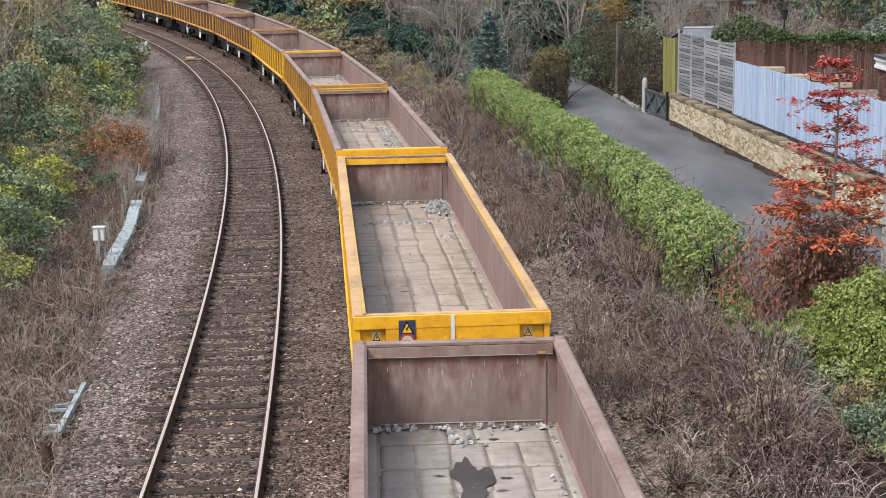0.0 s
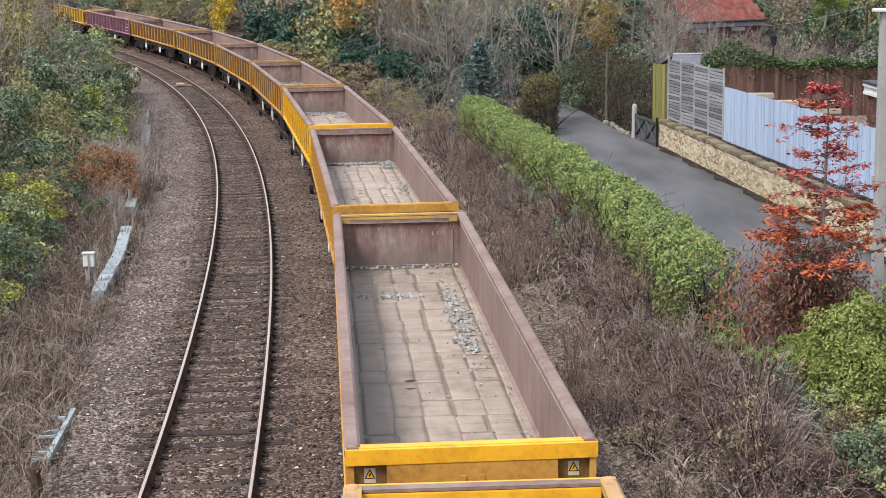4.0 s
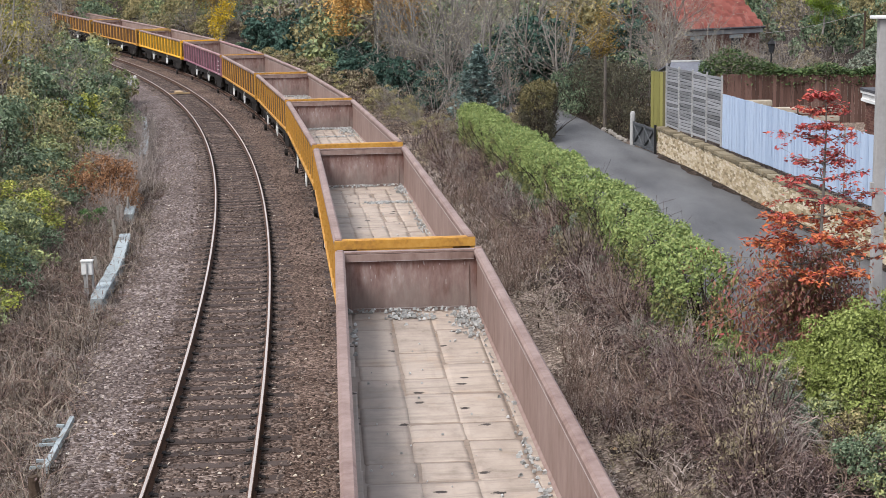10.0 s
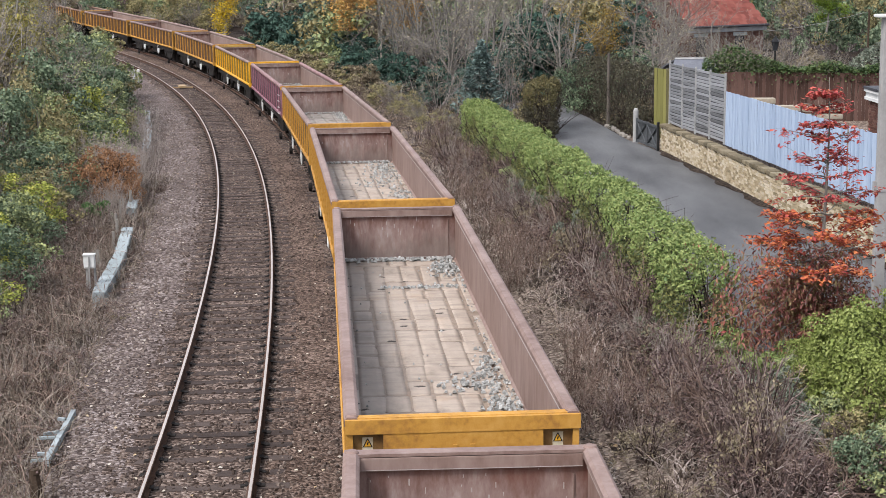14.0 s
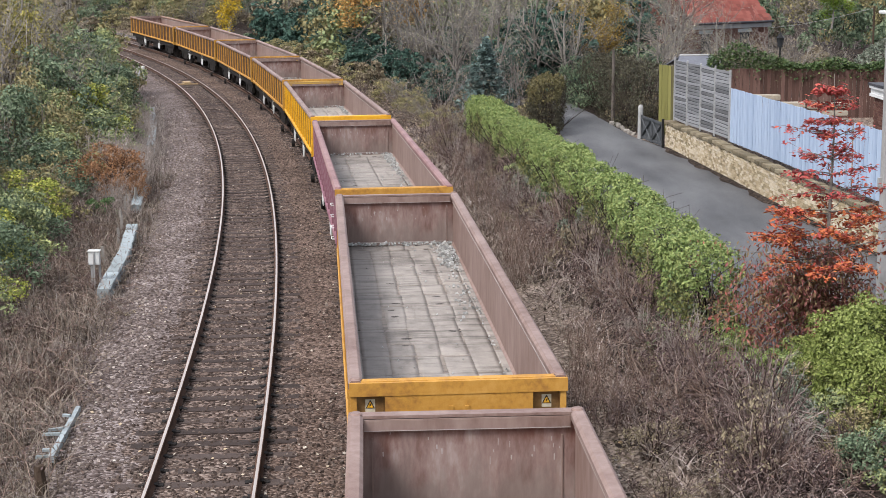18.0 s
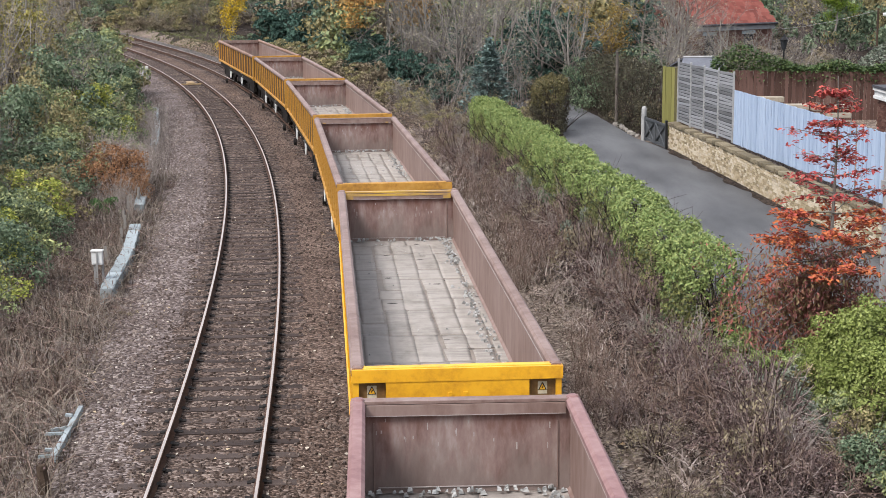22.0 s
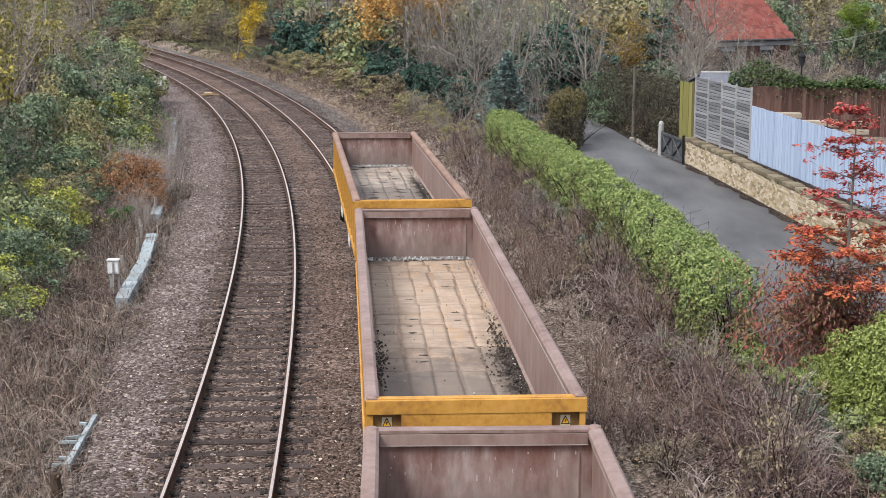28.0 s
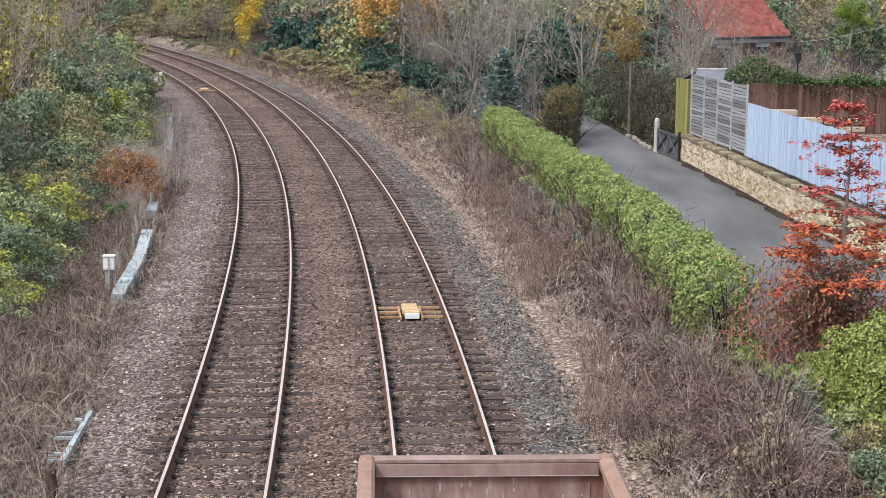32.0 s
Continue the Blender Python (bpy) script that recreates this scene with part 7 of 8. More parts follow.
PALE_CANE = material("pale_dead_canes", [(0.147, 0.117, 0.103), (0.236, 0.199, 0.177), (0.338, 0.301, 0.273)], by="island", grain=8, rough=0.9)
HEAP_CANE = material("mauve_dead_canes", [(0.0345, 0.023, 0.0207), (0.0978, 0.069, 0.0621), (0.196, 0.149, 0.136), (0.356, 0.301, 0.276)], by="island", grain=8, rough=0.9)
STALKS = [stalk_parts(41 + i, 80, 0.85, 1.05, BROWN_CANE) for i in range(2)]
HEAPS = [shrub_parts(43 + i, 0.85, 0.8, 800, 0.055, (DEAD_LEAF, DEAD_LEAF, BROWN_LEAF, DEAD_LEAF)[i], (HEAP_CANE, BROWN_CANE, CANE, PALE_CANE)[i], clumps=20, n_stems=18, wood=1.15, forks=((4, 1), (6, 2), (4, 1), (6, 2))[i]) for i in range(4)]
for i, (x, y, s) in enumerate([(2.1, 38.5, 0.9), (2.6, 37.3, 0.8), (2.35, 40.5, 0.8), (2.6, 25.4, 0.75), (1.7, 46.5, 0.9), (1.5, 53.0, 0.9), (3.0, 29.5, 0.6), (0.9, 58.0, 0.8), (2.0, 36.0, 0.7), (2.9, 27.2, 0.9), (3.2, 24.6, 0.8), (1.9, 43.0, 0.75), (1.2, 49.5, 0.9)]):
    plant("dead_stalks", "clump of upright brown dead stalks", "plant", STALKS[i % 2], x, y, i * 61, s)
r_h = np.random.default_rng(47)
for i in range(74):
    y = 20.0 + 46 * ((i + r_h.random()) / 74) ** 1.25
    a, b = float(edge_right(np.array([y]))[0]) + 1.9, float(hedge_line(y)) - 0.1
    x = a + (b - a) * r_h.random() ** 0.8
    plant("bramble_heap", "heaped mauve-brown dead bramble clump", "bush", HEAPS[i % 4], x, y, i * 101, r_h.uniform(0.6, 1.05), sz=r_h.uniform(0.9, 1.5), group="bramble heaps")
for i in range(26):
    y = 19 + 34 * (i + r_h.random()) / 26
    x = float(np.interp(y, EDGE_Y0, EDGE_X0)) + r_h.uniform(-0.6, 1.2)
    plant("bramble_heap", "heaped brown dead undergrowth on the bank", "bush", HEAPS[i % 4], x, y, i * 71, r_h.uniform(0.35, 0.7), sz=r_h.uniform(0.6, 0.9), group="bramble heaps")

PALE_STALKS = [stalk_parts(48 + i, 60, 0.6, 1.15, PALE_CANE) for i in range(2)]
for i in range(22):
    y = 45 + 30 * (i + r_h.random()) / 22
    x = float(np.interp(y, (43, 51, 60, 67, 80), (-8.9, -9.8, -10.9, -11.7, -14.1))) + r_h.uniform(-0.5, 0.5)
    plant("dead_stalks", "clump of pale grey dead weed stalks beside the track", "plant", PALE_STALKS[i % 2], x, y, i * 61, r_h.uniform(0.6, 1.05))

for i, (x, y, s) in enumerate([(-10.35, 53.4, 1.35), (-9.95, 52.6, 1.25), (-10.7, 54.4, 1.3), (-9.6, 51.8, 1.1), (-10.9, 53.0, 1.3)]):
    plant("dead_stalks", "clump of pale grey dead weed stalks beside the track", "plant", PALE_STALKS[i % 2], x, y, i * 61, s)

# ---- fallen leaves on the tracks
def litter(n, seed):
    r = np.random.default_rng(seed)
    s = 10 + 85 * r.random(n) ** 1.4
    c = on_line(s, r.uniform(-3.4, 6.5, n), 0.0).copy()
    c[:, 2] += -0.165 + r.uniform(-0.02, 0.02, n)
    return thing("fallen_leaves", "scattered pale fallen leaves on the ballast", "leaves", kind="stuff", data=mesh_of("fallen_leaves", *leaves(c, 0.07, 0.8, 0.75, r), LITTER))


litter(2600, 31)

STRAW_LITTER = material("straw_litter", [(0.0331, 0.0236, 0.0185), (0.106, 0.0811, 0.0631), (0.206, 0.166, 0.133), (0.332, 0.283, 0.24)], by="island", grain=8, rough=0.9)


def bank_litter(n, seed):
    r = np.random.default_rng(seed)
    y = 17 + 66 * r.random(n) ** 1.4
    x = on_line(np.interp(y, LY, S_LINE), 0.0)[:, 0] + r.uniform(-5.6, -1.7, n)
    c = np.stack([x, y, np.maximum(ground_z(x, y), -0.3) + 0.02 + 0.02 * r.random(n)], 1)
    return thing("leaf_litter", "brown leaf litter and bits of twig beside the track", "leaves", kind="stuff", data=mesh_of("leaf_litter", *leaves(c, 0.09, 0.75, 0.5, r), STRAW_LITTER))


bank_litter(12000, 32)


def verge_litter(n, seed):
    r = np.random.default_rng(seed)
    y = 17 + 95 * r.random(n) ** 1.3
    x = edge_right(y) + r.normal(0.9, 0.8, n)
    z = np.maximum(ground_z(x, y), np.interp(side_of(x, y), off, prof) + climb(y))
    c = np.stack([x, y, z + 0.015 + 0.04 * r.random(n)], 1)
    return thing("verge_litter", "pale straw and withered leaves along the edge of the ballast", "leaves", kind="stuff", data=mesh_of("verge_litter", *leaves(c, 0.1, 0.7, 0.35, r), STRAW_LITTER))


verge_litter(14000, 33)


PALE_STRAW = material("flattened_straw", [(0.141, 0.102, 0.0704), (0.253, 0.19, 0.134), (0.352, 0.282, 0.205), (0.422, 0.352, 0.267)], by="island", grain=8, rough=0.9)


def far_litter(n, seed):
    r = np.random.default_rng(seed)
    y = r.uniform(58, 135, n)
    x = edge_right(y) + np.abs(r.normal(0.6, 1.9, n)) + 0.9
    c = np.stack([x, y, ground_z(x, y) + 0.02 + 0.06 * r.random(n)], 1)
    return thing("far_litter", "tan flattened grass and leaves on the far verge", "leaves", kind="stuff", data=mesh_of("far_litter", *leaves(c, 0.17, 0.85, 0.3, r), PALE_STRAW))


far_litter(13000, 34)

# ---- thicket of bushes on the bank across the empty track
BUSHES = {
    "dark": [shrub_parts(40 + i, 1.8, 2.9, 4200, 0.125, DARK_LEAF, DARK_TWIG, clumps=60, forks=(4, 1)) for i in range(2)],
    "mixed": [shrub_parts(50 + i, 1.8, 2.8, 4200, 0.125, MIXED_LEAF, TWIG, clumps=60, forks=(4, 1)) for i in range(3)],
    "yellow": [shrub_parts(60 + i, 1.6, 2.6, 3800, 0.12, YELLOW_LEAF, TWIG, clumps=50, forks=(5, 2)) for i in range(2)],
    "olive": [shrub_parts(70 + i, 1.7, 2.8, 3800, 0.12, OLIVE_LEAF, TWIG, clumps=50, forks=(5, 2)) for i in range(2)],
    "bare": [shrub_parts(80 + i, 1.5, 3.0, 900, 0.08, BROWN_LEAF, TWIG, n_stems=16, wood=0.9, forks=(7, 3)) for i in range(2)],
    "ochre": [shrub_parts(75 + i, 1.7, 2.8, 3000, 0.125, OCHRE_LEAF, DARK_TWIG, clumps=50, forks=(5, 2)) for i in range(2)],
    "nettle": [shrub_parts(78, 0.9, 0.9, 2600, 0.1, NETTLE_LEAF, DARK_TWIG, clumps=30)],
    "bracken": [shrub_parts(85, 0.9, 1.25, 7500, 0.05, BRACKEN, DARK_TWIG, clumps=60, tuft=0.13, forks=(6, 3))],
    "brown": [shrub_parts(88 + i, 1.2, 1.7, 2800, 0.12, BROWN_LEAF, DARK_TWIG, n_stems=12) for i in range(2)],
}
WORDS = {"ochre": "tall bush with thinning olive-yellow autumn leaves", "nettle": "low patch of bright green nettles", "dark": "dense dark green bush", "mixed": "tangled green bush, some yellow leaves", "yellow": "bush with yellow autumn leaves", "olive": "straggly olive-brown bush",
         "bare": "leafless grey twiggy bush", "bracken": "clump of rusty orange dead bracken", "brown": "withered brown bush"}


FAR_BUSHES = {k: [shrub_parts(190 + i, R, h, int(n * 1.6), 0.17, leaf, stem, forks=(3, 1))] for i, (k, R, h, n, leaf, stem) in enumerate((("dark", 1.8, 2.9, 1600, DARK_LEAF, DARK_TWIG), ("mixed", 1.8, 2.8, 1600, MIXED_LEAF, TWIG),
              ("yellow", 1.6, 2.6, 1300, YELLOW_LEAF, TWIG), ("olive", 1.7, 2.8, 1400, OLIVE_LEAF, TWIG), ("brown", 1.2, 1.7, 1000, BROWN_LEAF, DARK_TWIG), ("bracken", 0.9, 1.1, 1200, BRACKEN, DARK_TWIG)))}
for _k in ("bare", "ochre", "nettle"):
    FAR_BUSHES[_k] = BUSHES[_k]


def bush(kind, x, y, s=1.0, sz=1.0, where="on the railway bank", i=0):
    v = (BUSHES if y < 78 else FAR_BUSHES)[kind]
    return plant("bush", WORDS[kind] + " " + where, "bush", v[(i + int(abs(x * 7 + y * 3))) % len(v)], x, y, (x * 77 + y * 131) % 360, s, sz=sz)


EDGE_Y = np.array([28.0, 34, 43, 51, 60, 67, 80, 95, 103, 125, 150])
EDGE_X = np.array([-8.3, -9.0, -10.0, -10.7, -11.2, -12.0, -14.4, -17.4, -19.4, -25.5, -34])
FRONT = ["mixed", "yellow", "dark", "yellow", "mixed", "dark", "bare", "olive", "nettle", "dark", "bracken", "mixed", "brown", "olive", "mixed", "yellow", "mixed", "olive", "brown", "mixed", "dark", "bracken", "olive", "mixed", "brown", "olive", "mixed"]
r_b = np.random.default_rng(90)
y = 31.2
for _i, k in enumerate(FRONT):
    s = {"bracken": 0.85, "brown": 0.6, "bare": 0.6}.get(k, 0.62 + 0.012 * (y - 30)) * r_b.uniform(0.85, 1.15)
    bush(k, float(np.interp(y, EDGE_Y, EDGE_X)) - (1.15 if y < 50 else 1.6) * s + r_b.uniform(-0.3, 0.2), y, s, r_b.uniform(0.75, 1.05), i=_i)
    y += 1.7 + (y - 30) * 0.022
SECOND = ["yellow", "mixed", "dark", "mixed", "dark", "dark", "bare", "dark", "olive", "mixed", "dark", "bare", "mixed", "bare", "dark", "mixed", "olive", "mixed", "bare", "olive", "dark", "mixed"]
y = 33.0
for _i, k in enumerate(SECOND):
    s = 0.95 + 0.006 * (y - 30) if y < 80 else 0.85
    bush(k, float(np.interp(y, EDGE_Y, EDGE_X)) - 2.9 + r_b.uniform(-0.4, 0.3), y, s * r_b.uniform(0.9, 1.15), r_b.uniform(0.95, 1.2), i=_i)
    y += 2.4 + (y - 30) * 0.025
THIRD = ["dark", "ochre", "bare", "ochre", "ochre", "bare", "bare", "ochre", "olive", "bare", "bare", "olive", "mixed", "olive", "bare", "mixed"]
y = 38.0
for _i, k in enumerate(THIRD):
    bush(k, float(np.interp(y, EDGE_Y, EDGE_X)) - 5.4 + r_b.uniform(-0.5, 0.5), y, (1.5 if y < 90 else 0.9) * r_b.uniform(0.9, 1.15), r_b.uniform(1.1, 1.4) * (1.05 if y < 90 else 0.6), i=_i)
    y += 3.6 + (y - 30) * 0.03

for x, y, s in ((-10.1, 50.4, 1.45), (-10.5, 53.0, 0.95), (-9.6, 49.3, 0.9), (-11.3, 58.0, 0.7), (-13.9, 70.5, 0.9), (-17.0, 88.0, 1.1)):
    bush("bracken", x, y, s, 1.0)

for x, y, s in ((-10.7, 42.3, 0.75), (-10.5, 37.6, 0.65)):
    bush("yellow", x, y, s, 0.9)
for x, y, s in ((-13.3, 66.0, 1.1), (-9.6, 46.5, 0.6), (-13.0, 63.5, 0.7)):
    bush("nettle", x, y, s, 1.0)

# ---- bushes along the boundary on the far side of the train
RIGHT_BUSHES = [
    ("bare", 0.75, 61.6, 0.5, 1.15), ("bare", 1.1, 62.3, 0.5, 1.0), ("brown", 0.9, 62.9, 0.7, 1.3),
    ("bare", 0.75, 64.5, 0.62, 0.8), ("olive", 0.1, 67.5, 0.6, 0.9), ("bare", -0.5, 70.5, 0.75, 0.75), ("olive", -1.2, 74.0, 0.65, 0.95), ("bare", -1.7, 77.5, 0.85, 0.8), ("olive", -2.3, 81.0, 0.7, 0.9), ("brown", -2.7, 84.5, 0.9, 0.85),
    ("brown", -3.6, 88.0, 1.0, 1.3), ("olive", -4.6, 92.0, 0.9, 0.7), ("brown", -5.4, 96.0, 1.2, 0.9), ("olive", -6.4, 100.0, 1.0, 0.7), ("brown", -7.4, 104.0, 1.3, 0.95), ("olive", -8.6, 108.0, 1.1, 0.75), ("brown", -9.6, 111.5, 1.3, 0.9),
    ("olive", -10.9, 115.0, 1.1, 0.75), ("olive", -12.2, 118.5, 1.0, 0.8), ("brown", -13.6, 122.0, 1.1, 0.8), ("dark", -15.0, 135.0, 0.9, 0.8), ("dark", -16.6, 138.0, 0.9, 0.7),
    ("brown", 2.6, 66.8, 0.9, 0.95), ("brown", 3.5, 64.2, 0.7, 1.0), ("bare", 2.5, 64.8, 0.6, 0.8), ("olive", 3.8, 66.0, 0.7, 0.8), ("brown", 4.3, 68.6, 0.9, 1.1), ("bare", 2.2, 70.5, 0.95, 1.1), ("brown", 1.2, 72.5, 1.0, 1.1), ("bare", 0.2, 76.0, 1.0, 1.1), ("bare", 3.6, 74.0, 1.1, 1.2),
    ("dark", 7.6, 73.0, 0.8, 1.2), ("brown", 8.3, 69.2, 0.85, 1.4), ("dark", 9.3, 73.5, 1.2, 1.2), ("brown", 8.75, 65.4, 0.7, 1.7), ("bare", 9.3, 67.2, 0.9, 1.2), ("brown", 9.0, 62.9, 0.55, 1.6), ("bare", 10.2, 64.5, 0.9, 1.1), ("dark", 7.0, 76.5, 0.9, 1.3),
]
for _i, (k, x, y, s, sz) in enumerate(RIGHT_BUSHES):
    bush(k, x + 0.5, y, s * 0.88, sz * 0.85, "by the railway boundary", i=_i)

# ---- trees
CONIFERS = [shrub_parts(100 + i, 1.7, 4.6, 2500, 0.29, SPRUCE, DARK_TWIG, clumps=70, flat=0.3, low=0.05) for i in range(2)]
BARE_TREES = [tree_parts(110 + i, 6.5 + 0.8 * i, BARK, TWIG, SPECKLE_LEAF, 550, 0.1, 0.25, trunks=t, levels=((10, 0.5, 0.65), (6, 0.5, 0.6), (3, 0.55, 0.55)), r0=0.085, lo=0.15) for i, t in enumerate((3, 2, 1))]
COPPER = tree_parts(120, 5.2, BARK, TWIG, COPPER_LEAF, 15000, 0.125, 0.28, clear=2.3, levels=((13, 0.42, 0.8), (6, 0.45, 0.6), (4, 0.5, 0.6)), lo=0.58)
GOLD = tree_parts(121, 5.2, BARK, TWIG, GOLD_LEAF, 2300, 0.16, 0.22, levels=((12, 0.36, 0.7), (6, 0.45, 0.6), (3, 0.5, 0.6)), lo=0.2, r0=0.08)
AMBER = tree_parts(122, 5.5, BARK, TWIG, AMBER_LEAF, 3600, 0.15, 0.3, levels=((12, 0.5, 0.8), (6, 0.45, 0.6), (4, 0.5, 0.6)), lo=0.2)
OCHRE_TREE = tree_parts(124, 6.6, BARK, TWIG, OCHRE_LEAF, 5200, 0.13, 0.28, levels=((12, 0.42, 0.8), (6, 0.45, 0.6), (4, 0.5, 0.6)), lo=0.15, r0=0.1)
LIME = tree_parts(123, 4.6, BARK, TWIG, LIME_LEAF, 7000, 0.16, 0.3, levels=((10, 0.5, 0.9), (6, 0.45, 0.7), (3, 0.5, 0.6)), lo=0.5)
POLES = [tree_parts(130 + i, 11.0, BARK, TWIG, levels=((8, 0.3, 0.6), (4, 0.5, 0.55), (1, 0.55, 0.5)), r0=0.13, lo=0.15, sides=(5, 3), trunks=2 - i) for i in range(2)]
UNDER_WOOD = {k: shrub_parts(180 + i, 2.6, 5.0, n * 2, 0.27, leaf, TWIG, clumps=75, n_stems=9, low=0.05, forks=(5, 1)) for i, (k, leaf, n) in enumerate((("olive", OLIVE_LEAF, 1400), ("green", MIXED_LEAF, 1500), ("brown", BROWN_LEAF, 1200), ("dark", DARK_LEAF, 1500)))}

CONIFER_AT = [(-4.2, 96.4, 0.66), (-3.0, 95.4, 0.6), (-12.6, 129.0, 1.15), (-12.2, 126.0, 1.1), (-10.6, 122.0, 0.95), (-9.2, 118.0, 1.05), (-7.6, 113.5, 0.8), (-6.2, 109.0, 0.85), (-5.2, 104.5, 0.7), (-3.8, 99.5, 0.8), (-2.4, 96.0, 0.75), (-3.0, 106.0, 1.0), (2.9, 79.5, 0.72), (3.4, 82.0, 0.6), (6.5, 80.5, 1.15), (7.0, 85.0, 1.25), (11.0, 84.0, 1.1), (5.6, 92.0, 1.1), (-8.0, 124.0, 1.2)]
CONIFER_AT += [(0.6, 80.5, 0.6), (-0.8, 85.5, 0.65), (-2.0, 89.5, 0.65), (7.5, 78.3, 0.62), (4.2, 80.0, 0.8), (-5.0, 112.0, 0.9), (1.6, 91.0, 0.9), (-7.0, 118.0, 1.0)]
plant("conifer", "small blue-green conical conifer behind the hedge", "tree", conifer_parts(104, 2.9, 1.15, 6500, BLUE_SPRUCE), 2.6, 70.6, 0, 1.4, sz=0.9)
for i, (x, y, s) in enumerate(CONIFER_AT):
    plant("conifer", "dense dark green conifer behind the boundary", "tree", CONIFERS[i % 2], x, y, i * 67, s)
for i, (x, y, s) in enumerate([(1.35, 84.5, 1.0), (2.4, 87.0, 0.95), (4.0, 84.0, 1.0), (0.0, 92.0, 0.95), (5.4, 80.5, 0.95), (-1.6, 100.0, 1.0), (6.9, 78.0, 0.85), (2.2, 98.0, 1.1), (9.4, 66.2, 0.62), (10.6, 70.0, 0.7), (-9.5, 130.0, 1.1), (12.2, 76.0, 0.8), (6.0, 96.0, 1.1), (3.2, 77.5, 0.8), (-4.5, 113.0, 1.0), (13.0, 70.5, 0.6), (-1.2, 90.0, 0.8), (-2.6, 95.0, 0.85), (11.6, 79.0, 0.75), (12.4, 81.0, 0.7), (10.9, 82.0, 0.85), (0.6, 88.0, 0.9), (3.0, 92.0, 1.0)]):
    plant("bare_tree", "leafless grey autumn tree with fine twigs", "tree", BARE_TREES[i % 3], x, y, i * 83, s)
plant("copper_tree", "tree with copper-orange autumn leaves", "tree", COPPER, -2.5, 98.6, 40, 1.38)
plant("golden_tree", "small tree with bright yellow autumn leaves", "tree", GOLD, -17.6, 134.0, 10, 0.98)
for x, y, s in ((8.9, 81.0, 0.72), (9.8, 84.0, 0.75), (-19.5, 160.0, 1.2), (-24.0, 175.0, 1.3)):
    plant("amber_tree", "tree with thin olive and amber autumn leaves", "tree", AMBER, x, y, x * 40, s)
for x, y, s in ((-19.4, 74.0, 1.0), (-22.0, 84.0, 1.0), (-18.6, 66.5, 0.95), (-17.2, 60.0, 0.85)):
    plant("ochre_tree", "tall tree with thinning olive-yellow leaves on the bank", "tree", OCHRE_TREE, x, y, x * 50, s)
for i, (x, y, s) in enumerate(((-20.2, 88.0, 0.75), (-22.0, 94.0, 0.7), (-17.6, 78.0, 0.6))):
    plant("bare_tree", "leafless grey autumn tree on the bank", "tree", BARE_TREES[i % 3], x, y, i * 83, s)
plant("lime_tree", "small round tree with lime-green leaves", "tree", LIME, 22.7, 90.0, 0, 0.45, z=3.2)
def dome_parts(seed, R, h, n):
    r = np.random.default_rng(seed)
    u = r.normal(size=(n, 3))
    u /= np.linalg.norm(u, axis=1, keepdims=True)
    u[:, 2] = np.abs(u[:, 2])
    c = u * (R, R, h) * r.normal(1.0, 0.015, n)[:, None]
    st, dr = np.zeros((14, 3)), np.stack([r.normal(0, 0.6, 14), r.normal(0, 0.6, 14), np.ones(14)], 1)
    p, q = grow(r, st, dr, np.full(14, h * 0.9), np.full(14, 0.03), 5, 0.1)
    return {"stemwork": mesh_of("stems", *tubes(p, q, 4), DARK_TWIG), "foliage": mesh_of("foliage", *leaves(c, 0.13, 0.3, 0.7, r), SAGE_LEAF)}


plant("clipped_dome", "smooth green clipped dome of shrubbery in a garden", "bush", dome_parts(175, 2.4, 2.5, 7000), 20.3, 68.0)
for _i, (x, y, s) in enumerate([(14.6, 73.0, 0.8), (15.6, 75.0, 0.95), (16.6, 72.5, 0.85), (17.6, 77.0, 1.0), (18.9, 74.0, 0.9), (15.0, 80.0, 1.1), (17.2, 82.0, 1.2), (19.8, 81.0, 1.1), (13.6, 71.0, 0.6)]):
    bush(("bare", "bare", "brown", "bare", "bare")[_i % 5], x, y, s * 0.9, 0.8, "behind a garden fence", _i)
r_w = np.random.default_rng(140)
for i in range(30):
    x = -62 + 110 * (i + r_w.random()) / 30
    y = 178 + r_w.uniform(0, 34) if x < -12 else 116 + r_w.uniform(0, 30)
    plant("woodland_tree", "tall thin woodland tree with bare trunks", "tree", POLES[i % 2], x, y, i * 57, r_w.uniform(0.9, 1.2), group="wood behind the railway")
for i in range(46):
    x = -58 + 105 * (i % 23 + r_w.random()) / 23
    y = (172 if x < -12 else 118) + r_w.uniform(0, 10) + 14 * (i // 23)
    if 12.0 < x < 20 and y < 122:
        y += 12
    k = ("olive", "dark", "green", "brown", "dark", "olive", "green")[i % 7]
    plant("woodland_bush", {"olive": "tall olive-brown woodland bush", "green": "tall green woodland bush", "brown": "tall brown withered woodland bush", "dark": "tall dark evergreen woodland bush"}[k], "bush", UNDER_WOOD[k], x, y, i * 41, r_w.uniform(0.85, 1.2), group="undergrowth of the wood")
for i in range(17):
    x = -6 + 17 * (i + r_w.random()) / 17
    k = ("dark", "olive", "green", "dark", "brown")[i % 5]
    plant("woodland_bush", {"olive": "tall olive-brown woodland bush", "green": "tall green woodland bush", "brown": "tall brown withered woodland bush", "dark": "tall dark evergreen woodland bush"}[k], "bush", UNDER_WOOD[k], x, 101 + r_w.uniform(0, 9) - 0.5 * x, i * 41, r_w.uniform(1.05, 1.4), group="undergrowth of the wood")
for i in range(24):
    x = -46 + 34 * (i + r_w.random()) / 24
    bush(("brown", "olive", "brown", "bare")[i % 4], x, 150 - x * 0.55 + r_w.uniform(0, 8), 1.2, 0.8, "on the far bank", i)
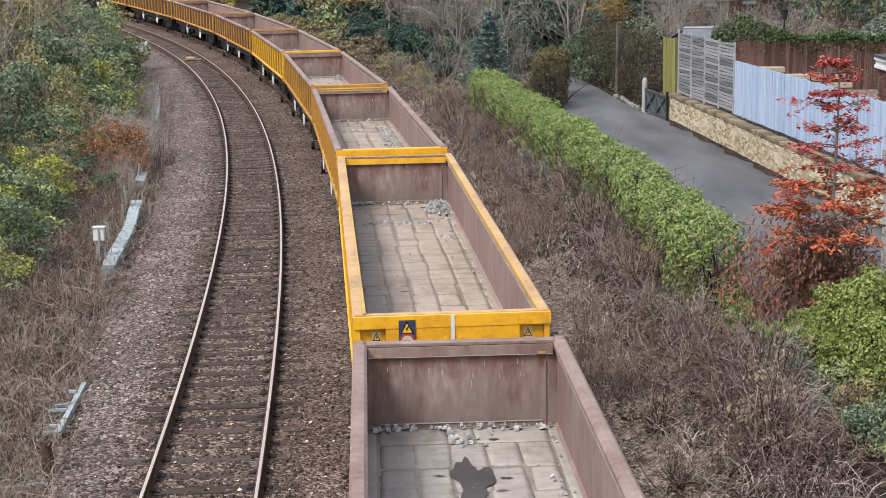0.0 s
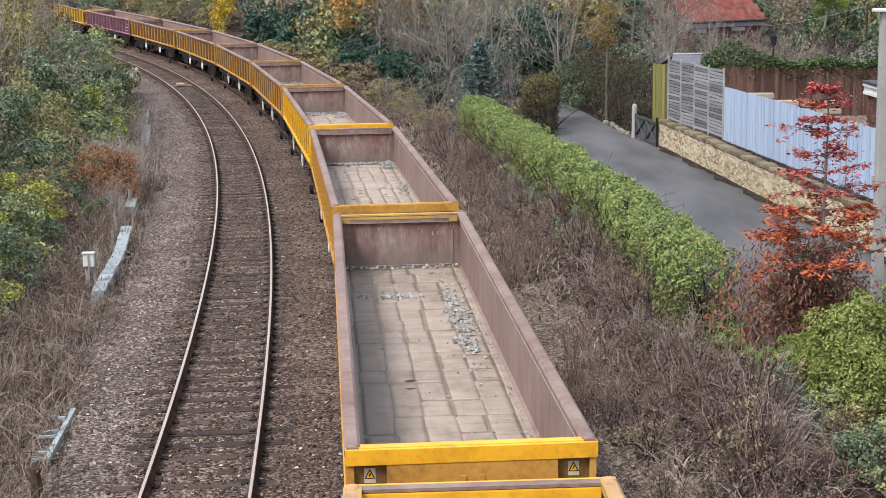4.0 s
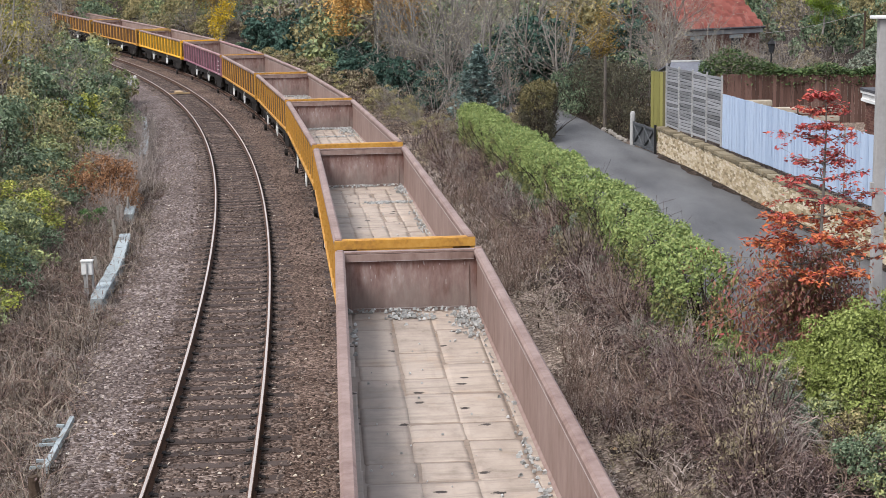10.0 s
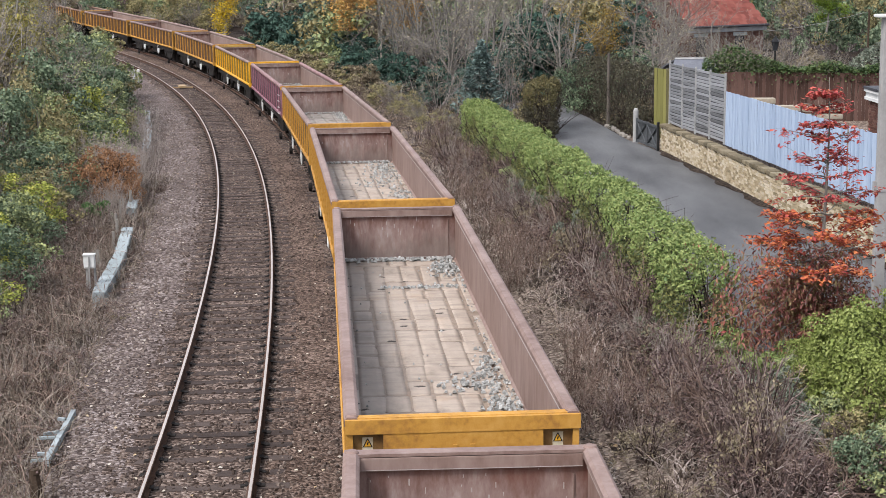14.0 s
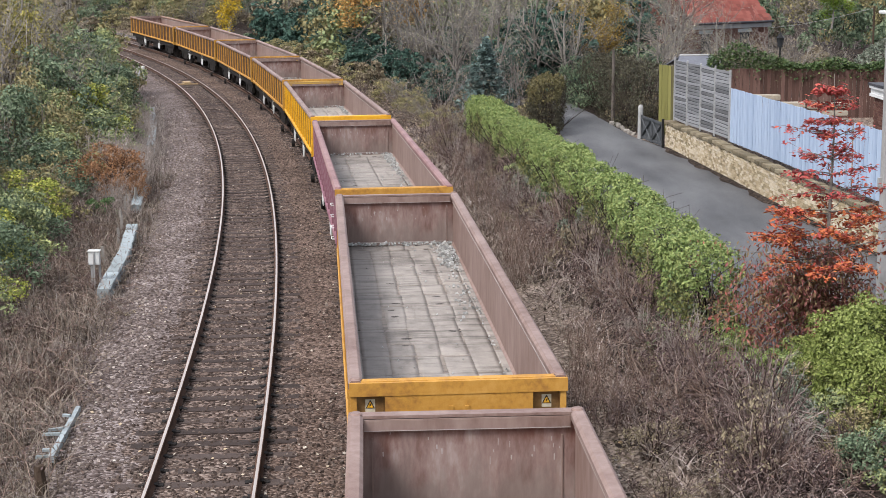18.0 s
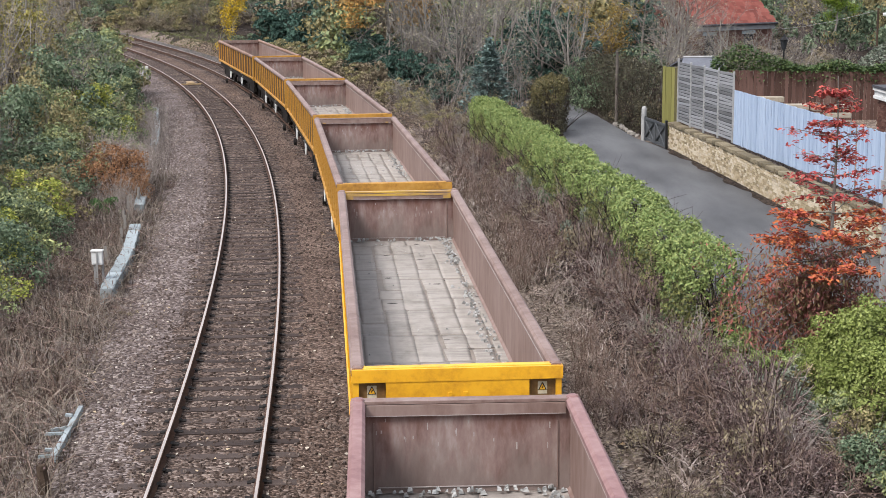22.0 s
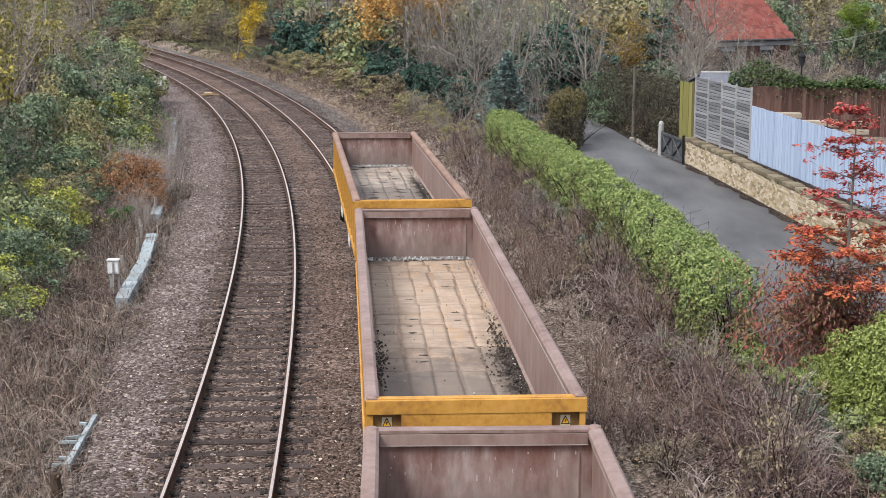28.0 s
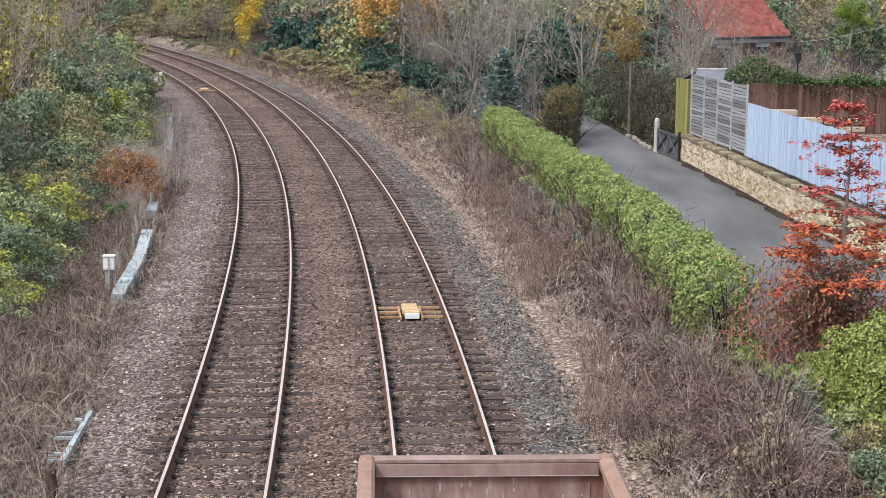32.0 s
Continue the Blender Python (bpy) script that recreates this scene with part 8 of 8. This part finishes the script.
for i in range(14):
    x = 16 + 24 * (i + r_w.random()) / 14
    bush(("bare", "olive", "dark", "brown", "dark")[i % 5], x, 92 + r_w.uniform(0, 16), 1.4, 1.1, "at the foot of the wood", i)

# ---- near the lane: scarlet sapling, laurel, ivy
def build_sapling():
    r = np.random.default_rng(150)
    x, y = 6.92, 27.2
    ob = thing("scarlet_tree", "young ornamental tree with tiers of scarlet and orange leaves", "tree", m=at(x, y, 0.15))
    trunk = np.array([[(0, 0, 0), (0.03, 0, 1.0), (0.0, 0.02, 2.0), (0.03, 0, 3.2), (0.05, 0, 4.2), (0.02, 0, 5.05)]])
    part("trunk", mesh_of("trunk", *merged(tubes(trunk, [[0.045, 0.04, 0.033, 0.025, 0.015, 0.006]], 7)), BARK, True), ob)
    # level tiers of branches, six to a tier
    tiers = np.array([1.75, 2.05, 2.3, 2.68, 3.02, 3.3, 3.62, 3.95, 4.25, 4.52, 4.78])
    z = np.repeat(tiers, 6) + r.normal(0, 0.035, 66)
    a = np.tile(np.arange(6) * 1.05, 11) + np.repeat(np.arange(11) * 0.6, 6) + r.normal(0, 0.25, 66)
    L = (1.45 * (1 - (z - 1.5) / 3.9) + 0.14) * r.uniform(0.45, 1.1, 66) * np.where(z < 2.4, 1.22, 1.0)
    p, q = grow(r, np.stack([0 * z, 0 * z, z], 1), np.stack([np.cos(a), np.sin(a), np.full(66, 0.16)], 1), L, np.full(66, 0.012), 5, 0.09)
    s2, d2, L2, r2 = fork(r, p, q, 5, 0.4, 0.5, 0.3)
    d2[:, 2] *= 0.25
    p2, q2 = grow(r, s2, d2, L2, r2, 3, 0.1)
    part("branchwork", mesh_of("branches", *merged(tubes(p, q, 4), tubes(p2, np.maximum(q2, 0.003), 3)), BARK), ob)
    pts = np.concatenate([p[:, 2:].reshape(-1, 3), p2[:, 1:].reshape(-1, 3)])
    for nm, lo, hi, leaf, k in (("upper_foliage", 2.75, 9, RED_LEAF, 2100), ("middle_foliage", 1.5, 2.85, FLAME_LEAF, 3700)):
        up = pts[(pts[:, 2] > lo) & (pts[:, 2] < hi)]
        c = up[r.integers(0, len(up), k)] + r.normal(0, 1, (k, 3)) * (0.07, 0.07, 0.022) - (0, 0, 0.03)
        part(nm, mesh_of(nm, *leaves(c, 0.105, 0.55, 0.5, r, 0.3), leaf), ob)
    n = 60
    a = np.where(np.arange(n) % 3 > 0, r.uniform(2.3, 4.0, n), r.uniform(3.6, 6.0, n))
    z = r.uniform(0.65, 1.95, n)
    p, q = grow(r, np.stack([0 * z, 0 * z, z], 1), np.stack([np.cos(a), np.sin(a) * 0.7, r.uniform(0.0, 0.5, n)], 1), np.where(np.arange(n) % 3 > 0, r.uniform(0.7, 2.5, n), r.uniform(0.4, 1.1, n)), np.full(n, 0.012), 6, 0.13, -0.19)
    part("lower_branchwork", mesh_of("lower_branchwork", *tubes(p, q, 4), BARK), ob)
    tip = p[:, 1:].reshape(-1, 3)
    c = tip[r.integers(0, len(tip), 8800)] + r.normal(0, 1, (8800, 3)) * (0.14, 0.14, 0.13)
    c[:, 2] = np.maximum(c[:, 2], 0.3)
    part("lower_foliage", mesh_of("lower_foliage", *leaves(c, 0.105, 0.05, 0.38, r, 1.4), CRIMSON_LEAF), ob, label="drooping dull crimson and brown lower leaves")


build_sapling()
LAUREL = [shrub_parts(160 + i, 1.35, 2.1, 15000, 0.075, LAUREL_LEAF, DARK_TWIG, clumps=75, flat=0.15, droop=0.5, face=1.0) for i in range(2)]
for i, (x, y, s) in enumerate([(7.15, 24.7, 0.84), (8.3, 25.7, 0.85), (7.4, 23.2, 1.0), (6.9, 22.3, 0.75), (7.5, 26.3, 0.55), (6.6, 25.4, 0.5), (8.2, 24.3, 0.9), (6.5, 24.3, 0.55)]):
    plant("laurel_bush", "glossy yellow-green laurel bush beside the lane", "bush", LAUREL[i % 2], x, y, i * 71, s)
IVY = [shrub_parts(165 + i, 0.8, 1.1, n, 0.075, (HEDGE_LEAF, MIXED_LEAF, DARK_LEAF, SAGE_LEAF, OLIVE_LEAF)[i], (DARK_TWIG, DARK_TWIG, DARK_TWIG, CANE, TWIG)[i]) for i, n in enumerate((3400, 2400, 2200, 2000, 2000))]
for i, (x, y, s, k) in enumerate([(4.9, 26.6, 0.7, 1), (5.6, 26.0, 0.6, 0), (5.2, 27.0, 0.8, 0), (4.5, 27.5, 0.75, 1), (4.75, 27.9, 0.7, 4), (4.3, 29.2, 0.55, 2), (4.35, 28.2, 0.6, 2), (5.15, 24.6, 0.7, 3), (5.6, 24.1, 0.75, 3), (5.35, 23.3, 0.65, 3), (6.1, 25.2, 0.7, 1), (6.0, 24.3, 0.65, 4), (6.2, 22.9, 0.75, 1), (6.5, 22.2, 0.8, 4), (6.9, 21.8, 0.8, 1), (6.1, 21.6, 0.7, 4), (6.4, 21.0, 0.8, 1), (5.9, 20.6, 0.7, 2), (5.6, 22.4, 0.6, 3), (6.9, 22.7, 0.8, 4), (6.3, 26.3, 0.6, 0), (6.9, 20.6, 0.8, 4), (6.4, 20.0, 0.8, 1)]):
    plant("ivy_bush", "low grey-green shrub among dead brambles" if k == 3 else "tangled ivy and mixed green growth below the hedge", "bush", IVY[k], x, y, i * 93, s)
for i in range(15):
    y = 30 + 27 * (i + r_h.random()) / 15
    plant("ivy_bush", "ivy and withered growth at the foot of the hedge", "bush", (IVY[1], HEAPS[2], IVY[2], HEAPS[0], IVY[3])[i % 5], float(np.interp(y, HEDGE_Y, HEDGE_X)) - 0.05, y, i * 93, r_h.uniform(0.45, 0.8), sz=r_h.uniform(0.8, 1.5))
for i, (x, y, s) in enumerate([(4.4, 22.3, 0.9), (4.0, 24.0, 0.85), (3.3, 22.6, 0.8), (4.9, 21.2, 0.8), (2.9, 24.6, 0.7), (3.7, 26.0, 0.7), (5.8, 21.0, 0.8), (2.4, 21.5, 0.6), (6.5, 20.6, 0.9), (5.2, 20.2, 0.8), (6.2, 21.9, 0.8), (7.2, 21.0, 0.9), (4.2, 20.4, 0.7), (6.9, 20.2, 0.9), (3.2, 20.3, 0.7)]):
    plant("bramble_heap", "heaped mauve-brown dead bramble clump", "bush", HEAPS[i % 4], x, y, i * 101, s, group="bramble heaps")


def build_ivy_top():
    r = np.random.default_rng(170)
    n = 9000
    x = r.uniform(10.7, 19.0, n)
    hump = 0.85 * np.exp(-((x - 11.9) / 0.75) ** 2) + 0.14 * np.sin(x * 3)
    c = np.stack([x, 60.7 - (x - 11.3) * 0.27 + r.normal(0, 0.2, n), 3.0 + (0.3 + hump) * r.random(n) + 0.05 * r.normal(size=n) - 0.35 * (r.random(n) < 0.15)], 1)
    ob = thing("ivy_on_fence", "dark green ivy heaped along the top of a fence", "ivy")
    part("foliage", mesh_of("foliage", *leaves(c, 0.11, 0.3, 0.7, r), IVY_LEAF), ob)
    st = np.stack([r.uniform(11, 18.6, 40), np.zeros(40), np.full(40, 1.2)], 1)
    st[:, 1] = 60.75 - (st[:, 0] - 11.3) * 0.27
    p, q = grow(r, st, np.tile((0, 0, 1.0), (40, 1)), np.full(40, 2.0), np.full(40, 0.015), 5, 0.15)
    part("stemwork", mesh_of("stems", *tubes(p, q, 3), DARK_TWIG), ob)


build_ivy_top()
thing("fallen_beam", "pale concrete beam lying on the far bank", "beam", m=at(-33.9, 160, float(ground_z(np.array(-33.9), np.array(160.0))) + 0.25, 0, 0, 18), data=bm_mesh("fallen_beam", soft_box(2.1, 0.4, 0.4, 0.04), CONCRETE))

motions()
